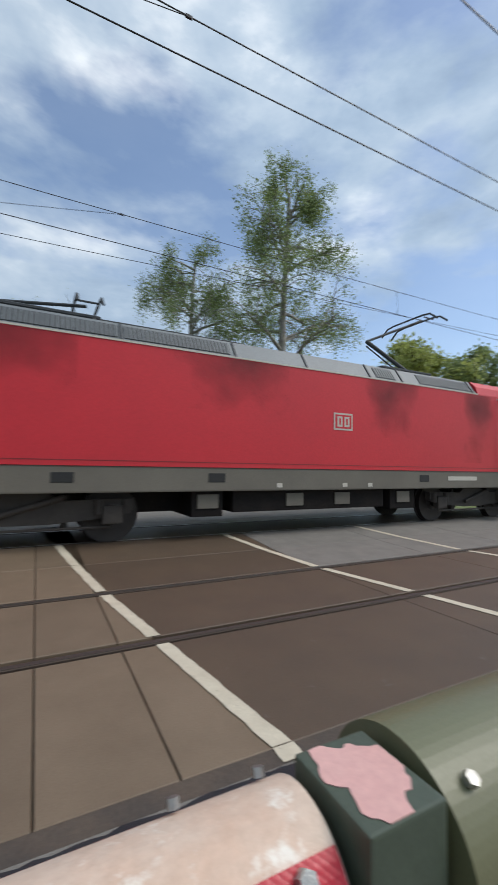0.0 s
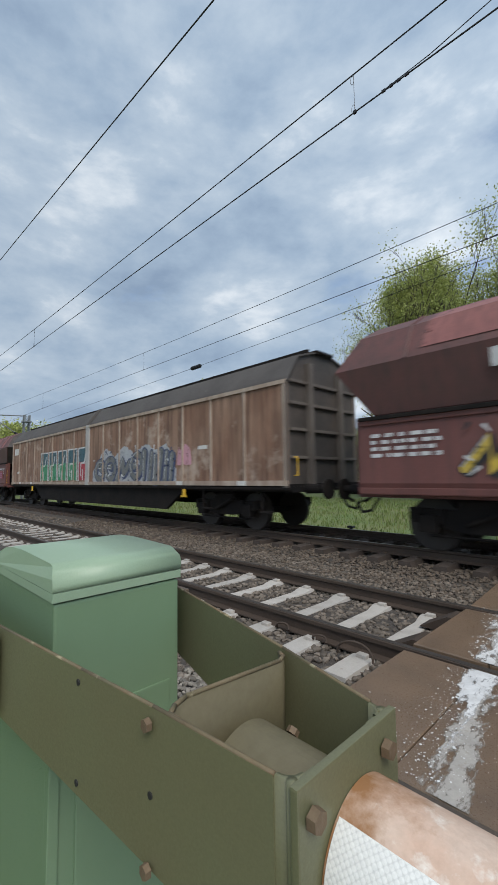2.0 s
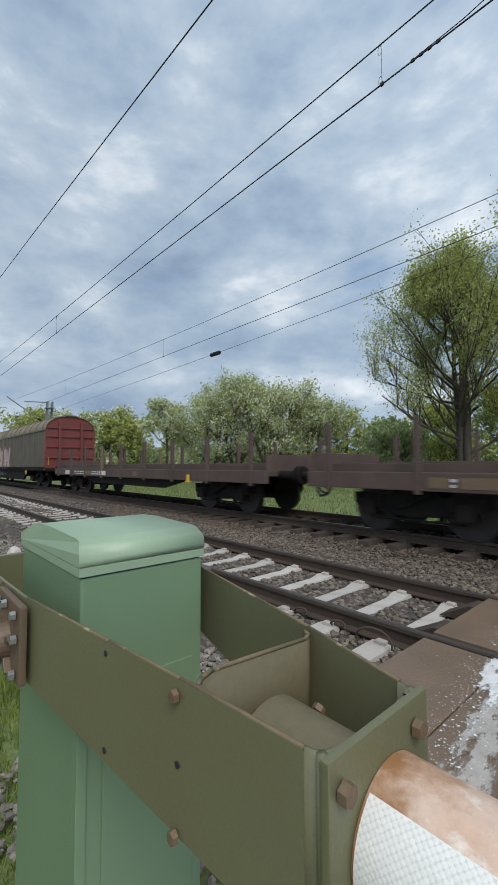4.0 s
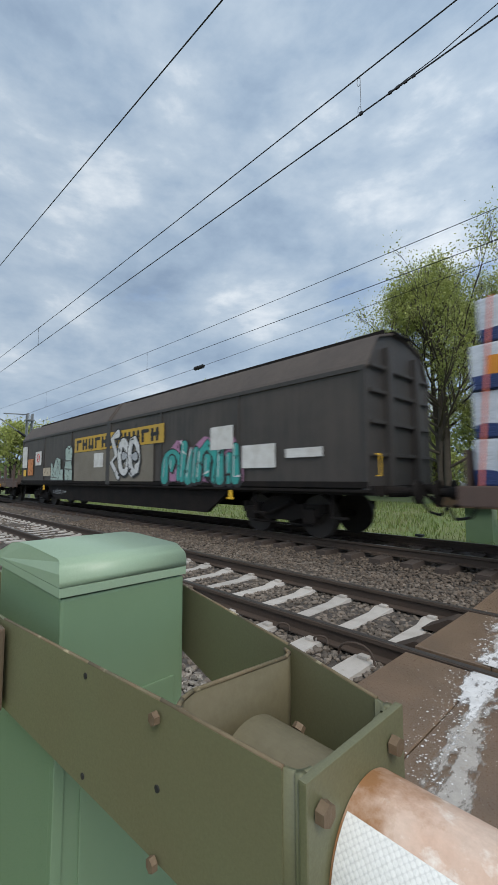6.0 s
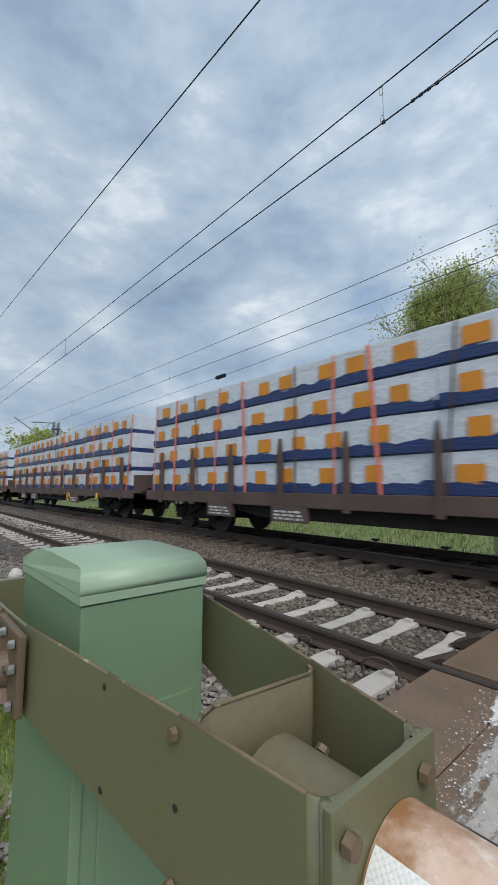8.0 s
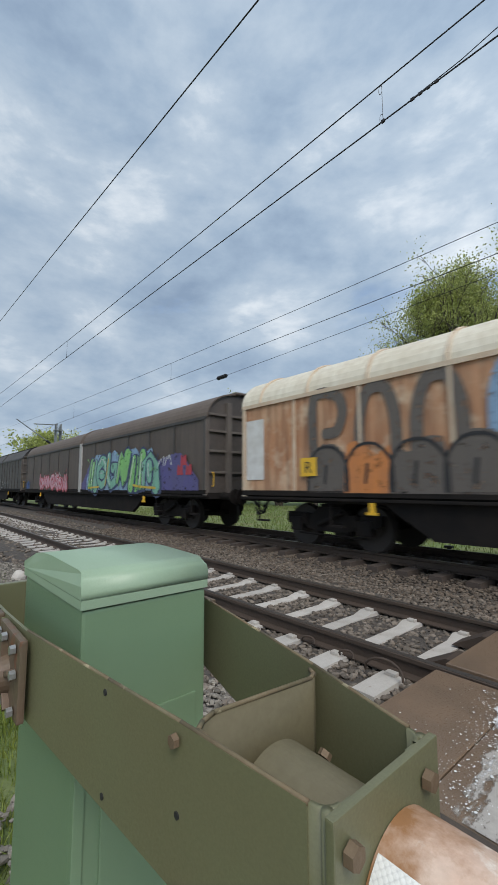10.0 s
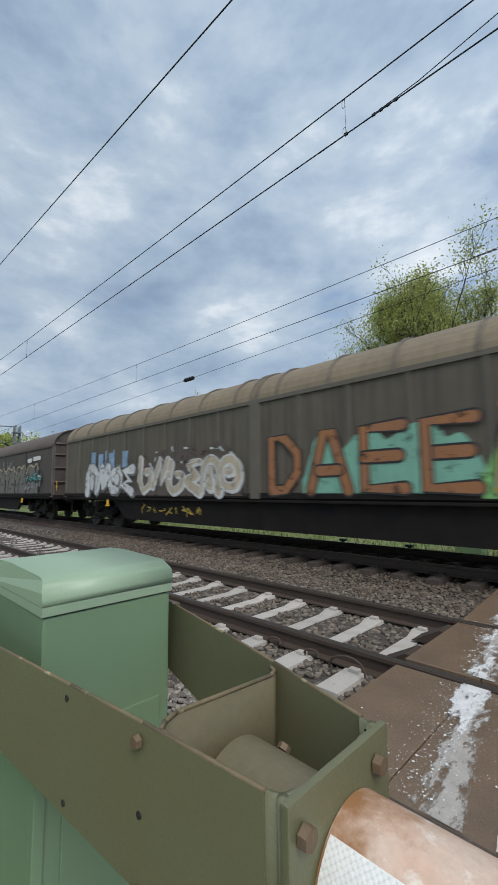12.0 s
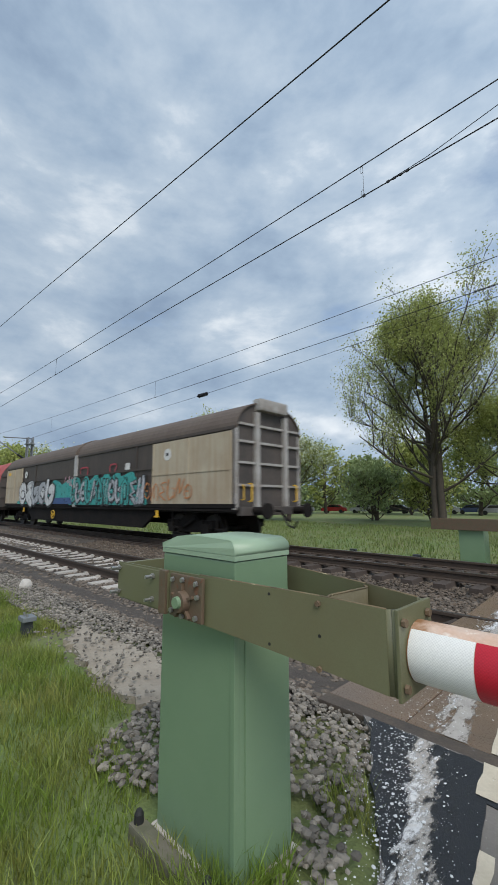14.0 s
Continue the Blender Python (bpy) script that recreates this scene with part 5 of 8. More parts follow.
W_roof_white = mat("cream roof", (0.70, 0.66, 0.55), (0.60, 0.54, 0.42), 0.6, 0, 0.8, 30, 0.08, 0.9, streak=(0.42, 0.35, 0.25), streak_amount=0.5)
W_ribwhite = mat("cream rib", (0.60, 0.50, 0.38), (0.46, 0.30, 0.19), 0.7, 0, 2, 40, 0.1)
W_darkbrown = mat("dark brown wall", (0.058, 0.045, 0.038), (0.082, 0.062, 0.050), 0.65, 0, 0.9, 40, 0.1, 0.9, streak=(0.035, 0.03, 0.027))
W_cream = mat("stained cream wall", (0.46, 0.40, 0.30), (0.38, 0.31, 0.22), 0.7, 0, 1.2, 40, 0.1, 0.9, streak=(0.30, 0.19, 0.10), streak_amount=0.5)
W_tarp = mat("red tarpaulin", (0.42, 0.070, 0.055), (0.31, 0.048, 0.042), 0.55, 0, 0.9, 9, 0.5, 0.9, streak=(0.24, 0.035, 0.033), streak_amount=0.5, dist=0.03)
W_hopper = mat("oxide red hopper steel", (0.125, 0.042, 0.036), (0.160, 0.062, 0.052), 0.6, 0, 0.8, 40, 0.1, 0.9, streak=(0.075, 0.035, 0.032), streak_amount=0.6)
W_hoppertop = mat("sooty hopper cover", (0.090, 0.042, 0.037), (0.19, 0.065, 0.058), 0.6, 0, 0.55, 40, 0.1, 0.8, streak=(0.060, 0.034, 0.031), streak_amount=0.7)
W_flatside = mat("rusty brown frame", (0.074, 0.048, 0.040), (0.110, 0.074, 0.060), 0.75, 0, 1.2, 40, 0.15, 0.9, streak=(0.06, 0.045, 0.04))

# ---------------------------------------------------------------- locomotive
L_red = mat("traffic red paint", (0.60, 0.020, 0.032), (0.50, 0.018, 0.030), 0.5, 0, 0.5, 30, 0.03, 0.8)
L_grey = mat("soiled grey skirt", (0.165, 0.150, 0.120), (0.125, 0.112, 0.09), 0.7, 0, 0.8, 40, 0.08, 0.9)
L_roof = mat("grey roof", (0.185, 0.205, 0.215), (0.15, 0.165, 0.175), 0.55, 0, 0.8, 30, 0.05, 0.8)
L_dusty = mat("brake-dusted running gear", (0.060, 0.050, 0.042), (0.035, 0.030, 0.027), 0.8, 0, 3, 30, 0.2, 0.8)
L_dark = mat("dark grille", (0.05, 0.055, 0.06), None, 0.6, 0.2, 3, 40, 0.1)
L_glass = glass("dark cab glass", (0.015, 0.018, 0.02))
L_light = paint("pale lining", (0.55, 0.52, 0.45))


def pantograph(e, x, raised, d=1):
    """A single-arm pantograph on four insulators."""
    p = part("pantograph", rod(bmesh.new(), [(x - 0.9, -0.5, 3.92), (x + 0.9, -0.5, 3.92), (x + 0.9, 0.5, 3.92), (x - 0.9, 0.5, 3.92), (x - 0.9, -0.5, 3.92)], 0.035), L_dark, e, "single-arm pantograph" if raised else "lowered pantograph")
    for a in (-0.8, 0.8):
        for b in (-0.5, 0.5):
            bm = newtube((x + a, b, 3.62), (x + a, b, 3.90), 0.05, None, 10)
            for k in range(3):
                tube(bm, (x + a, b, 3.66 + 0.07 * k), (x + a, b, 3.68 + 0.07 * k), 0.09, None, 12)
            part("insulator", bm, L_dark, p)
    if raised:
        foot, knee, head = (x + 0.75 * d, 0, 3.98), (x - 0.95 * d, 0, 4.70), (x + 0.80 * d, 0, 5.48)
    else:
        foot, knee, head = (x + 0.75 * d, 0, 3.98), (x - 1.05 * d, 0, 4.06), (x + 0.70 * d, 0, 4.16)
    part("lower_arm", rod(bmesh.new(), [foot, knee], 0.055, 8), L_dark, p)
    part("control_rod", rod(bmesh.new(), [(foot[0] - 0.25 * d, 0.12, foot[2]), (knee[0] + 0.1 * d, 0.12, knee[2] - 0.08)], 0.022), L_dark, p)
    for s in (-0.32, 0.32):
        part("upper_arm", rod(bmesh.new(), [knee, (head[0], s, head[2])], 0.032, 8), L_dark, p)
    bm = rod(bmesh.new(), [(head[0] - 0.18, -0.55, head[2]), (head[0] + 0.18, -0.55, head[2])], 0.02)
    for dx in (-0.2, 0.2):
        rod(bm, [(head[0] + dx, -0.98, head[2] - 0.16), (head[0] + dx, -0.75, head[2] + 0.03), (head[0] + dx, -0.5, head[2] + 0.06), (head[0] + dx, 0.5, head[2] + 0.06), (head[0] + dx, 0.75, head[2] + 0.03), (head[0] + dx, 0.98, head[2] - 0.16)], 0.026)
    part("contact_head", bm, L_dark, p)


M_soot = spill_paint("brown-black soot", (0.035, 0.016, 0.018), (0.06, 0.022, 0.022))
for node in M_soot.node_tree.nodes:
    # soot fades out softly, with broad blotches
    if node.type == "TEX_NOISE" and node.inputs["Detail"].default_value == 9.0:
        node.inputs["Scale"].default_value, node.inputs["Roughness"].default_value = 1.6, 0.5
    if node.type == "MAP_RANGE" and abs(node.inputs[1].default_value - 0.27) < 0.001:
        node.inputs[1].default_value, node.inputs[2].default_value, node.inputs[4].default_value = 0.05, 0.75, 0.62


def soot(e, x0, x1, z0, z1):
    """A smear of soot that hangs down from the roof edge."""
    verts, thin, n, m = [], [], 16, 10
    for j in range(m + 1):
        for i in range(n + 1):
            u, v = 2 * i / n - 1, j / m
            verts.append((x0 + (x1 - x0) * i / n, -1.4235, z1 + (z0 - z1) * v))
            thin.append(min(1.3, abs(u) ** 2 * 1.1 + v ** 1.5 * 1.1))
    faces = [(j * (n + 1) + i, j * (n + 1) + i + 1, (j + 1) * (n + 1) + i + 1, (j + 1) * (n + 1) + i) for j in range(m) for i in range(n)]
    ob = raw("soot_smear", verts, faces, M_soot, e)
    ob.data.attributes.new("thin", "FLOAT", "POINT").data.foreach_set("value", thin)
    ob["label"] = "sooty smear below the roof edge"


def locomotive():
    u0, L = -4.70, 18.76
    e = vehicle("electric_locomotive", u0, "red electric freight locomotive with grey roof and soiled skirt", "locomotive")
    # body shell from its side outline; the cab fronts slope back and narrow
    side = [(0.02, 1.28), (0.04, 1.85), (0.24, 2.35), (1.0, 3.30)]
    full = side + [(L - x, z) for x, z in side[::-1]]
    bm = bmesh.new()
    prism(bm, full, "y", -1.42, 1.42)
    bmesh.ops.bevel(bm, geom=[q for q in bm.edges if abs(q.verts[0].co.y - q.verts[1].co.y) < 0.5 and abs(q.verts[0].co.x - q.verts[1].co.x) < 1.2], offset=0.10, segments=4, affect="EDGES")
    part("body", bm, L_red, e, "red painted body shell")
    for a, b in ((1.0, 3.66), (L - 3.66, L - 1.0)):
        lo = [(a, -1.42), (b, -1.42), (b, 1.42), (a, 1.42)]
        f0, f1 = (0.42, 0.0) if a < 5 else (0.0, 0.42)
        hi = [(a + f0, -1.20), (b - f1, -1.20), (b - f1, 1.20), (a + f0, 1.20)]
        mid_ring = [(a + f0 * 0.55, -1.36), (b - f1 * 0.55, -1.36), (b - f1 * 0.55, 1.36), (a + f0 * 0.55, 1.36)]
        solid(e, "cab_roof", [[(x, y, 3.299) for x, y in lo], [(x, y, 3.50) for x, y in mid_ring], [(x, y, 3.66) for x, y in hi]], L_red, "red cab roof")
    part("skirt", newbox(0.5, L - 0.5, -1.405, 1.405, 0.86, 1.28, 0.03), L_grey, e, "soiled grey lower skirt")
    for x0, x1 in ((0.06, 0.75), (L - 0.75, L - 0.06)):
        part("cab_apron", newbox(x0, x1, -1.34, 1.34, 0.74, 1.30, 0.06), L_red, e)
    part("waist_line", newbox(1.4, L - 1.4, -1.424, -1.418, 1.36, 1.372), paint("dark lining", (0.20, 0.02, 0.02)), e)
    # slanted grey roof flanks with grilles
    bm = prism(bmesh.new(), [(-1.40, 3.30), (-1.16, 3.66), (1.16, 3.66), (1.40, 3.30)], "x", 3.66, L - 3.66)
    part("roof", bm, L_roof, e, "grey roof with sloping flanks")
    lean = Matrix.Translation((0, -1.28, 3.48)) @ Matrix.Rotation(radians(-33.7), 4, "X")
    for k, (a, b) in enumerate(((4.0, 6.0), (6.1, 8.0), (11.6, 12.2), (13.0, 14.9))):
        g = part("grille", newbox(a, b, -0.012, 0.0, -0.15, 0.15, 0, lean), L_dark, e, "dark ventilation grille")
        n = int((b - a) / 0.07)
        for i in range(n):
            x = a + (b - a) * (i + 0.5) / n
            part("slat", newbox(x - 0.012, x + 0.012, -0.022, -0.010, -0.15, 0.15, 0, lean), L_roof, g)
    for x in (3.9, 6.05, 8.1, 9.7, 11.4, 12.4, 14.95):
        part("roof_seam", newbox(x - 0.02, x + 0.02, -0.02, 0.0, -0.21, 0.21, 0, lean), L_dark, e)
    part("roof_edge", newbox(3.66, L - 3.66, -1.432, -1.40, 3.285, 3.315), L_light, e)
    bm = rod(bmesh.new(), [(3.9, -0.3, 3.95), (8.6, -0.3, 3.95), (10.2, 0.2, 3.95), (14.6, 0.2, 3.95)], 0.03)
    part("roof_cable", bm, L_dark, e)
    for x in (4.4, 6.2, 8.2, 10.4, 12.2):
        bm = newtube((x, -0.3 if x < 9 else 0.2, 3.66), (x, -0.3 if x < 9 else 0.2, 3.95), 0.05, 0.04, 10)
        part("roof_insulator", bm, L_dark, e)
    pantograph(e, 4.9, False, 1)
    pantograph(e, 13.55, True, 1)
    part("roof_horn", newbox(2.6, 3.0, -0.2, 0.2, 3.64, 3.78, 0.03), L_dark, e)
    # cab windows, doors, rails, ladders
    for d in (0, 1):
        fx = (lambda x: L - x) if d else (lambda x: x)
        a, b = sorted((fx(1.05), fx(1.68)))
        part("cab_window", prism(bmesh.new(), [(a + (0.0 if d else 0.18), 2.55), (a, 2.7), (a + 0.03, 3.16), (b - 0.03, 3.16), (b, 2.7), (b - (0.18 if d else 0.0), 2.55)], "y", -1.437, -1.412), L_glass, e, "dark cab side window")
        part("window_rubber", prism(bmesh.new(), [(a + (0.0 if d else 0.15), 2.51), (a - 0.04, 2.68), (a - 0.01, 3.13), (a + 0.03, 3.20), (b - 0.03, 3.20), (b + 0.01, 3.13), (b + 0.04, 2.68), (b - (0.15 if d else 0.0), 2.51)], "y", -1.428, -1.40), M_black, e)
        a, b = sorted((fx(1.98), fx(2.78)))
        part("cab_door", newbox(a, b, -1.432, -1.41, 1.30, 3.26, 0.01), L_red, e, "red cab door")
        for x in (a - 0.08, b + 0.08):
            part("handrail", rod(bmesh.new(), [(x, -1.43, 1.22), (x, -1.50, 1.25), (x, -1.50, 3.2), (x, -1.43, 3.23)], 0.016), M_steel, e, "steel handrail")
        for z in (1.75, 2.25):
            part("door_handle", newbox(fx(2.08) - 0.10, fx(2.08) + 0.10, -1.46, -1.435, z, z + 0.03), M_steel, e)
        bm = bmesh.new()
        for z in (0.42, 0.70, 0.98):
            box(bm, a + 0.1, b - 0.1, -1.46, -1.30, z, z + 0.03)
        for x in (a + 0.1, b - 0.13):
            box(bm, x, x + 0.03, -1.44, -1.40, 0.42, 1.2)
        part("cab_ladder", bm, M_mast, e, "grey cab ladder")
        # front: windscreen, lamps
        cx = fx(0.66)
        s = -1 if not d else 1
        tilt = Matrix.Translation((cx + s * 0.02, 0, 2.83)) @ Matrix.Rotation(radians(33) * (-s) * -1, 4, "Y")
        part("windscreen", newbox(-0.02, 0.02, -1.14, 1.14, -0.42, 0.40, 0.015, tilt), L_glass, e, "wide dark windscreen")
        for y in (-0.95, 0.95):
            part("headlight", newbox(min(fx(0.02), fx(0.14)), max(fx(0.02), fx(0.14)), y - 0.18, y + 0.18, 1.62, 1.80, 0.02), L_light, e)
        part("front_plate", newbox(min(fx(0.0), fx(0.16)), max(fx(0.0), fx(0.16)), -1.2, 1.2, 1.95, 2.20, 0.02), L_light, e)
    bm = newbox(L - 0.3, L + 0.05, -1.40, -0.8, 1.18, 1.24, 0.01)
    part("buffer_step", bm, L_red, e)
    txt = bpy.data.curves.new("cab_number", "FONT")
    txt.body, txt.size, txt.extrude = "2", 0.22, 0.002
    txt.materials.append(L_light)
    o = new("cab_number", txt)
    o.parent, o.matrix_basis = e, pose(L - 1.85, -1.432, 1.62, 90, 0, 0)
    for x0, x1, z0, z1 in ((6.9, 9.3, 2.30, 3.27), (11.2, 12.9, 2.0, 3.27), (14.5, 15.75, 1.5, 3.27), (3.6, 5.4, 2.4, 3.27)):
        soot(e, x0, x1, z0, z1)
    rail_logo(e, 10.35, 2.10, 0.50, L_light, L_red, L_light, -1.42)
    for x in (2.0, 5.1, 7.6, 12.9, 16.4):
        part("step_recess", newbox(x, x + 0.32, -1.412, -1.40, 1.02, 1.18, 0.01), M_black, e)
    part("number_plate", newbox(13.9, 15.0, -1.411, -1.404, 1.05, 1.15), L_light, e)
    for x in (4.2, 9.0, 10.6, 11.3, 16.0):
        part("data_plate", newbox(x, x + 0.12, -1.411, -1.404, 0.92, 1.0), L_light, e)
    # running gear and boxes between the bogies
    bogie(e, 4.75, 1.3, L_dusty)
    bogie(e, L - 3.45, 1.3, L_dusty)
    part("belly", newbox(2.2, L - 2.2, -0.62, 0.62, 0.46, 0.88, 0.02), M_under, e)
    for x0, x1, z0 in ((7.35, 7.95, 0.40), (8.15, 11.9, 0.46), (12.1, 12.9, 0.40)):
        part("equipment_box", newbox(x0, x1, -1.25, 1.25, z0, 0.88, 0.03), M_under, e)
    for x in (7.45, 9.3, 10.5, 12.3):
        part("cover_plate", newbox(x, x + 0.4, -1.28, -1.24, 0.55, 0.80, 0.01), L_grey, e)
    buffers(e, L, 1.05, 0.55)
    for x in (1.2, L - 1.2):
        part("rail_guard", newbox(x - 0.6, x + 0.6, -1.15, 1.15, 0.22, 0.70, 0.05), M_under, e)


locomotive()

# ---------------------------------------------------------------- hopper wagons


W_patch = mat("faded pale red repaint", (0.27, 0.105, 0.095), (0.20, 0.075, 0.068), 0.6, 0, 1.5, 40, 0.08, 0.9, streak=(0.14, 0.055, 0.05), streak_amount=0.7, holes=(2.2, 0.60))


def hopper(u0, u1, label, seed, patches=()):
    L = u1 - u0
    e = vehicle("hopper_wagon", u0, label, "freight wagon", "hopper wagons")
    part("frame", newbox(0, L, -1.3, 1.3, 0.92, 1.10, 0.02), W_hopper, e)
    bogie(e, 2.1)
    bogie(e, L - 2.1)
    buffers(e, L)
    # lower chute walls, two leaves to a side
    for s in (-1, 1):
        for a, b in ((0.10, L * 0.40 - 0.08), (L * 0.40 + 0.12, L - 0.10)):
            bm = prism(bmesh.new(), [(s * 1.40, 1.02), (s * 1.44, 1.18), (s * 1.36, 2.26), (s * 1.28, 2.26), (s * 1.30, 1.02)], "x", a, b)
            f = part("chute_flap", bm, W_hopper, e, "oxide red chute flap")
            part("flap_edge", newbox(a, b, min(s * 1.38, s * 1.47), max(s * 1.38, s * 1.47), 0.98, 1.10, 0.02), W_hopper, f)
            part("flap_rail", newbox(a, b, min(s * 1.30, s * 1.40), max(s * 1.30, s * 1.40), 2.24, 2.34, 0.02), W_hopper, f)
        part("lever_gap", newbox(L * 0.40 - 0.06, L * 0.40 + 0.10, min(s * 1.2, s * 1.34), max(s * 1.2, s * 1.34), 1.0, 2.3), M_under, e)
    part("inner_hopper", newbox(0.9, L - 0.9, -1.25, 1.25, 1.1, 2.4), M_under, e)
    # bulged upper body with a faceted cover
    prof = [(1.22, 2.36), (1.28, 2.44), (1.47, 3.34), (1.08, 4.02), (0.60, 4.30), (0.0, 4.36)]
    ring = prof + [(-y, z) for y, z in prof[-2::-1]]

    def at(f):
        return [(x if False else f(z), y, z) for y, z in ring for x in (0,)]
    a = at(lambda z: np.interp(z, [2.36, 3.34, 4.36], [0.40, -0.34, 0.20]).item())
    b = at(lambda z: L - np.interp(z, [2.36, 3.34, 4.36], [0.40, -0.34, 0.20]).item())
    solid(e, "hopper_body", [a, b], W_hoppertop, "sooty bulged upper hopper body")
    for x in [L * (k + 0.5) / 5 for k in range(5)]:
        bm = bmesh.new()
        for (y0, z0), (y1, z1) in zip(ring[2:-2], ring[3:-2]):
            tube(bm, (x, y0 * 1.003, z0 + 0.004), (x, y1 * 1.003, z1 + 0.004), 0.03, None, 6)
        part("cover_seam", bm, W_hoppertop, e)
    for pts, d in ((a, -1), (b, 1)):
        bm = bmesh.new()
        for low, high in ((2.3, 3.341), (3.339, 4.4)):
            bm.faces.new([bm.verts.new((x + d * 0.012, y * 0.985, z)) for x, y, z in pts if low < z < high])
        part("end_sheet", bm, W_end_dark, e, "sooty sloping end sheet")
    skin = [(1.30, 2.52), (1.47, 3.34), (1.08, 4.02), (0.62, 4.29)]
    for x0, x1, f0, f1 in patches:
        # faded repaint that follows the folds of the cover
        bm = bmesh.new()
        rows = []
        for i in range(13):
            f = f0 + (f1 - f0) * i / 12
            k = min(int(f), 2)
            y, z = (skin[k][j] + (skin[k + 1][j] - skin[k][j]) * (f - k) for j in (0, 1))
            rows.append((bm.verts.new((x0 + 0.10 * f, -y - 0.012, z + 0.008)), bm.verts.new((x1 + 0.10 * f, -y - 0.012, z + 0.008))))
        for p, q in zip(rows, rows[1:]):
            bm.faces.new((p[0], p[1], q[1], q[0]))
        part("repaint_patch", bm, W_patch, e, "faded pale red repaint on the cover")
    for s in (-1, 1):
        part("ledge", newbox(0.1, L - 0.1, min(s * 1.2, s * 1.44), max(s * 1.2, s * 1.44), 2.33, 2.40, 0.01), M_under, e)
    for x, d in ((0.0, 1), (L, -1)):
        for y in (-1.25, 1.25):
            part("end_post", newbox(min(x, x + d * 0.12), max(x, x + d * 0.12), y - 0.06, y + 0.06, 1.08, 2.40), W_hopper, e)
        part("end_platform", newbox(min(x, x + d * 0.8), max(x, x + d * 0.8), -1.3, 1.3, 1.08, 1.13), M_under, e)
        bm = rod(bmesh.new(), [(x + d * 0.1, -1.30, 1.15), (x + d * 0.1, -1.30, 2.0), (x + d * 0.45, -1.30, 2.0), (x + d * 0.45, -1.30, 1.15)], 0.018)
        part("end_railing", bm, M_yellow, e, "yellow end railing")
    part("lever", newbox(L * 0.40 - 0.05, L * 0.40 + 0.07, -1.43, -1.38, 2.0, 2.28), M_yellow, e, "yellow lever")
    part("lever_box", newbox(L * 0.40 - 0.12, L * 0.40 + 0.12, -1.46, -1.34, 1.02, 1.20, 0.02), M_yellow, e, "yellow lever housing")
    script_bars(e, 0.35, 1.6, 1.62, 2.10, 4, S_white, 0.012, seed, -1.40)
    script_bars(e, L - 1.9, L - 0.4, 1.7, 2.12, 3, S_white, 0.012, seed + 1, -1.40)
    return e, L


h1, LH = hopper(15.05, 25.75, "oxide red covered hopper wagon with sooty top", 1, ((0.9, 1.5, 1.25, 2.7), (2.3, 2.9, 0.5, 2.7), (3.5, 4.2, 1.2, 2.7), (6.0, 6.8, 1.1, 2.5), (7.6, 8.3, 0.3, 2.6), (9.2, 10.0, 0.9, 2.8)))
scrawl(h1, 1.5, 2.9, 1.25, 1.70, 6, S_white, 3, 0.035, 0.030)
lettered(h1, "OH", 7.25, 8.35, 1.68, 2.10, S_white, S_white, 0.13, 0.030, 0.0)
scrawl(h1, 7.3, 9.2, 1.20, 1.60, 6, S_white, 5, 0.04, 0.040)
scrawl(h1, 4.8, 6.8, 1.35, 2.0, 5, S_grey, 6, 0.025, 0.030)
plate(h1, "board", 8.7, 10.2, 1.42, 1.92, mat("dark red board", (0.20, 0.018, 0.022), (0.15, 0.016, 0.02), 0.5, 0, 2, 40, 0.03), 0.03, "dark red data board")
script_bars(h1, 8.9, 10.0, 1.48, 1.84, 3, S_lilac, 0.036, 9)
h2, LH = hopper(49.70, 60.46, "oxide red covered hopper wagon with painted panels", 2, ((1.2, 3.0, 1.2, 2.8), (4.4, 6.4, 1.2, 2.5), (7.4, 9.0, 1.1, 2.8)))
graffiti(h2, 1.9, 3.3, 1.25, 2.10, 2, S_yellow, S_black, 7, 0.40, None, 0.035)
graffiti(h2, 4.5, 7.4, 1.25, 2.2, 6, S_darkteal, S_white, 8, 0.30, None, 0.035)
lettered(h2, "H", 7.75, 8.35, 1.58, 2.0, S_white, S_white, 0.12, 0.056, 0.0)
blob(h2, "graffiti_ground", 6.0, 10.2, 1.18, 1.50, S_darkteal, 0.048, 4, 9, "dark green sprayed band", -1.40)
for k in range(6):
    x = 2.4 + 1.1 * k
    plate(h2, "pale_patch", x, x + 0.65, 2.92 + 0.06 * (k % 2), 3.22, S_mint if k % 2 else S_white, 0.062, "faded sprayed patch", -1.40)

# ---------------------------------------------------------------- covered wagons
w, L = covered_wagon(27.03, 48.13, "weathered brown covered wagon with ribbed sliding walls and graffiti", W_brown, W_rib_pale, W_roof_dark, W_end_dark, 8, post=W_grey_post, sill=W_rib_pale, eave=3.46, ridge=4.30)
for k in range(5):
    x = 5.0 + 1.16 * k
    plate(w, "graffiti_ground", x, x + 1.02, 1.30, 2.05, S_green if k < 4 else S_red, 0.008, "green sprayed field")
    plate(w, "graffiti_ground", x, x + 1.02, 2.05, 2.62, S_darkteal, 0.008, "dark sprayed field")
    strokes(w, "graffiti_outline", [[(x + 0.02, 1.30), (x + 0.02, 2.62), (x + 1.0, 2.62), (x + 1.0, 1.30)], [(x + 0.25, 1.5), (x + 0.25, 2.0), (x + 0.6, 2.0), (x + 0.75, 2.4)], [(x + 0.45, 1.35), (x + 0.45, 1.7)]], 0.09, 0.016, S_white, "white sprayed lines", corners=True)
graffiti(w, 11.2, 16.6, 1.22, 2.35, 6, S_grey, S_navy, 21, 0.30, S_silver)
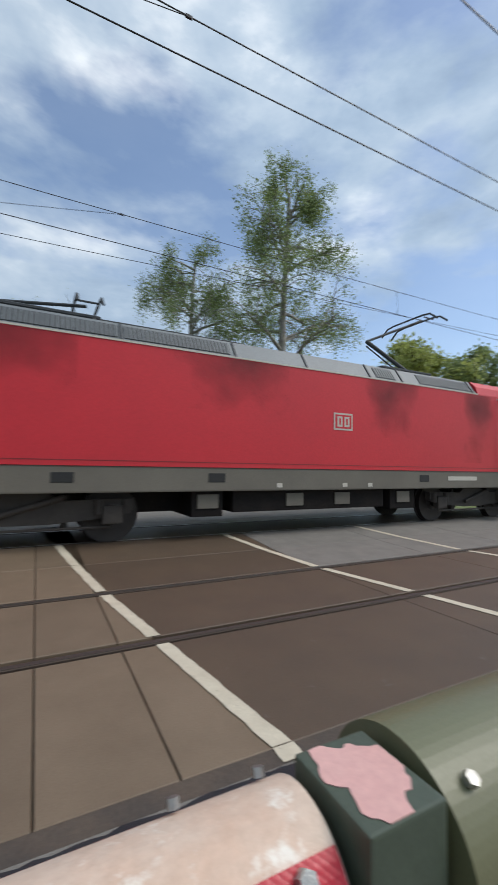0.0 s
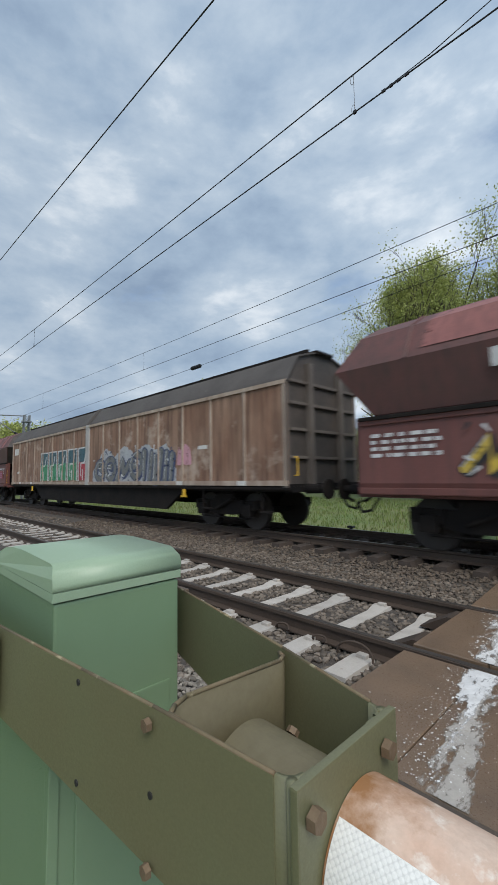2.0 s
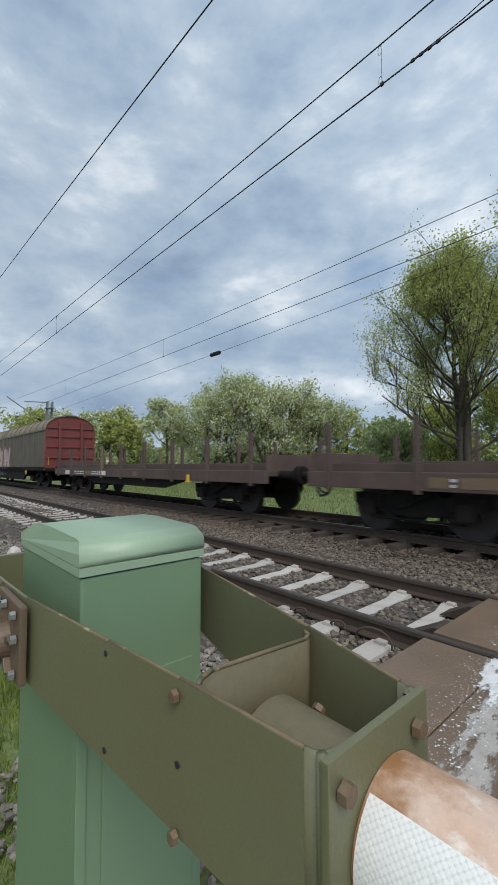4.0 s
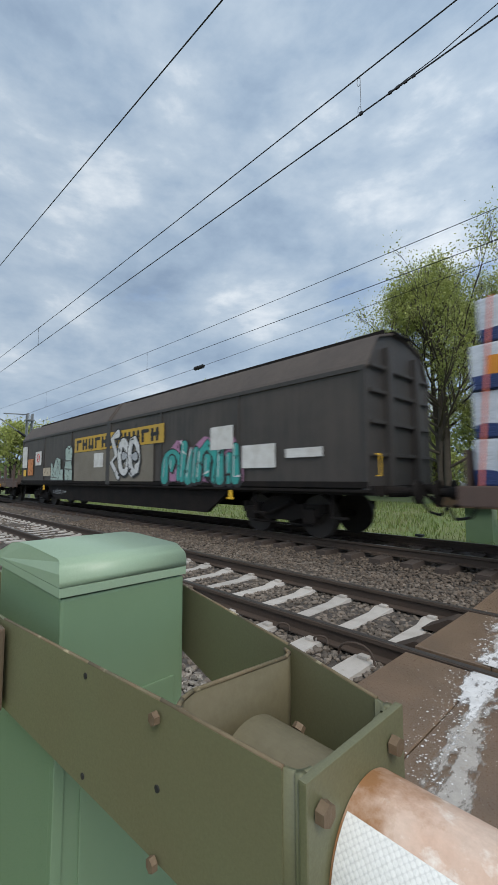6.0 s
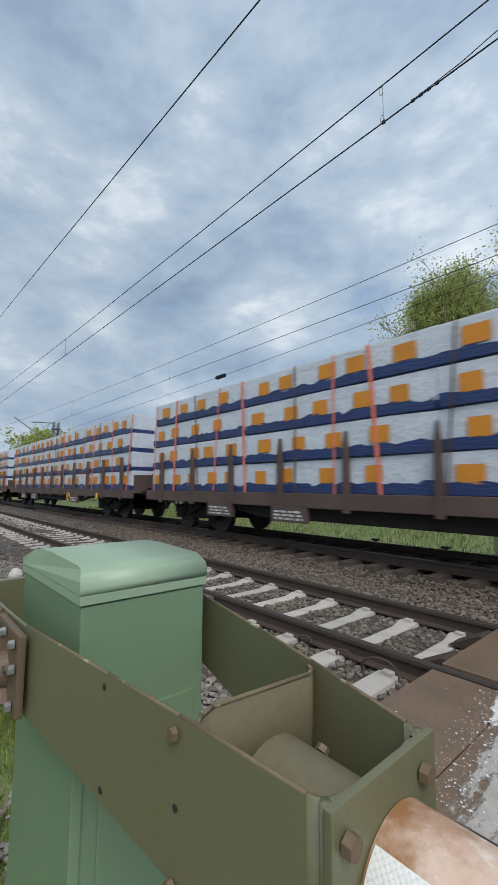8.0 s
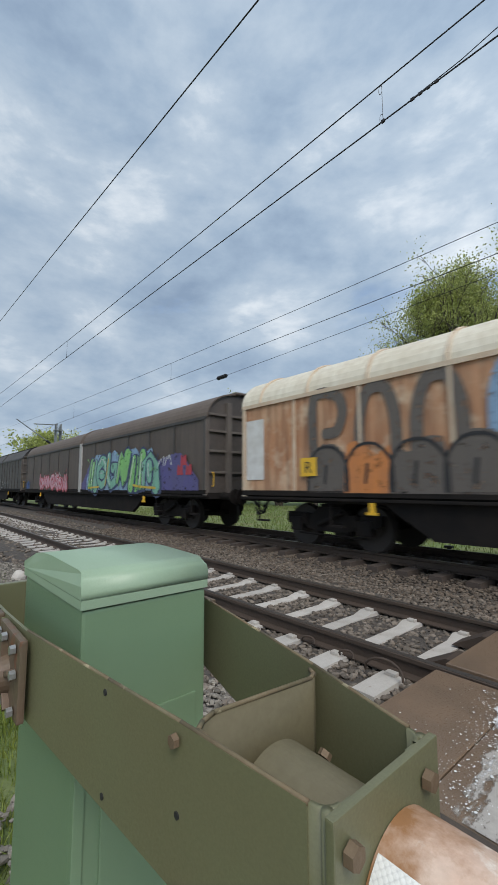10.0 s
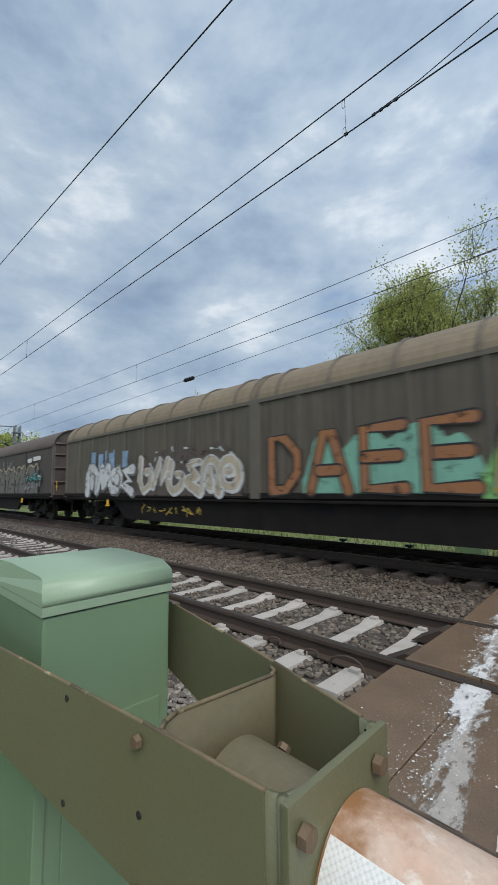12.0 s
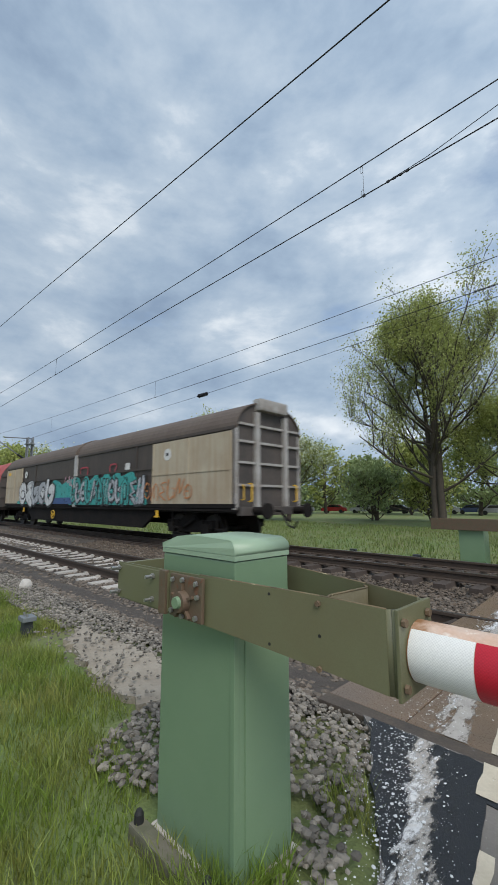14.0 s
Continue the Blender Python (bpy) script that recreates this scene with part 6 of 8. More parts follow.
blob(w, "graffiti_ground", 16.8, 17.5, 1.7, 2.3, S_pink, 0.008, 5, 3, "pink sprayed spot")
plate(w, "board", 0.5, 1.2, 2.75, 3.1, M_whiteplate, 0.006, "worn white data board")
plate(w, "board", 1.1, 1.5, 1.7, 1.82, M_whiteplate, 0.006)
plate(w, "board", 17.8, 18.2, 2.1, 2.2, M_whiteplate, 0.006)
for x in (1.6, 3.5, 16.8, 19.4):
    part("white_mark", newbox(x, x + 0.3, -1.446, -1.441, 1.125, 1.235), M_whiteplate, w)

w, L = covered_wagon(61.45, 82.90, "soiled olive-brown covered wagon with rounded khaki roof and graffiti", W_olive, W_oliverib, W_roof_olive, paint("dull end red", (0.16, 0.035, 0.03)), 9, True, 16)
for k, x in enumerate((2.6, 3.2, 3.7, 4.0, 4.35, 4.95)):
    part("lettering", newbox(x, x + (0.12 if k in (2, 4) else 0.34), -1.41, -1.404, 2.2, 2.85 - 0.1 * (k % 2)), S_paleblue, w, "faded blue bar")
for a, b, top in ((1.1, 2.35, 2.15), (2.75, 4.7, 2.35)):
    blob(w, "graffiti_ground", a, b, 1.18, top, S_navyblue, 0.041, 1, 3, "blue sprayed field")
    edge = [(a, 1.5), (a + 0.1, top - 0.42), (a + 0.3, top - 0.18), ((a + b) / 2, top - 0.10), (b - 0.3, top - 0.18), (b - 0.1, top - 0.42), (b, 1.5)]
    strokes(w, "graffiti_outline", [[tuple(p0 + (p1 - p0) * f for p0, p1 in zip(q, r)) for f in (0.1, 0.75)] for q, r in zip(edge, edge[1:])], 0.06, 0.046, S_white, "white sprayed dashes")
plate(w, "graffiti_ground", 0.9, 5.2, 1.0, 1.42, S_navyblue, 0.0455, "blue sprayed band")
plate(w, "board", 1.5, 1.85, 1.50, 1.72, M_whiteplate, 0.050, "small white plate")
graffiti(w, 5.0, 12.6, 1.22, 2.55, 7, S_cream, S_lilac, 31, 0.36, S_pink)
scrawl(w, 8.0, 12.0, 0.6, 0.9, 12, S_silver, 5, 0.03, -0.04)


def tarp_wagon(u0, u1, label):
    L = u1 - u0
    e = vehicle("tarpaulin_wagon", u0, label, "freight wagon", "tarpaulin wagons")
    part("solebar", newbox(0, L, -1.36, 1.36, 0.80, 1.02, 0.02), M_under, e)
    bm = bmesh.new()
    prism(bm, [(4.2, 0.80), (5.6, 0.60), (L - 5.6, 0.60), (L - 4.2, 0.80)], "y", -1.34, -1.24)
    prism(bm, [(4.2, 0.80), (5.6, 0.60), (L - 5.6, 0.60), (L - 4.2, 0.80)], "y", 1.24, 1.34)
    part("truss_beam", bm, M_under, e)
    part("load_floor", newbox(0.2, L - 0.2, -1.3, 1.3, 1.02, 1.10), M_under, e)
    bogie(e, 2.5)
    bogie(e, L - 2.5)
    buffers(e, L)
    yellow_lever(e, 3.6)
    prof = [(1.40, 0.98), (1.42, 1.8), (1.41, 2.75), (1.36, 3.10), (1.12, 3.55), (0.82, 3.92), (0.45, 4.10), (0.0, 4.15)]
    ring = prof + [(-y, z) for y, z in prof[-2::-1]]
    rings = []
    n = 72
    for k in range(n + 1):
        x = 0.16 + (L - 0.32) * k / n
        sag = 0.020 * math.sin(k * 2 * math.pi / 9) - 0.012
        f = 0.93 if k in (0, n) else 1.0
        rings.append([(x, y * (1 + sag * (0.4 if z < 3 else 1.0)) * f, z * (1 + (0.3 * sag if z > 3 else 0)) if z > 1.2 else z) for y, z in ring])
    solid(e, "tarpaulin", rings, W_tarp, "sagging red tarpaulin cover", True)
    for x, d in ((0.10, -1), (L - 0.10, 1)):
        outl = [(y * 0.985, z) for y, z in ring]
        wl2 = part("end_wall", prism(bmesh.new(), outl, "x", min(x, x + d * 0.08), max(x, x + d * 0.08)), W_end_dark, e, "dark steel end wall")
        for y in (-0.9, -0.35, 0.35, 0.9):
            part("end_post", newbox(min(x + d * 0.06, x + d * 0.16), max(x + d * 0.06, x + d * 0.16), y - 0.06, y + 0.06, 1.0, 3.5), W_end_dark, wl2)
        for z in (1.6, 2.3, 3.0):
            part("end_rail", newbox(min(x + d * 0.06, x + d * 0.13), max(x + d * 0.06, x + d * 0.13), -1.3, 1.3, z, z + 0.08), W_end_dark, wl2)
    return e, L




def flat_wagon(u0, u1, label, seed):
    L = u1 - u0
    e = vehicle("stake_wagon", u0, label, "freight wagon", "empty stake wagons")
    part("floor", newbox(0, L, -1.35, 1.35, 1.02, 1.12), M_wood, e)
    for s in (-1, 1):
        part("solebar", newbox(0, L, min(s * 1.30, s * 1.40), max(s * 1.30, s * 1.40), 0.84, 1.16, 0.02), W_flatside, e)
    prism_b = prism(bmesh.new(), [(3.6, 0.84), (5.0, 0.55), (L - 5.0, 0.55), (L - 3.6, 0.84)], "y", -1.28, -1.18)
    part("truss_beam", prism_b, M_under, e)
    bogie(e, 2.2)
    bogie(e, L - 2.2)
    buffers(e, L)
    yellow_lever(e, L - 3.3)
    rng = random.Random(seed)
    n = 9
    for k in range(n):
        x = 0.55 + (L - 1.1) * k / (n - 1)
        for s in (-1, 1):
            part("stake", newbox(x - 0.05, x + 0.05, s * 1.38 - 0.05, s * 1.38 + 0.05, 0.78, 2.12 if s < 0 else 2.05, 0.01), M_rustbolt if k == 3 else W_flatside, e)
    for k in range(6):
        y = -1.05 + 0.4 * k
        part("bearer", newbox(0.3, L - 0.3, y, y + 0.12, 1.12, 1.32 + 0.03 * (k % 2), 0.01), W_flatside, e)
    for x, d in ((0.05, 1), (L - 0.12, 1)):
        part("end_board", newbox(x, x + 0.07, -1.3, 1.3, 1.12, 1.55, 0.01), W_flatside, e)
    for k in range(5):
        x = 1.5 + rng.random() * (L - 4)
        plate(e, "board", x, x + rng.uniform(0.3, 0.9), 0.90, 1.08, M_whiteplate if k % 2 else M_rustbolt, 0.006, "", -1.40)
    script_bars(e, 3.0, 6.0, 0.90, 1.08, 2, S_white, 0.006, seed)
    return e


flat_wagon(84.70, 100.80, "empty brown stake wagon with steel stakes along its sides", 3)
flat_wagon(102.10, 118.30, "empty brown stake wagon with steel stakes along its sides", 1)
flat_wagon(119.60, 135.82, "empty brown stake wagon with steel stakes along its sides", 2)

w, L = covered_wagon(136.88, 158.47, "dull black covered wagon with yellow band and graffiti", W_black, W_blackrib, W_roof_soot, W_blackrib, 3, post=W_blackrib, eave=3.42, ridge=4.30)
plate(w, "board", 0.25, 1.05, 1.9, 3.05, M_whiteplate, 0.040, "tall white data board")
plate(w, "sign", 0.5, 0.95, 1.45, 1.80, M_yellow, 0.046, "yellow sign")
plate(w, "old_paint", 1.25, 2.1, 1.5, 2.35, S_orange, 0.040, "old orange paint patch")
plate(w, "sign", 2.45, 3.35, 2.0, 2.70, M_whiteplate, 0.040, "white sign with a red ring")
bm = bmesh.new()
rod(bm, [(2.9 + 0.2 * math.cos(a), -1.447, 2.36 + 0.2 * math.sin(a)) for a in [k * math.pi / 10 for k in range(21)]], 0.02)
rod(bm, [(2.76, -1.447, 2.22), (3.04, -1.447, 2.50)], 0.016)
part("red_ring", bm, M_logo_red, w)
plate(w, "old_paint", 3.7, 4.8, 1.45, 1.85, S_cream, 0.040)
S_palemint = spray("pale mint", (0.40, 0.52, 0.47))
for outl, col, up in (([(4.75, 1.24), (4.75, 2.05), (5.0, 2.05), (5.05, 1.75), (5.3, 2.1), (5.45, 2.3), (5.75, 1.95), (6.0, 2.2), (6.05, 1.75), (6.35, 1.75), (6.35, 1.24)], S_palemint, 0.042), ([(6.55, 1.24), (6.5, 1.75), (6.6, 2.1), (6.55, 2.6), (6.75, 2.75), (7.0, 2.6), (7.25, 2.75), (7.4, 2.5), (7.3, 2.0), (7.42, 1.7), (7.42, 1.24)], S_palemint, 0.042)):
    bm = bmesh.new()
    bmesh.ops.triangulate(bm, faces=[bm.faces.new([bm.verts.new((x, -1.40 - up, z)) for x, z in outl])])
    bmesh.ops.recalc_face_normals(bm, faces=bm.faces)
    part("graffiti_ground", bm, col, w, "pale mint sprayed block")
    strokes(w, "graffiti_outline", [outl + outl[:1]], 0.06, 0.046, S_black, "black sprayed outline", corners=True)
strokes(w, "graffiti_outline", [[(6.5, 2.1), (7.35, 2.1)], [(6.6, 1.75), (7.4, 1.72)], [(5.05, 1.75), (5.4, 1.5), (5.7, 1.9), (6.05, 1.5)], [(4.8, 1.4), (5.6, 1.36)]], 0.05, 0.052, S_grey, "grey sprayed line", corners=True)
scrawl(w, 4.9, 6.6, 0.62, 0.86, 8, S_silver, 44, 0.03, -0.055)
plate(w, "band", 7.6, 14.6, 2.42, 3.02, mat("faded yellow band", (0.55, 0.34, 0.03), (0.42, 0.28, 0.06), 0.6, 0, 1.2, 30, 0.05, 0.8, spots=(0.12, 0.10, 0.07), spot_size=2.0, spot_cut=0.63), 0.0365, "faded yellow band with dark bars")
for k in range(11):
    x = 7.85 + 0.60 * k
    bm = newbox(x, x + 0.15, -1.4465, -1.4445, 2.50, 2.92)
    if k % 3:
        box(bm, x + 0.29, x + 0.44, -1.4465, -1.4445, 2.50, 2.92)
    z = (2.80, 2.66, 2.52)[k % 3]
    box(bm, x - 0.03, x + 0.47, -1.4475, -1.4455, z, z + 0.12)
    part("lettering", bm, S_black, w, "dark bars")
plate(w, "old_paint", 7.6, 14.0, 1.22, 2.40, mat("bare grey panel", (0.20, 0.18, 0.145), (0.15, 0.13, 0.10), 0.7, 0, 1.2, 30, 0.05, 0.8, spots=(0.08, 0.07, 0.06), spot_size=2.0, spot_cut=0.63), 0.0365, "bare grey panel")
graffiti(w, 11.0, 13.2, 1.26, 3.15, 3, S_silver, S_black, 42, 0.46, None, 0.052, 0.09, S_white)
plate(w, "board", 9.6, 10.4, 1.75, 2.30, M_whiteplate, 0.046, "white board")
graffiti(w, 14.6, 18.0, 1.25, 2.35, 4, S_teal, S_black, 43, 0.42, S_lilac, 0.040)
plate(w, "sign", 16.9, 17.8, 2.05, 2.65, M_whiteplate, 0.062, "white sign")
plate(w, "board", 18.1, 19.2, 1.55, 2.10, M_whiteplate, 0.040, "white board")
plate(w, "board", 19.5, 20.5, 1.75, 1.95, M_whiteplate, 0.040)

# ---------------------------------------------------------------- timber wagons and their packs
M_wrap = mat("white plastic wrap", (0.58, 0.62, 0.68), (0.46, 0.51, 0.58), 0.30, 0, 3.0, 7, 0.9, 0.7, dist=0.03)
M_wrapblue = mat("blue plastic wrap", (0.022, 0.045, 0.155), (0.016, 0.03, 0.10), 0.35, 0, 3, 10, 0.6, 0.8, spots=(0.45, 0.48, 0.55), spot_size=4, spot_cut=0.68, stretch=(0.5, 1, 3), dist=0.03)
M_print = mat("orange print", (0.62, 0.235, 0.012), (0.50, 0.20, 0.02), 0.5, 0, 2.5, 25, 0.05, 0.9, spots=(0.60, 0.42, 0.25), spot_size=7, spot_cut=0.66)


def timber_pack(L0, H, seed):
    rng = random.Random(seed)
    p = thing("timber_pack", "timber pack in white plastic with blue foot and orange prints", "timber pack", "packs of wrapped timber")
    bm = newbox(0, L0, -1.29, 1.29, 0.15, H, 0.03)
    bmesh.ops.subdivide_edges(bm, edges=[q for q in bm.edges if q.calc_length() > 1.0], cuts=5)
    for v in bm.verts:
        v.co += Vector((0, noise.noise(v.co * 1.7 + Vector((seed, 0, 0))) * 0.022, noise.noise(v.co * 1.3 + Vector((0, seed, 0))) * 0.022 if v.co.z > H * 0.5 else 0))
    part("wrap", bm, M_wrap, p, "white plastic wrap")
    bm = newbox(0.02, L0 - 0.02, -1.275, 1.275, 0.0, 0.17, 0.015)
    # the blue sheet laps up over the white wrap in a ragged wave
    for s in (-1, 1):
        low = [bm.verts.new((0.03 + (L0 - 0.06) * k / 40, s * 1.318, 0.02)) for k in range(41)]
        top = [bm.verts.new((v.co.x + rng.uniform(-0.02, 0.02), s * (1.320 + rng.uniform(0, 0.012)), 0.225 + 0.075 * noise.noise((v.co.x * 2.4, seed, s)) + rng.uniform(-0.03, 0.03))) for v in low]
        for k in range(40):
            bm.faces.new((low[k], low[k + 1], top[k + 1], top[k]))
    part("foot_wrap", bm, M_wrapblue, p, "wrinkled blue plastic foot")
    x = rng.uniform(0.2, 0.5)
    while x < L0 - 0.45:
        z0 = rng.uniform(0.20, 0.26)
        part("print", newbox(x, x + rng.uniform(0.36, 0.46), -1.326, -1.318, z0, z0 + 0.32), M_print, p)
        x += rng.uniform(0.70, 1.25)
    return p


PACKS = [timber_pack(5.0, 0.735, k) for k in range(4)]
PACK_USED = [False] * 4


def timber_wagon(u0, u1, label, seed):
    L = u1 - u0
    e = vehicle("timber_wagon", u0, label, "freight wagon", "loaded timber wagons")
    part("floor", newbox(-0.1, L + 0.1, -1.35, 1.35, 1.06, 1.16), W_flatside, e)
    for s in (-1, 1):
        part("solebar", newbox(-0.1, L + 0.1, min(s * 1.30, s * 1.40), max(s * 1.30, s * 1.40), 0.86, 1.18, 0.02), W_flatside, e)
        prism_c = prism(bmesh.new(), [(4.0, 0.86), (5.6, 0.58), (L - 5.6, 0.58), (L - 4.0, 0.86)], "y", min(s * 1.18, s * 1.28), max(s * 1.18, s * 1.28))
        part("truss_beam", prism_c, M_under, e)
    bogie(e, 2.6)
    bogie(e, L - 2.6)
    buffers(e, L)
    yellow_lever(e, L - 3.2)
    hand_wheel(e, L * 0.66)
    rng = random.Random(seed)
    n = 11
    for k in range(n):
        x = 0.9 + (L - 1.8) * k / (n - 1)
        for s in (-1, 1):
            bm = prism(bmesh.new(), [(x - 0.07, 0.80), (x + 0.07, 0.80), (x + 0.05, 2.05), (x, 2.45), (x - 0.05, 2.05)], "y", s * 1.37 - 0.06, s * 1.37 + 0.06)
            part("stake", bm, W_flatside, e)
    for k in range(17):
        x = 0.5 + (L - 1.0) * (k + rng.uniform(-0.3, 0.3)) / 16
        lean = rng.uniform(-0.10, 0.12)
        wide = 0.034 if k % 3 == 1 else 0.018
        bm = bmesh.new()
        box(bm, x - wide, x + wide, -1.345, -1.336, 1.1, 4.12)
        for v in bm.verts:
            v.co.x += lean * (v.co.z - 1.1)
        part("strap", bm, M_orangestrap if k % 3 == 1 else W_flatside if k % 3 == 2 else M_orangestrap, e, "tight orange strap")
    for x in (3.6, 6.2, L - 6.8):
        part("equipment_board", newbox(x, x + 1.1, -1.41, -1.30, 0.52, 0.86, 0.01), W_flatside, e, "brown board with pale lettering")
        script_bars(e, x + 0.1, x + 1.0, 0.56, 0.80, 3, S_white, 0.012, seed)
    part("end_board", newbox(L - 0.05, L + 0.02, -1.25, 1.25, 1.16, 1.75, 0.01), W_flatside, e)
    part("end_board", newbox(-0.02, 0.05, -1.25, 1.25, 1.16, 1.75, 0.01), W_flatside, e)
    span = L - 0.3
    for layer in range(4):
        inset = 0.25 if layer == 3 else 0.0
        for j in range(4):
            k = (layer + j * 2 + seed) % 4
            dx = 0.15 + inset * (1 - 2 * j / 3) * 0.5 + j * (span / 4)
            off = (dx, rng.uniform(-0.015, 0.015), 1.17 + layer * 0.742)
            m = pose(u0 + off[0], FAR_Y + off[1], FAR_Z + off[2])
            if PACK_USED[k]:
                p = copy_thing(PACKS[k], m)
            else:
                PACK_USED[k] = True
                p = PACKS[k]
                p.matrix_basis = m
            LOADS.append((p, u0 + off[0], off[1], off[2]))


LOADS = []
timber_wagon(160.00, 180.34, "brown stake wagon loaded with wrapped timber packs", 1)
timber_wagon(182.03, 202.35, "brown stake wagon loaded with wrapped timber packs", 2)
timber_wagon(203.75, 224.10, "brown stake wagon loaded with wrapped timber packs", 3)

w, L = covered_wagon(225.50, 239.60, "short dull black covered wagon with ribbed walls", W_black, W_blackrib, W_black, W_end_dark, 7)
graffiti(w, 3.0, 10.0, 1.25, 1.9, 7, S_grey, S_black, 51, 0.25)

W_dark3 = mat("soiled dark brown wall", (0.085, 0.066, 0.056), (0.11, 0.085, 0.070), 0.65, 0, 0.9, 40, 0.1, 0.9, streak=(0.05, 0.042, 0.038), streak_amount=0.6)
w, L = covered_wagon(240.97, 262.31, "soiled dark brown covered wagon with mint green graffiti", W_dark3, W_blackrib, W_roof_brown, W_end_dark, 6, True, 0, post=W_grey_post)
blob(w, "graffiti_ground", 0.3, 1.2, 1.25, 1.8, S_blue, 0.042, 2, 3)
graffiti(w, 3.6, 8.8, 1.25, 2.15, 7, S_pink, S_red, 61, 0.40, S_brown, 0.044)
blob(w, "graffiti_ground", 11.0, 20.9, 1.22, 2.45, S_purple, 0.040, 3, 8, "dark purple sprayed field")
graffiti(w, 11.8, 18.4, 1.26, 2.72, 6, S_mint, S_navy, 62, 0.46, S_paleblue, 0.043, 0.14, S_lime)
strokes(w, "graffiti_outline", [[(12.0, 1.3), (13.2, 1.34)], [(13.9, 1.4), (14.2, 2.5)], [(16.6, 1.4), (17.2, 1.34), (18.3, 1.3)]], 0.08, 0.068, S_yellow, "yellow sprayed edge")
scrawl(w, 18.4, 19.4, 2.0, 2.4, 6, S_white, 6, 0.03, 0.05)
for x, z in ((19.9, 2.0), (20.2, 1.7), (19.7, 1.7)):
    blob(w, "graffiti_spot", x, x + 0.35, z, z + 0.35, S_red, 0.048, 1, 3)

w, L = covered_wagon(263.78, 285.40, "rusty orange covered wagon with cream roof and graffiti", W_orange, W_ribwhite, W_roof_white, W_end_dark, 6, True, 14, post=W_ribwhite)
S_slate = spray("slate", (0.120, 0.100, 0.085))
for base in (2.3, 11.4):
    lettered(w, "Pnn", base, base + 3.5, 1.75, 3.25, S_slate, S_slate, 0.24, 0.026, 0.0, corners=False)
    lettered(w, "nOS", base + 3.6, base + 7.0, 1.95, 3.30, S_paleblue, S_paleblue, 0.22, 0.036, 0.0, corners=False)
for k in range(7):
    x = 2.3 + 0.98 * k
    blob(w, "graffiti_ground", x, x + 1.12, 1.20, 2.25, S_slate if k % 3 != 1 else S_orange, 0.040 + 0.0015 * (k % 3), k, 2, "rounded sprayed hump")
    strokes(w, "graffiti_outline", [[(x + 0.05, 1.25), (x + 0.08, 1.8), (x + 0.35, 2.12), (x + 0.75, 2.12), (x + 1.05, 1.8), (x + 1.08, 1.25)], [(x + 0.5, 1.4), (x + 0.55, 1.75)]], 0.06, 0.048, S_black, "dark sprayed outline")
graffiti(w, 11.2, 14.0, 1.3, 2.2, 4, S_cream, S_brown, 74, 0.30, None, 0.040)
graffiti(w, 14.0, 18.0, 1.22, 2.5, 5, S_lilac, S_black, 75, 0.50, None, 0.040)
plate(w, "sign", 2.15, 2.6, 1.55, 1.95, M_yellow, 0.068, "yellow sign")
tx = bpy.data.curves.new("sign_letter", "FONT")
tx.body, tx.size, tx.extrude = "R", 0.36, 0.001
tx.materials.append(S_black)
ot = new("sign_letter", tx)
ot.parent, ot.matrix_basis = w, pose(2.26, -1.474, 1.62, 90, 0, 0)
plate(w, "board", 0.25, 0.9, 1.5, 3.0, M_whiteplate, 0.010, "worn data board")
plate(w, "board", 19.3, 20.6, 1.55, 1.85, M_whiteplate, 0.010)

w, L = covered_wagon(286.75, 308.48, "dark brown covered wagon with silver graffiti on its walls", W_darkbrown, W_darkbrown, W_roof_brown, W_end_dark, 3, True, 0, post=W_darkbrown)
rail_logo(w, 1.45, 2.65, 0.75, M_whiteplate, M_logo_red, M_whiteplate, -1.44)
script_bars(w, 0.3, 1.0, 2.6, 3.1, 3, S_white, 0.01, 3)
script_bars(w, 1.3, 2.6, 2.1, 2.4, 3, S_white, 0.01, 4)
script_bars(w, 0.35, 0.95, 1.7, 2.3, 4, S_silver, 0.01, 5)
scrawl(w, 1.5, 2.6, 1.6, 1.9, 4, S_teal, 6, 0.03, 0.012)
graffiti(w, 2.6, 6.2, 1.25, 2.25, 6, S_brown, S_tan2, 81, 0.3, None, 0.042)
S_tan = mat("faded tan spray", (0.30, 0.195, 0.115), (0.20, 0.13, 0.08), 0.7, 0, 1.4, 25, 0.02, 0.9, streak=(0.10, 0.07, 0.05), streak_amount=0.8, holes=(3.0, 0.54))
S_stone = spray("stone grey", (0.150, 0.142, 0.118))
graffiti(w, 6.0, 10.6, 1.22, 2.35, 6, S_brown, S_white, 82, 0.30, S_tan, 0.042, 0.06)
scrawl(w, 8.0, 10.6, 1.3, 2.2, 9, S_white, 83, 0.05, 0.068)
for k in range(5):
    x = 11.4 + 1.75 * k
    blob(w, "graffiti_ground", x, x + 1.66, 1.24, 2.72, S_stone, 0.042 + 0.001 * (k % 2), k + 2, 3, "stone grey sprayed block")
    top = [(x - 0.02, 2.0), (x + 0.08, 2.42), (x + 0.45, 2.62), (x + 0.95, 2.5), (x + 1.3, 2.66), (x + 1.62, 2.35)]
    strokes(w, "graffiti_outline", [top], 0.07, 0.049, S_cream, "pale sprayed edge")
    strokes(w, "graffiti_outline", [[(x + 0.5, 1.3), (x + 0.55, 1.9), (x + 0.8, 2.1)], [(x + 1.0, 1.7), (x + 1.3, 1.75)], [(x + 1.64, 1.3), (x + 1.6, 2.3)]], 0.08, 0.052, S_black, "dark sprayed line", corners=True)
scrawl(w, 5.6, 12.2, 2.55, 3.1, 14, S_silver, 85, 0.04, 0.042)
scrawl(w, 14.0, 16.0, 2.4, 3.0, 6, S_silver, 86, 0.04, 0.042)
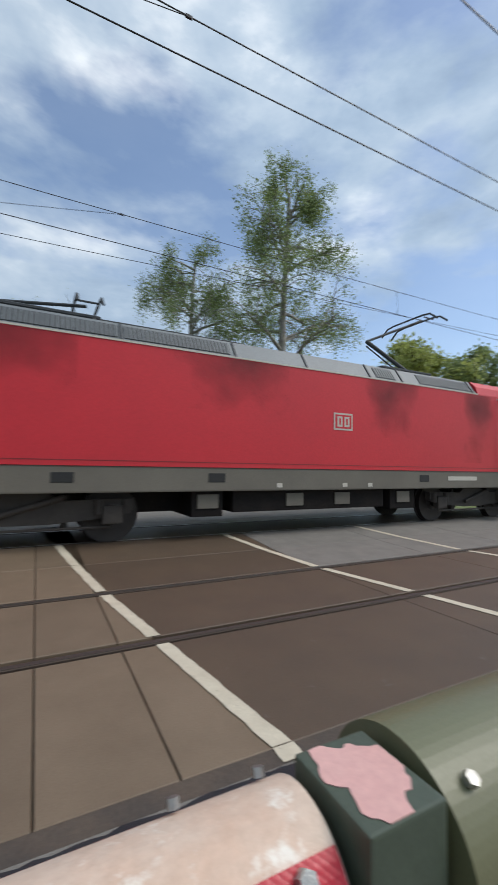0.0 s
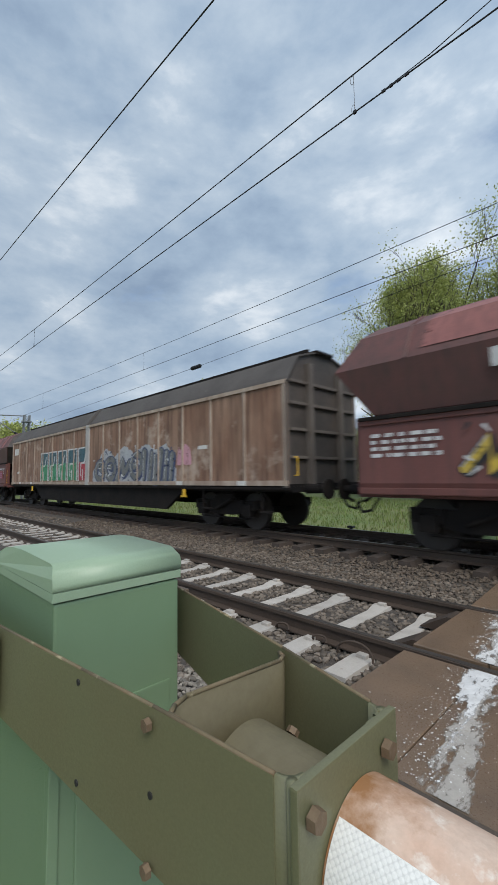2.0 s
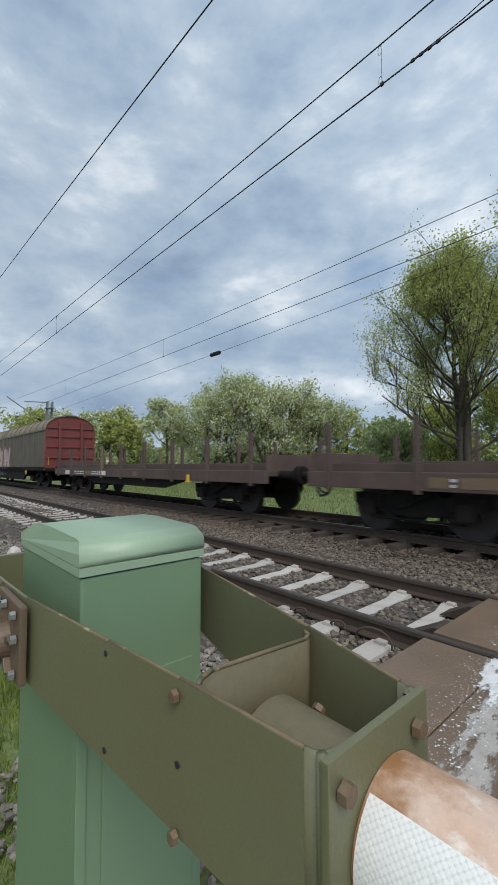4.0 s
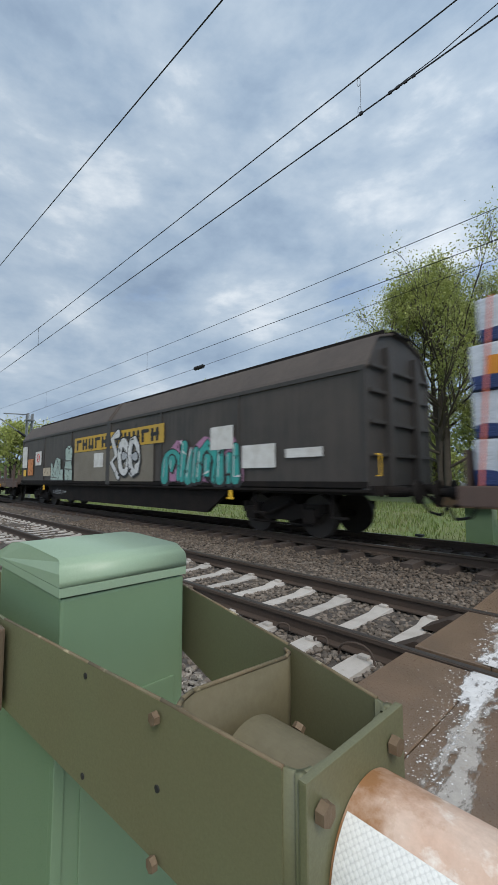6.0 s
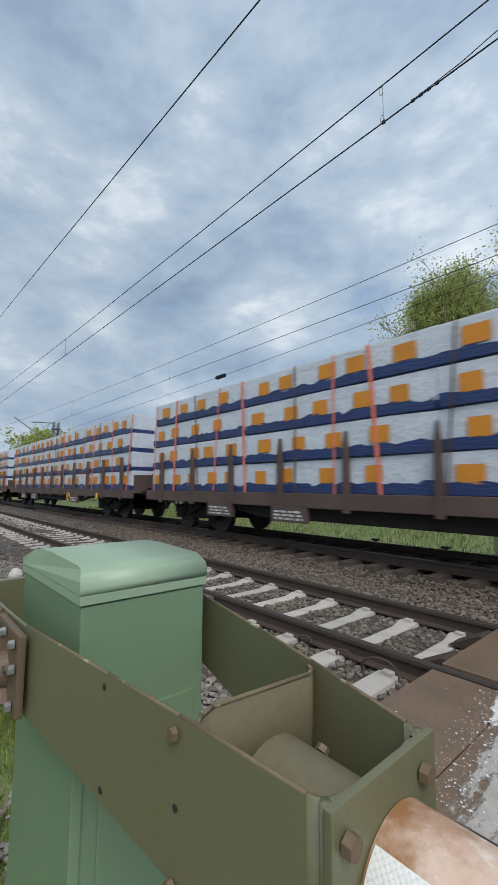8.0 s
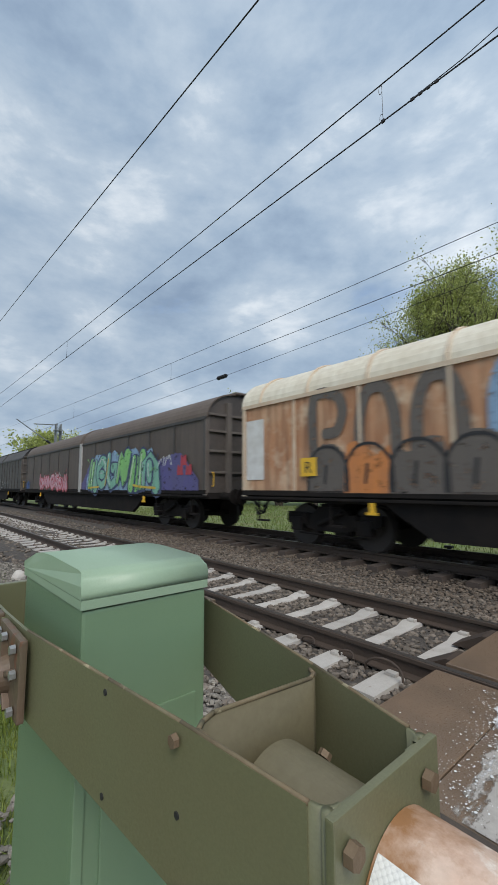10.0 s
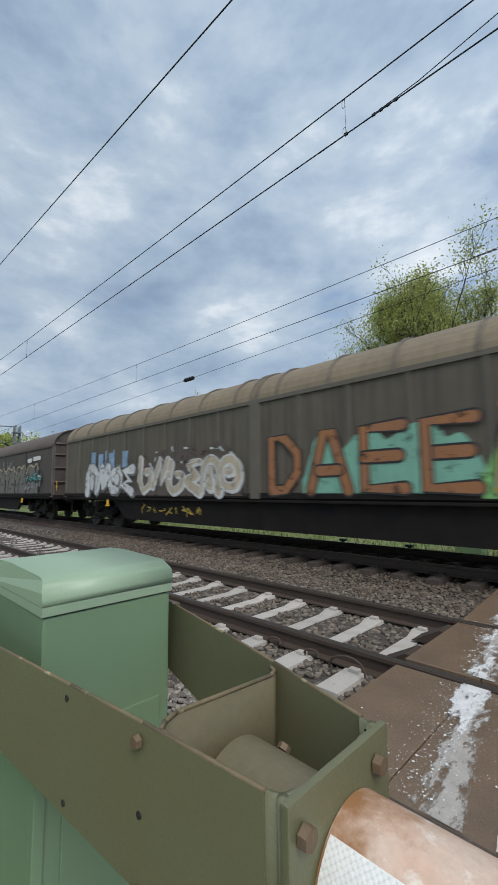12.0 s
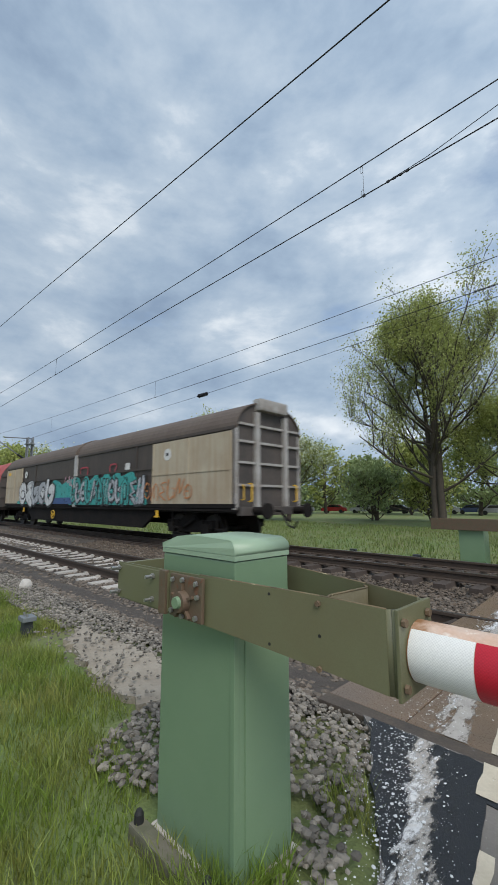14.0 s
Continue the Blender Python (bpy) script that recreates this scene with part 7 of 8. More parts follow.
plate(w, "board", 18.4, 19.0, 2.75, 2.95, M_whiteplate, 0.04)
plate(w, "board", 19.2, 20.2, 2.80, 3.0, M_whiteplate, 0.04)
graffiti(w, 18.2, 20.4, 1.85, 2.2, 4, S_teal, S_black, 87, 0.3, None, 0.056)
scrawl(w, 18.2, 20.4, 1.45, 1.85, 8, S_silver, 88, 0.05, 0.076)

w, L = covered_wagon(309.86, 331.90, "soiled olive-brown covered wagon with rounded khaki roof and colourful graffiti", W_olive, W_oliverib, W_roof_olive, paint("end red", (0.16, 0.035, 0.03)), 9, True, 16)
for k, x in enumerate((2.5, 3.1, 3.6, 3.9, 4.2, 4.85)):
    part("lettering", newbox(x, x + (0.10 if k in (2, 4) else 0.36), -1.442, -1.437, 2.1, 2.75 - 0.1 * (k % 2)), S_paleblue, w, "faded blue bar")
graffiti(w, 2.2, 5.6, 1.22, 2.3, 4, S_white, S_grey, 91, 0.48, None, 0.046)
graffiti(w, 5.9, 10.6, 1.22, 2.45, 6, S_cream, S_white, 92, 0.30, S_brown, 0.042)
blob(w, "graffiti_ground", 12.4, 15.8, 1.22, 2.45, S_mint, 0.040, 3, 7, "grey-green sprayed field")
lettered(w, "DAEE", 11.35, 15.85, 1.28, 2.44, S_rust, S_black, 0.19, 0.044, 0.08)
graffiti(w, 15.9, 19.4, 1.20, 2.45, 5, S_yellow, S_black, 94, 0.44, S_lime, 0.042, 0.09, S_orange)
blob(w, "graffiti_ground", 19.3, 21.2, 1.22, 2.5, S_lilac, 0.042, 4, 3, "pink sprayed peak")
blob(w, "graffiti_spot", 19.9, 20.8, 1.22, 1.9, S_white, 0.046, 2, 3)
scrawl(w, 6.0, 9.0, 0.6, 0.9, 9, S_yellow, 95, 0.03, -0.04)

w, L = tarp_wagon(333.31, 352.20, "red tarpaulin covered wagon with large graffiti along its foot")
for k, x in enumerate((2.0, 2.52, 3.12, 3.40, 3.78, 4.08, 4.72)):
    part("lettering", newbox(x, x + (0.14 if k in (2, 4) else 0.44), -1.462, -1.440, 2.38, 2.94), S_white, w, "white bar")
    if k not in (2, 4):
        part("lettering", newbox(x + 0.15, x + 0.29, -1.466, -1.464, 2.50, 2.80), W_tarp, w)
blob(w, "graffiti_ground", 1.2, 7.4, 1.05, 2.35, S_lime, 0.030, 2, 7, "green sprayed field")
blob(w, "graffiti_ground", 1.2, 6.6, 1.04, 1.62, S_pink, 0.034, 6, 9, "pink sprayed field")
lettered(w, "HOROS", 1.25, 6.45, 1.12, 2.20, S_silver, S_black, 0.30, 0.040, 0.17, inner=S_pink)
blob(w, "graffiti_ground", 7.3, 13.5, 1.05, 2.45, S_grey, 0.030, 5, 9, "grey sprayed field")
graffiti(w, 7.5, 12.6, 1.08, 2.3, 9, S_grey, S_navy, 102, 0.42, None, 0.036, 0.08, S_pink)
graffiti(w, 12.4, 16.8, 1.08, 2.3, 9, S_navy, S_white, 103, 0.34, None, 0.036, 0.08, S_black)
scrawl(w, 14.6, 16.4, 2.3, 2.6, 7, S_white, 104, 0.03, 0.036)
blob(w, "graffiti_spot", 16.0, 17.2, 1.05, 1.5, S_teal, 0.032, 2, 3)
script_bars(w, 0.35, 1.15, 1.45, 2.0, 5, S_white, 0.022, 6)
script_bars(w, 17.0, 18.2, 1.3, 1.9, 4, S_silver, 0.022, 7)

w, L = covered_wagon(353.74, 375.31, "dark brown covered wagon with cream end panels and graffiti", W_darkbrown, W_darkbrown, W_roof_brown, W_end_pale, 2, True, 0, post=W_grey_post, end_wall=W_end_dark)
for a, b in ((0.2, 3.3), (17.3, 21.35)):
    plate(w, "cream_panel", a, b, 1.24, 3.28, W_cream, 0.037, "stained cream panel")
    for x in (a + 0.02, (a + b) / 2, b - 0.08):
        part("panel_rib", newbox(x, x + 0.05, -1.462, -1.442, 1.24, 3.28), W_cream, w)
    part("panel_rail", newbox(a, b, -1.458, -1.442, 2.18, 2.24), W_cream, w)
part("wall_rail", newbox(3.3, 17.3, -1.452, -1.40, 2.42, 2.47), W_darkbrown, w)
blob(w, "graffiti_ground", 2.6, 17.0, 1.22, 1.75, S_teal, 0.046, 6, 13, "teal sprayed band")
plate(w, "graffiti_ground", 8.2, 10.6, 1.22, 1.52, S_blue, 0.050, "blue sprayed band")
graffiti(w, 3.0, 8.2, 1.22, 2.45, 5, S_silver, S_black, 111, 0.52, None, 0.056, 0.12, S_white)
blob(w, "graffiti_ground", 7.4, 11.2, 1.5, 2.4, S_teal, 0.046, 3, 4, "teal sprayed field")
graffiti(w, 10.4, 16.8, 1.24, 2.35, 12, S_silver, S_black, 112, 0.40, S_teal, 0.050, 0.07, S_teal)
scrawl(w, 9.6, 10.6, 2.0, 2.6, 4, S_pink, 113, 0.06, 0.060)
strokes(w, "graffiti_outline", [[(11.4, 2.55), (11.4, 2.78), (12.1, 2.78), (12.1, 2.5)], [(14.2, 2.5), (14.2, 2.75), (14.7, 2.75), (14.6, 2.5)]], 0.07, 0.052, S_red, "red sprayed line")
graffiti(w, 16.8, 19.6, 1.3, 2.1, 6, S_orange, S_orange, 114, 0.14, None, 0.062, 0.0)
for x in (3.9, 18.2):
    bm = newtube((x, -1.452, 2.85), (x, -1.442, 2.85), 0.2, None, 20)
    part("badge", bm, M_whiteplate, w, "round white badge")
    part("badge_mark", newbox(x - 0.07, x + 0.07, -1.456, -1.4535, 2.80, 2.90), S_black, w)
plate(w, "sign", 0.5, 1.0, 2.95, 3.12, M_yellow, 0.044, "yellow sign")
plate(w, "board", 15.4, 15.75, 2.5, 2.75, M_whiteplate, 0.046)
hand_wheel(w, 8.4, 0.72)
for y in (-0.98, 0.98):
    bm = rod(bmesh.new(), [(L - 0.02, y, 1.30), (L + 0.10, y, 1.32), (L + 0.10, y, 1.78), (L - 0.02, y, 1.80)], 0.022, 8)
    part("tail_grip", bm, M_yellow, w, "yellow grip loop")
part("end_hood", newbox(L - 0.22, L + 0.10, -0.62, 0.62, 3.94, 4.30, 0.07), W_end_pale, w, "pale grey hood over the roof end")
part("end_sill", newbox(L - 0.10, L + 0.10, -1.36, 1.36, 0.92, 1.16, 0.02), W_end_dark, w)

# ---------------------------------------------------------------- overhead line


def wire(name, pts, r, label, parent=None):
    bm = rod(bmesh.new(), pts, r, 6)
    if parent:
        return part(name, bm, M_wire, parent, label)
    return tagged(part(name, bm, M_wire), label, "overhead wire", "overhead wires", "structure")


def sag(x, low, mid, k=0.0005):
    return low + k * (x - mid) ** 2


def catenary(name, y, zc, zm, drops, jumper, label):
    e = tagged(new(name), label, "overhead wire", "overhead wires", "structure")
    part("contact_wire", rod(bmesh.new(), [(-90, y, zc), (60, y, zc)], 0.0085, 6), M_wire, e)
    xs = list(range(-90, 61, 6))
    part("carrier_wire", rod(bmesh.new(), [(x, y, sag(x, zm, -1.0)) for x in xs], 0.0078, 6), M_wire, e)
    for x in drops:
        zt = sag(x, zm, -1.0)
        bm = rod(bmesh.new(), [(x, y, zc), (x, y, zt)], 0.003, 5)
        for s in (0.0, 1.0):
            c = zc + 0.05 if s == 0 else zt - 0.06
            rod(bm, [(x + 0.022 * math.cos(a) - 0.02, y, c + 0.055 * math.sin(a)) for a in [k * math.pi / 6 for k in range(13)]], 0.003, 4)
        part("dropper", bm, M_wire, e)
        part("clamp", newbox(x - 0.02, x + 0.02, y - 0.012, y + 0.012, zc - 0.015, zc + 0.02), M_wire, e)
    x0, x1 = jumper
    z1 = sag(x1, zm, -1.0)
    part("jumper_wire", rod(bmesh.new(), [(x0, y, zc + 0.012), (x0 + 0.5, y, zc + 0.035), (x0 + (x1 - x0) * 0.5, y, zc + (z1 - zc) * 0.44), (x1, y, z1)], 0.005, 6), M_wire, e)
    for k in range(4):
        part("jumper_clamp", newbox(x0 - 0.04 + 0.09 * k, x0 + 0.0 + 0.09 * k, y - 0.010, y + 0.010, zc - 0.011, zc + 0.018), M_wire, e)
    part("jumper_clamp", newbox(x1 - 0.04, x1 + 0.04, y - 0.012, y + 0.012, z1 - 0.018, z1 + 0.018, 0.005), M_wire, e)


catenary("overhead_line_near", 3.18, 5.77, 6.25, (-2.185, -13.9, -25.5, 8.0), (-1.80, 1.46), "overhead contact line with carrier wire over the near track")
catenary("overhead_line_far", 7.30, 5.78, 6.375, (-1.94, -14.2, -26.0, 9.0), (-1.85, 1.50), "overhead contact line with carrier wire over the far track")
wire("feeder_wire", [(-60, 2.1, 11.2), (-30, 1.78, 8.6), (-10, 1.54, 6.87), (0, 1.43, 5.97), (4, 1.40, 5.62), (14, 1.3, 4.9), (30, 1.2, 4.6)], 0.0075, "single feeder wire above the near track")
f3 = wire("line_wire", [(-60, 11, 6.3), (-15.7, 11, 6.86), (-8.2, 11, 7.03), (0.5, 11, 7.3), (20, 11, 8.0), (50, 11, 8.6)], 0.009, "line wire with an insulator beyond the far track")
bm = newtube((-16.1, 11, 6.85), (-15.3, 11, 6.87), 0.05, None, 10)
for k in range(4):
    tube(bm, (-16.0 + 0.18 * k, 11, 6.853), (-15.93 + 0.18 * k, 11, 6.856), 0.10, None, 12)
part("insulator", bm, M_wire, f3, "dark insulator")


def mast(x, y, h):
    e = thing("catenary_mast", "grey lattice steel catenary mast with a tubular bracket", "catenary mast", at=(x, y, -0.45))
    w = 0.22
    for sx in (-1, 1):
        for sy in (-1, 1):
            part("mast_leg", newbox(sx * w - 0.05, sx * w + 0.05, sy * w - 0.05, sy * w + 0.05, 0, h), M_mast, e)
    n = int(h / 0.62)
    for k in range(n):
        z0, z1 = h * k / n, h * (k + 1) / n
        for s in (-1, 1):
            bm = rod(bmesh.new(), [(-w, s * w, z0), (w, s * w, z1)], 0.025, 4)
            part("lattice_bar", bm, M_mast, e)
            bm = rod(bmesh.new(), [(s * w, -w, z1), (s * w, w, z0)], 0.025, 4)
            part("lattice_bar", bm, M_mast, e)
    part("mast_head", newbox(-0.45, 0.45, -0.35, 0.35, h - 0.7, h - 0.6), M_mast, e)
    part("bracket_tube", rod(bmesh.new(), [(0, -0.3, h - 2.2), (-0.3, -3.6, h + 0.15)], 0.05, 8), M_mast, e, "slanted bracket tube")
    part("bracket_insulator", rod(bmesh.new(), [(0, -0.3, h - 2.2), (-0.06, -1.0, h - 1.7)], 0.10, 8), M_wire, e)
    part("top_tube", rod(bmesh.new(), [(0.0, -0.2, h - 0.1), (0.0, -2.2, h - 0.2)], 0.05, 8), M_mast, e)


mast(-42.2, 11.0, 8.1)

# ---------------------------------------------------------------- trees and shrubs


def tree(name, x, y, h, spread, seed, leaf, bark, n_leaf, label, droop=0.0, start=0.22, stems=1, size=0.14, levels=3, blossom=None, z=-0.45, up=0.6, limbs=15, loose=0.0):
    rng = random.Random(seed)
    e = thing(name, label, "tree" if h > 5 else "shrub", "trees beside the line", at=(x, y, z))
    wv, wf = [], []
    tips = []

    def twig(p, q, r0, r1, seg):
        d = (q - p).normalized()
        side = d.orthogonal().normalized()
        other = d.cross(side)
        b = len(wv)
        for c, r in ((p, r0), (q, r1)):
            for i in range(seg):
                t = 6.2832 * i / seg
                wv.append((c + side * (r * math.cos(t)) + other * (r * math.sin(t)))[:])
        wf.extend((b + i, b + (i + 1) % seg, b + seg + (i + 1) % seg, b + seg + i) for i in range(seg))

    def limb(p, d, length, r, level):
        pts, q = [p], p.copy()
        dd = d.normalized()
        n = 5 if level == 0 else 4
        for k in range(n):
            bend = Vector((rng.uniform(-1, 1), rng.uniform(-1, 1), rng.uniform(-0.5, 0.8))) * (0.08 if level == 0 else 0.20)
            if level > 0:
                bend.z += -droop * (0.35 + 0.35 * level) if droop else 0.06
            dd = (dd + bend).normalized()
            q = q + dd * (length / n)
            pts.append(q.copy())
        for k in range(n):
            a, b = r * (1 - 0.75 * k / n), r * (1 - 0.75 * (k + 1) / n)
            twig(pts[k], pts[k + 1], max(a, 0.012), max(b, 0.010), 8 if level == 0 else 4)
        if level >= levels:
            tips.append((pts[-1], dd))
            tips.append((pts[-2], dd))
            return
        kids = {0: limbs, 1: 6, 2: 4}.get(level, 3)
        for k in range(kids):
            f = (start + (1 - start) * ((k + rng.random()) / kids) ** 0.8) if level == 0 else rng.uniform(0.3, 1.0)
            i = min(int(f * n), n - 1)
            base = pts[i].lerp(pts[i + 1], f * n - i)
            ang = rng.uniform(0, 6.283)
            out = Vector((math.cos(ang), math.sin(ang), rng.uniform(0.1, up + 0.3) * (0.6 + 0.5 * f if level == 0 else 1.0)))
            if level:
                out = (out * 0.8 + dd * 0.9)
            shape = (0.45 + 0.75 * math.sin(math.pi * min(1, 0.18 + f * 0.86))) if level == 0 else 0.8
            ln = spread * shape * rng.uniform(0.7, 1.05) if level == 0 else length * (rng.uniform(0.38, 0.6) if levels < 4 else rng.uniform(0.30, 0.46))
            limb(base, out, ln, r * (0.42 if level == 0 else 0.5) * (1.15 - 0.6 * f), level + 1)

    for s in range(stems):
        lean = Vector((rng.uniform(-0.22, 0.22), rng.uniform(-0.22, 0.22), 1)) if stems > 1 else Vector((rng.uniform(-0.04, 0.04), rng.uniform(-0.04, 0.04), 1))
        limb(Vector((rng.uniform(-0.3, 0.3) * (stems > 1), rng.uniform(-0.3, 0.3) * (stems > 1), 0)), lean, h * rng.uniform(0.85, 0.93), h * 0.017 + 0.03, 0)
    raw("trunk", wv, wf, bark, e, True)["label"] = "tapered trunk with limbs"
    nrng = np.random.default_rng(seed)
    kinds = [(leaf, n_leaf)] + ([(blossom, int(n_leaf * 0.9))] if blossom else [])
    P = np.array([t[0][:] for t in tips])
    for material, count in kinds:
        c = P[nrng.integers(0, len(P), count)] + nrng.normal(0, 1, (count, 3)) * (loose or 0.22 + 0.035 * spread)
        if droop:
            c[:, 2] -= np.abs(nrng.normal(0, 0.5, count))
        c = c[c[:, 2] > 0.15]
        m = len(c)
        u = nrng.normal(0, 1, (m, 3))
        u /= np.linalg.norm(u, axis=1, keepdims=True)
        v = np.cross(u, nrng.normal(0, 1, (m, 3)))
        v /= np.linalg.norm(v, axis=1, keepdims=True)
        s = (size * nrng.uniform(0.6, 1.3, (m, 1)))
        quad = np.stack([c - u * s, c + v * s * 0.55, c + u * s, c - v * s * 0.55], 1).reshape(-1, 3)
        faces = [(4 * i, 4 * i + 1, 4 * i + 2, 4 * i + 3) for i in range(m)]
        raw("crown", quad.tolist(), faces, material, e)["label"] = "thin crown of small young leaves"
    return e


tree("maple_tree", -11.3, 29.5, 16.0, 7.0, 11, M_leaf, M_bark, 84000, "broad spring tree with thin yellow-green leaves", 0, 0.16, 3, 0.075, 4, up=0.9, limbs=18, loose=0.42)
tree("maple_tree", -7.6, 31.5, 8.6, 4.4, 12, M_leaf, M_bark, 26000, "slender spring tree with thin yellow-green leaves", 0, 0.25, 1, 0.08, 4, up=0.95, loose=0.45)
tree("birch_tree", 13.2, 20.2, 20.5, 3.9, 13, M_leaf_dark, M_birch, 42000, "tall birch with drooping twigs", 0.16, 0.12, 1, 0.065, 3, limbs=36, loose=0.20)
tree("birch_tree", 8.8, 22.0, 16.6, 3.6, 14, M_leaf_dark, M_birch, 30000, "smaller birch with drooping twigs", 0.18, 0.12, 1, 0.065, 3, limbs=28, loose=0.20)
tree("broadleaf_tree", 27.5, 21.5, 12.0, 3.6, 15, M_leaf, M_bark, 7000, "rounded green tree beyond the line", 0, 0.2, 1, 0.18, 3)
tree("broadleaf_tree", 30.5, 19.5, 11.0, 3.0, 16, M_leaf_dark, M_bark, 6000, "dark green tree beyond the line", 0, 0.2, 1, 0.18, 3)
tree("bare_tree", 0.6, 41.0, 15.0, 6.0, 17, M_leaf, M_bark, 500, "bare spring tree with fine twigs", 0, 0.2, 1, 0.08, 3)
for k, (x, y, h, sp) in enumerate(((-30.5, 29.5, 10.2, 4.4), (-34.5, 28.0, 10.8, 4.6), (-37.5, 26.5, 9.6, 4.2), (-27.6, 32.0, 8.2, 3.6))):
    tree("blossom_tree", x, y, h, sp, 20 + k, M_leaf, M_bark, 9000, "tall shrub in white blossom with fresh leaves", 0, 0.10, 3, 0.12, 2, M_blossom)
tree("broadleaf_tree", -43.0, 24.5, 10.0, 2.8, 30, M_leaf, M_bark, 5000, "narrow green tree beside the meadow", 0, 0.1, 1, 0.16, 2, M_blossom)
tree("broadleaf_tree", -53.5, 21.0, 8.6, 4.2, 31, M_leaf, M_bark, 7000, "rounded green tree by the line", 0, 0.1, 2, 0.2, 2, M_blossom)
tree("broadleaf_tree", -50.0, 22.0, 7.2, 3.2, 32, M_leaf, M_bark, 5500, "green tree by the line", 0, 0.1, 2, 0.2, 2)
tree("broadleaf_tree", -60.0, 14.0, 8.4, 4.5, 33, M_leaf, M_bark, 6500, "yellow-green tree by the line", 0, 0.1, 2, 0.2, 2)
far = [(-40, 57, 10, 5), (-33, 60, 8, 4.5), (-26, 58, 9, 5), (-18, 62, 12, 5), (-8, 66, 10, 5), (2, 62, 9, 5), (10, 58, 9, 5), (-50, 48, 9, 5), (-62, 40, 9, 5), (-72, 30, 10, 5), (20, 52, 9, 5), (30, 45, 9, 5)]
for k, (x, y, h, sp) in enumerate(far):
    tree("broadleaf_tree", x, y, h, sp, 50 + k, M_leaf_dark if k % 2 else M_leaf, M_bark, 3600, "distant green tree at the meadow's edge", 0, 0.05, 2, 0.30, 2)
for k, (x, y, h, sp) in enumerate(((4.6, 33, 3.6, 2.2), (7.4, 34, 3.4, 2.4), (-16, 40, 4.2, 2.6), (-21.0, 38, 5.0, 2.8))):
    tree("shrub", x, y, h, sp, 80 + k, M_leaf_dark if k % 2 else M_leaf, M_bark, 2600, "dense green shrub on the meadow", 0, 0.02, 4, 0.2, 2)



def far_woods():
    """A low, uneven belt of trees and bushes that closes the meadow."""
    rng = np.random.default_rng(90)
    n = 60000
    a = rng.uniform(-2.9, 0.9, n)
    top = np.array([5.5 + 2.6 * noise.noise((v * 9.0, 1.0, 0)) + 1.6 * noise.noise((v * 31.0, 2.0, 0)) for v in a.tolist()])
    r = 84 + rng.normal(0, 2.0, n)
    c = np.stack([-10 + r * np.sin(a), 6 + r * np.cos(a), -0.4 + top * rng.uniform(0, 1, n) ** 0.8], 1)
    u = rng.normal(0, 1, (n, 3))
    u /= np.linalg.norm(u, axis=1, keepdims=True)
    v = np.cross(u, rng.normal(0, 1, (n, 3)))
    v /= np.linalg.norm(v, axis=1, keepdims=True)
    s = 0.42 * rng.uniform(0.5, 1.3, (n, 1))
    quad = np.stack([c - u * s, c + v * s * 0.6, c + u * s, c - v * s * 0.6], 1)[c[:, 1] > 20].reshape(-1, 3)
    ob = raw("far_woods", quad.tolist(), [(4 * i, 4 * i + 1, 4 * i + 2, 4 * i + 3) for i in range(len(quad) // 4)], M_leaf_dark)
    tagged(ob, "distant belt of green trees and bushes behind the meadow", "woods", kind="stuff")


far_woods()

# ---------------------------------------------------------------- grass


def grass(name, n, ok, xr, yr, hr, wr, material, label, seed, base=0.0):
    rng = np.random.default_rng(seed)
    verts, faces = [], []
    for _ in range(n):
        x, y = rng.uniform(*xr), rng.uniform(*yr)
        k = ok(x, y)
        if not k:
            continue
        h, w, a = rng.uniform(*hr) * k, rng.uniform(*wr), rng.uniform(0, 6.283)
        bx, by = math.cos(a) * w, math.sin(a) * w
        lx, ly = rng.normal(0, 0.38, 2) * h
        z = lie(y) - 0.05 + base
        b = len(verts)
        verts += [(x - bx, y - by, z), (x + bx, y + by, z), (x + bx * 0.7 + lx * 0.4, y + by * 0.7 + ly * 0.4, z + h * 0.6), (x - bx * 0.7 + lx * 0.4, y - by * 0.7 + ly * 0.4, z + h * 0.6), (x + lx, y + ly, z + h)]
        faces += [(b, b + 1, b + 2, b + 3), (b + 3, b + 2, b + 4)]
    return tagged(raw(name, verts, faces, material), label, "grass", kind="stuff")


def near_grass(x, y):
    edge = float(np.interp(y, [-2.0, -0.5, -0.1, 0.15, 0.45, 0.8], [-0.25, -0.42, -0.55, -0.70, -0.90, -1.1]))
    if x > edge + 0.02 or (-1.35 < x < -0.82 and -0.58 < y < -0.24):
        return 0
    if -1.55 < x and y > -0.58:
        patch = noise.noise((x * 3.1, y * 3.1, 1.0))
        return 0.8 if (patch > 0.16 and x > -0.95) else 0
    if y > 0.30 + 0.10 * noise.noise((x * 1.5, 0, 3)) or (-2.35 < x < -1.5 and y > -0.42 + 0.25 * noise.noise((x * 3, 1, 0))):
        return 0
    if -4.6 < x < -2.3 and y > -0.12 + 0.15 * noise.noise((x * 2, 5, 0)):
        return 0
    return 0.55 + 1.3 * max(0, noise.noise((x * 1.6, y * 1.6, 7)) + 0.1)


grass("verge_grass", 60000, near_grass, (-7.5, -0.25), (-2.4, 0.4), (0.03, 0.19), (0.0016, 0.0042), M_blade, "lush green verge grass round the post", 1)
def tuft(x, y):
    inside = x < -0.62 - 0.55 * (y + 0.62) and (x > -0.815 or y < -0.60)
    return 0.7 + 0.6 * max(0, noise.noise((x * 4, y * 4, 9))) if inside else 0


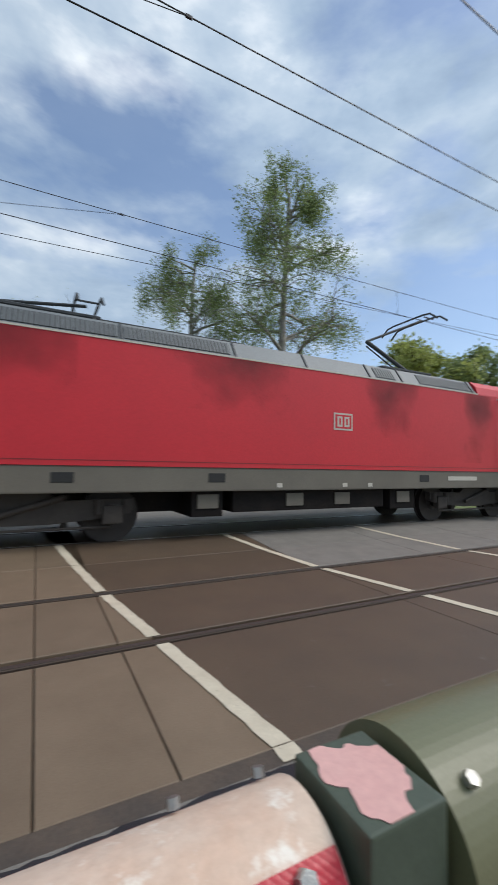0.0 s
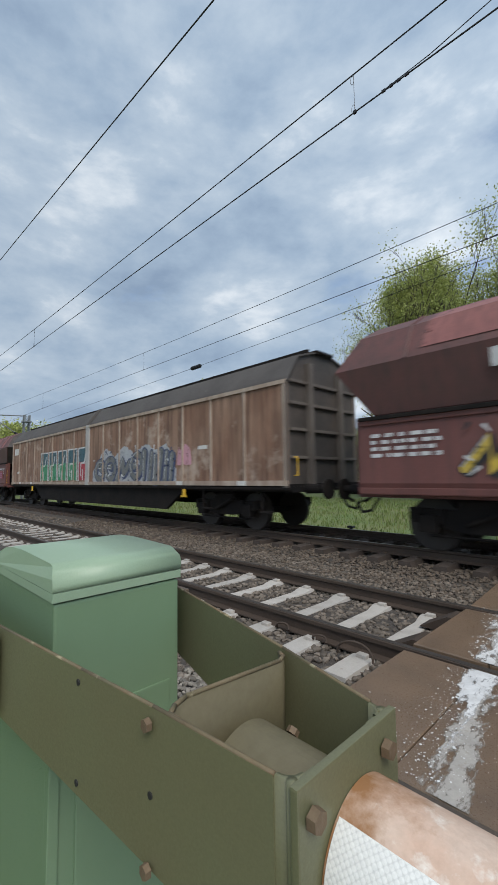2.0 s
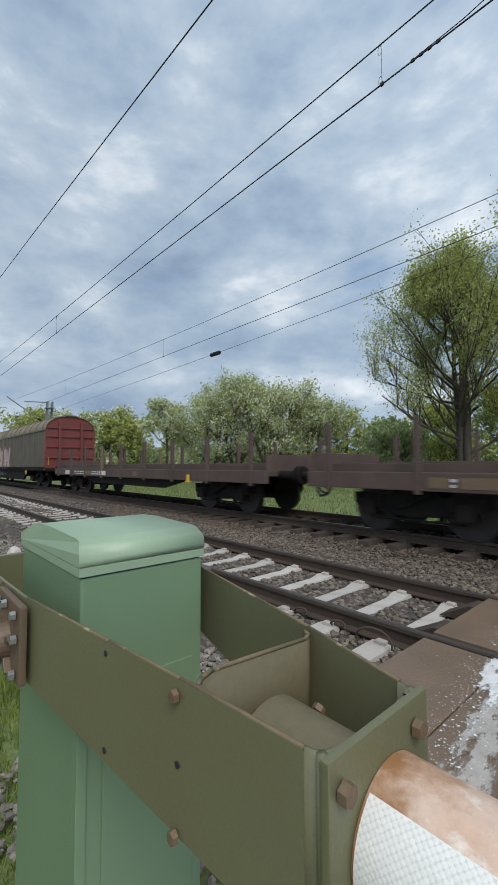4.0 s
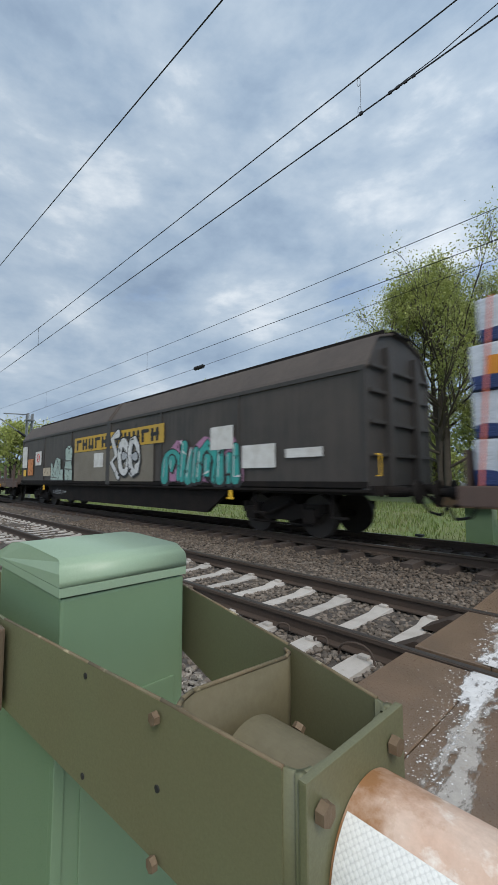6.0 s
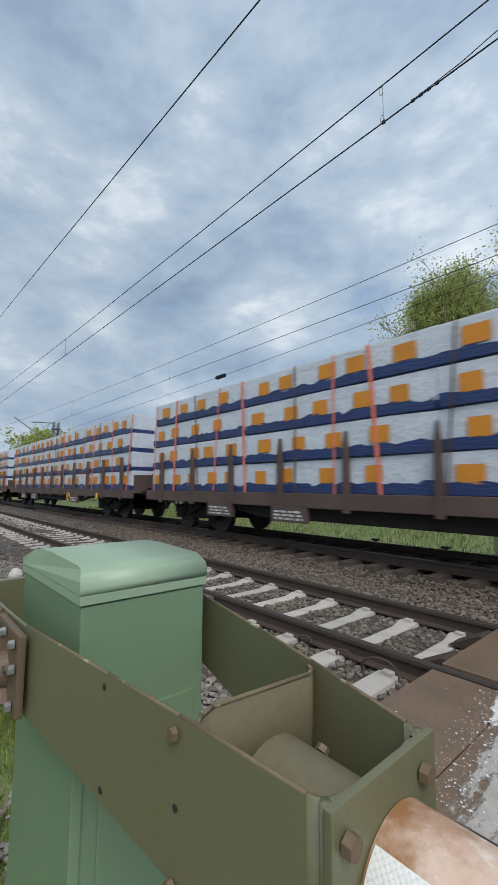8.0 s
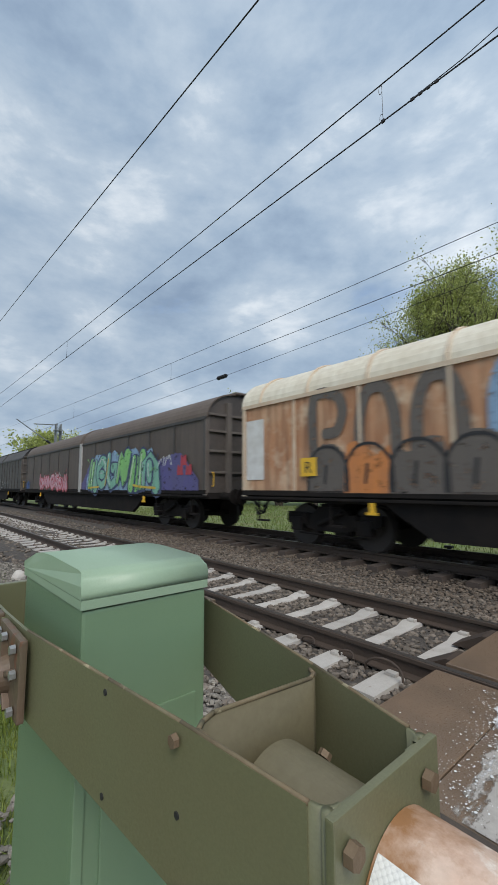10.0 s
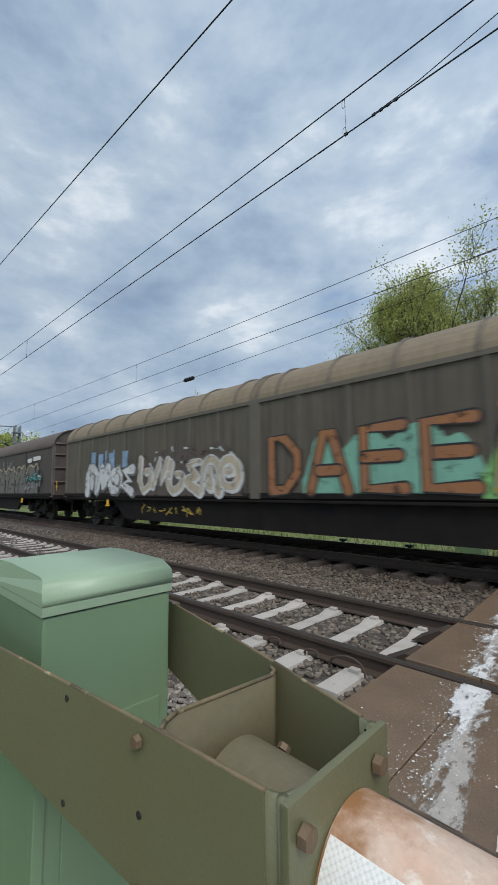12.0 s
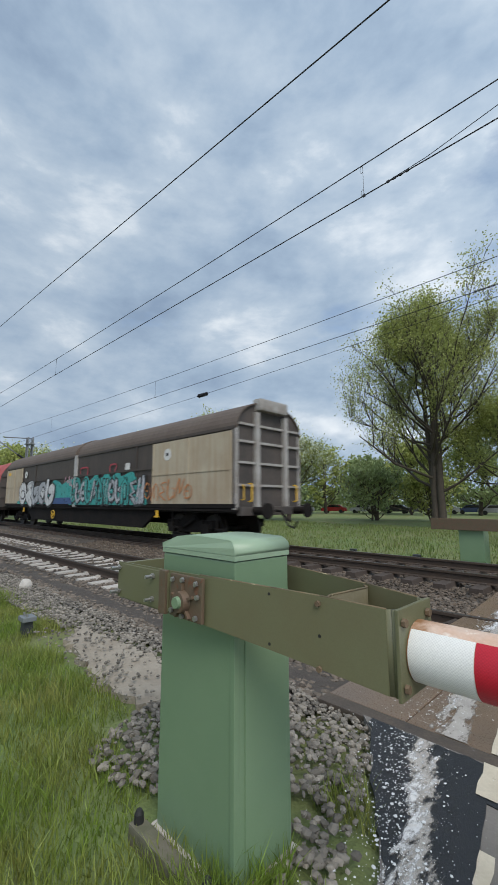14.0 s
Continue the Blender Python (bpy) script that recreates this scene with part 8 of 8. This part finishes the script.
grass("tall_tuft_grass", 2600, tuft, (-1.0, -0.55), (-0.78, -0.30), (0.10, 0.24), (0.002, 0.0045), M_blade, "tall fresh grass tuft at the post's foot", 9)
grass("verge_grass_down_line", 9000, lambda x, y: 1.0 if y < 0.45 else 0, (-40, -7.5), (-6, 0.5), (0.08, 0.25), (0.006, 0.012), M_blade, "green verge grass along the line", 2)
grass("meadow_grass", 26000, lambda x, y: 0.6 + 0.9 * max(0, noise.noise((x * 0.3, y * 0.3, 2))), (-36, 5), (10.3, 30), (0.12, 0.34), (0.010, 0.022), M_blade_far, "rough green meadow grass beyond the tracks", 3)
grass("meadow_grass_right", 7000, lambda x, y: 1.0 if x > 9 + 0.2 * y else 0, (12, 45), (9.8, 32), (0.12, 0.34), (0.010, 0.022), M_blade_far, "rough green meadow grass beyond the tracks", 4)

# bare soil, foundations and small things by the post
sheet("soil_patch", ragged([(-4.5, 0.42), (-4.1, 0.10), (-3.4, -0.02), (-2.9, -0.14), (-2.35, -0.05), (-2.2, 0.30), (-2.6, 0.46), (-3.4, 0.50)], 0.05, 8), 0.024, M_soil, "bare sandy soil and old concrete beside the ballast", "soil", 0.06)


stones("soil_stones", 260, (-4.6, -2.1), (-0.15, 0.5), (0.008, 0.022), M_gravel, "scattered grey pebbles on bare soil", 17, None, 0.03)


def anchor_block():
    e = thing("anchor_block", "mossy concrete foundation edge with capped anchor bolts", "foundation", at=(-1.09, -0.66, 0))
    part("concrete_edge", newbox(-0.30, 0.24, -0.035, 0.035, -0.08, 0.05, 0.012), mat("mossy old concrete", (0.17, 0.155, 0.12), (0.10, 0.105, 0.06), 0.95, 0, 12, 60, 0.4, 0.9), e)
    for x in (-0.27, 0.20):
        bm = newtube((x, 0, 0.045), (x, 0, 0.085), 0.022, 0.020, 16)
        tube(bm, (x, 0, 0.083), (x, 0, 0.10), 0.020, 0.012, 16)
        part("bolt_cap", bm, M_black, e, "black plastic bolt cap")


anchor_block()


def marker_box():
    e = thing("cable_marker", "small grey cable marker box with two bolts", "cable marker", at=(-4.72, -0.10, 0.0))
    part("marker_post", newbox(-0.05, 0.05, -0.05, 0.05, -0.1, 0.14, 0.008), L_dark, e)
    part("marker_head", newbox(-0.09, 0.09, -0.07, 0.07, 0.14, 0.19, 0.01), M_mast, e)
    for x in (-0.05, 0.05):
        part("marker_bolt", hexbolt(bmesh.new(), (x, -0.02, 0.19), (0, 0, 1), 0.014, 0.03), M_steel, e)


marker_box()
for k, (x, y) in enumerate(((-2.89, 2.50), (-2.40, 2.49), (-1.95, 2.40))):
    big = k == 2
    r = 0.14 if big else 0.06
    pts = [(x + r * math.cos(a) * 1.3, y + 0.02 * math.sin(2 * a), -0.15 + r * max(0, math.sin(a)) * 1.0) for a in [i * math.pi / 8 for i in range(9)]]
    cu = bpy.data.curves.new("bond_cable", "CURVE")
    cu.dimensions, cu.bevel_depth = "3D", 0.011
    sp = cu.splines.new("POLY")
    sp.points.add(len(pts) - 1)
    for q, co in zip(sp.points, pts):
        q.co = (*co, 1)
    cu.materials.append(M_railside)
    tagged(new("bond_cable", cu), "bent steel bond cable beside the rail", "cable", "rail bond cables")
bm = bmesh.new()
bmesh.ops.create_icosphere(bm, subdivisions=2, radius=0.10)
for v in bm.verts:
    v.co = v.co * (1 + 0.35 * noise.noise(v.co * 9)) * Vector((1.3, 0.7, 1)).length / 1.7
bag = tagged(part("white_stone", bm, M_concrete), "pale broken stone lying beside the ballast", "stone")
bag.matrix_basis = pose(-7.6, 0.75, 0.02)
for k, (x, y) in enumerate(((-6.55, 9.75), (-4.55, 9.70), (-1.9, 9.8))):
    e = thing("ground_marker", "small dark marker post in the grass", "marker post", "marker posts", (x, y, -0.35))
    part("marker_stem", newbox(-0.04, 0.04, -0.03, 0.03, 0, 0.32), L_dark, e)
    part("marker_cap", newbox(-0.10, 0.10, -0.06, 0.06, 0.30, 0.36, 0.01), L_dark, e)


def far_barrier():
    e = thing("far_barrier", "green barrier cabinet with brown arm across the tracks", "barrier post", at=(-3.75, 11.9, -0.42))
    part("cabinet", newbox(-0.34, 0.34, -0.25, 0.25, 0, 1.15, 0.02), M_cabinet, e)
    part("lid", newbox(-0.36, 0.36, -0.27, 0.27, 1.15, 1.25, 0.04), M_cabinet, e)
    part("arm_plate", newbox(-1.1, 1.2, -0.36, -0.32, 1.02, 1.36, 0.01), M_hub, e, "brown arm plate")
    part("arm_pole", newtube((1.1, -0.1, 1.2), (6.5, -0.1, 1.2), 0.09, 0.07, 20), M_pink, e)


far_barrier()


def car(x, y, turn, colour, label):
    e = thing("parked_car", label, "car", "parked cars beyond the meadow", (x, y, -0.42), turn)
    m = paint("car " + label.split()[0], colour, 0.25, 0.1)
    body = prism(bmesh.new(), [(-2.1, 0.3), (-2.15, 0.75), (-1.9, 0.9), (-1.2, 0.98), (-0.7, 1.42), (0.9, 1.45), (1.6, 1.0), (2.1, 0.92), (2.15, 0.35)], "y", -0.85, 0.85)
    bmesh.ops.bevel(body, geom=body.edges[:], offset=0.06, segments=2, affect="EDGES")
    part("body", body, m, e)
    part("side_window", prism(bmesh.new(), [(-1.05, 1.0), (-0.65, 1.36), (0.85, 1.38), (1.35, 1.02)], "y", -0.865, 0.865), L_glass, e)
    for a in (-1.3, 1.3):
        for b in (-0.8, 0.8):
            part("wheel", newtube((a, b - 0.09, 0.31), (a, b + 0.09, 0.31), 0.31, None, 18), M_black, e)


for k, (x, y, c, l) in enumerate(((-24.0, 66, (0.6, 0.6, 0.6), "white parked car at the meadow's edge"), (-20.5, 67, (0.06, 0.09, 0.2), "blue parked car at the meadow's edge"), (-17.2, 66, (0.35, 0.36, 0.38), "silver parked car at the meadow's edge"), (-31, 64, (0.05, 0.05, 0.05), "black parked car at the meadow's edge"), (-36, 62, (0.5, 0.5, 0.5), "pale parked car at the meadow's edge"), (-40.5, 60, (0.45, 0.04, 0.04), "red parked car at the meadow's edge"), (-46, 58, (0.6, 0.6, 0.58), "white parked van-like car at the meadow's edge"), (-28, 66, (0.25, 0.27, 0.3), "grey parked car at the meadow's edge"))):
    car(x, y, 12 + 5 * (k % 3), c, l)


def motions():
    """The whole train runs off to the left along the far track."""
    for e, u in FLEET:
        walk(e, [(t, pose(u - s_of(t), FAR_Y, FAR_Z)) for t in range(0, 15)])
    for p, u, dy, dz in LOADS:
        walk(p, [(t, pose(u - s_of(t), FAR_Y + dy, FAR_Z + dz)) for t in range(0, 15)])


motions()
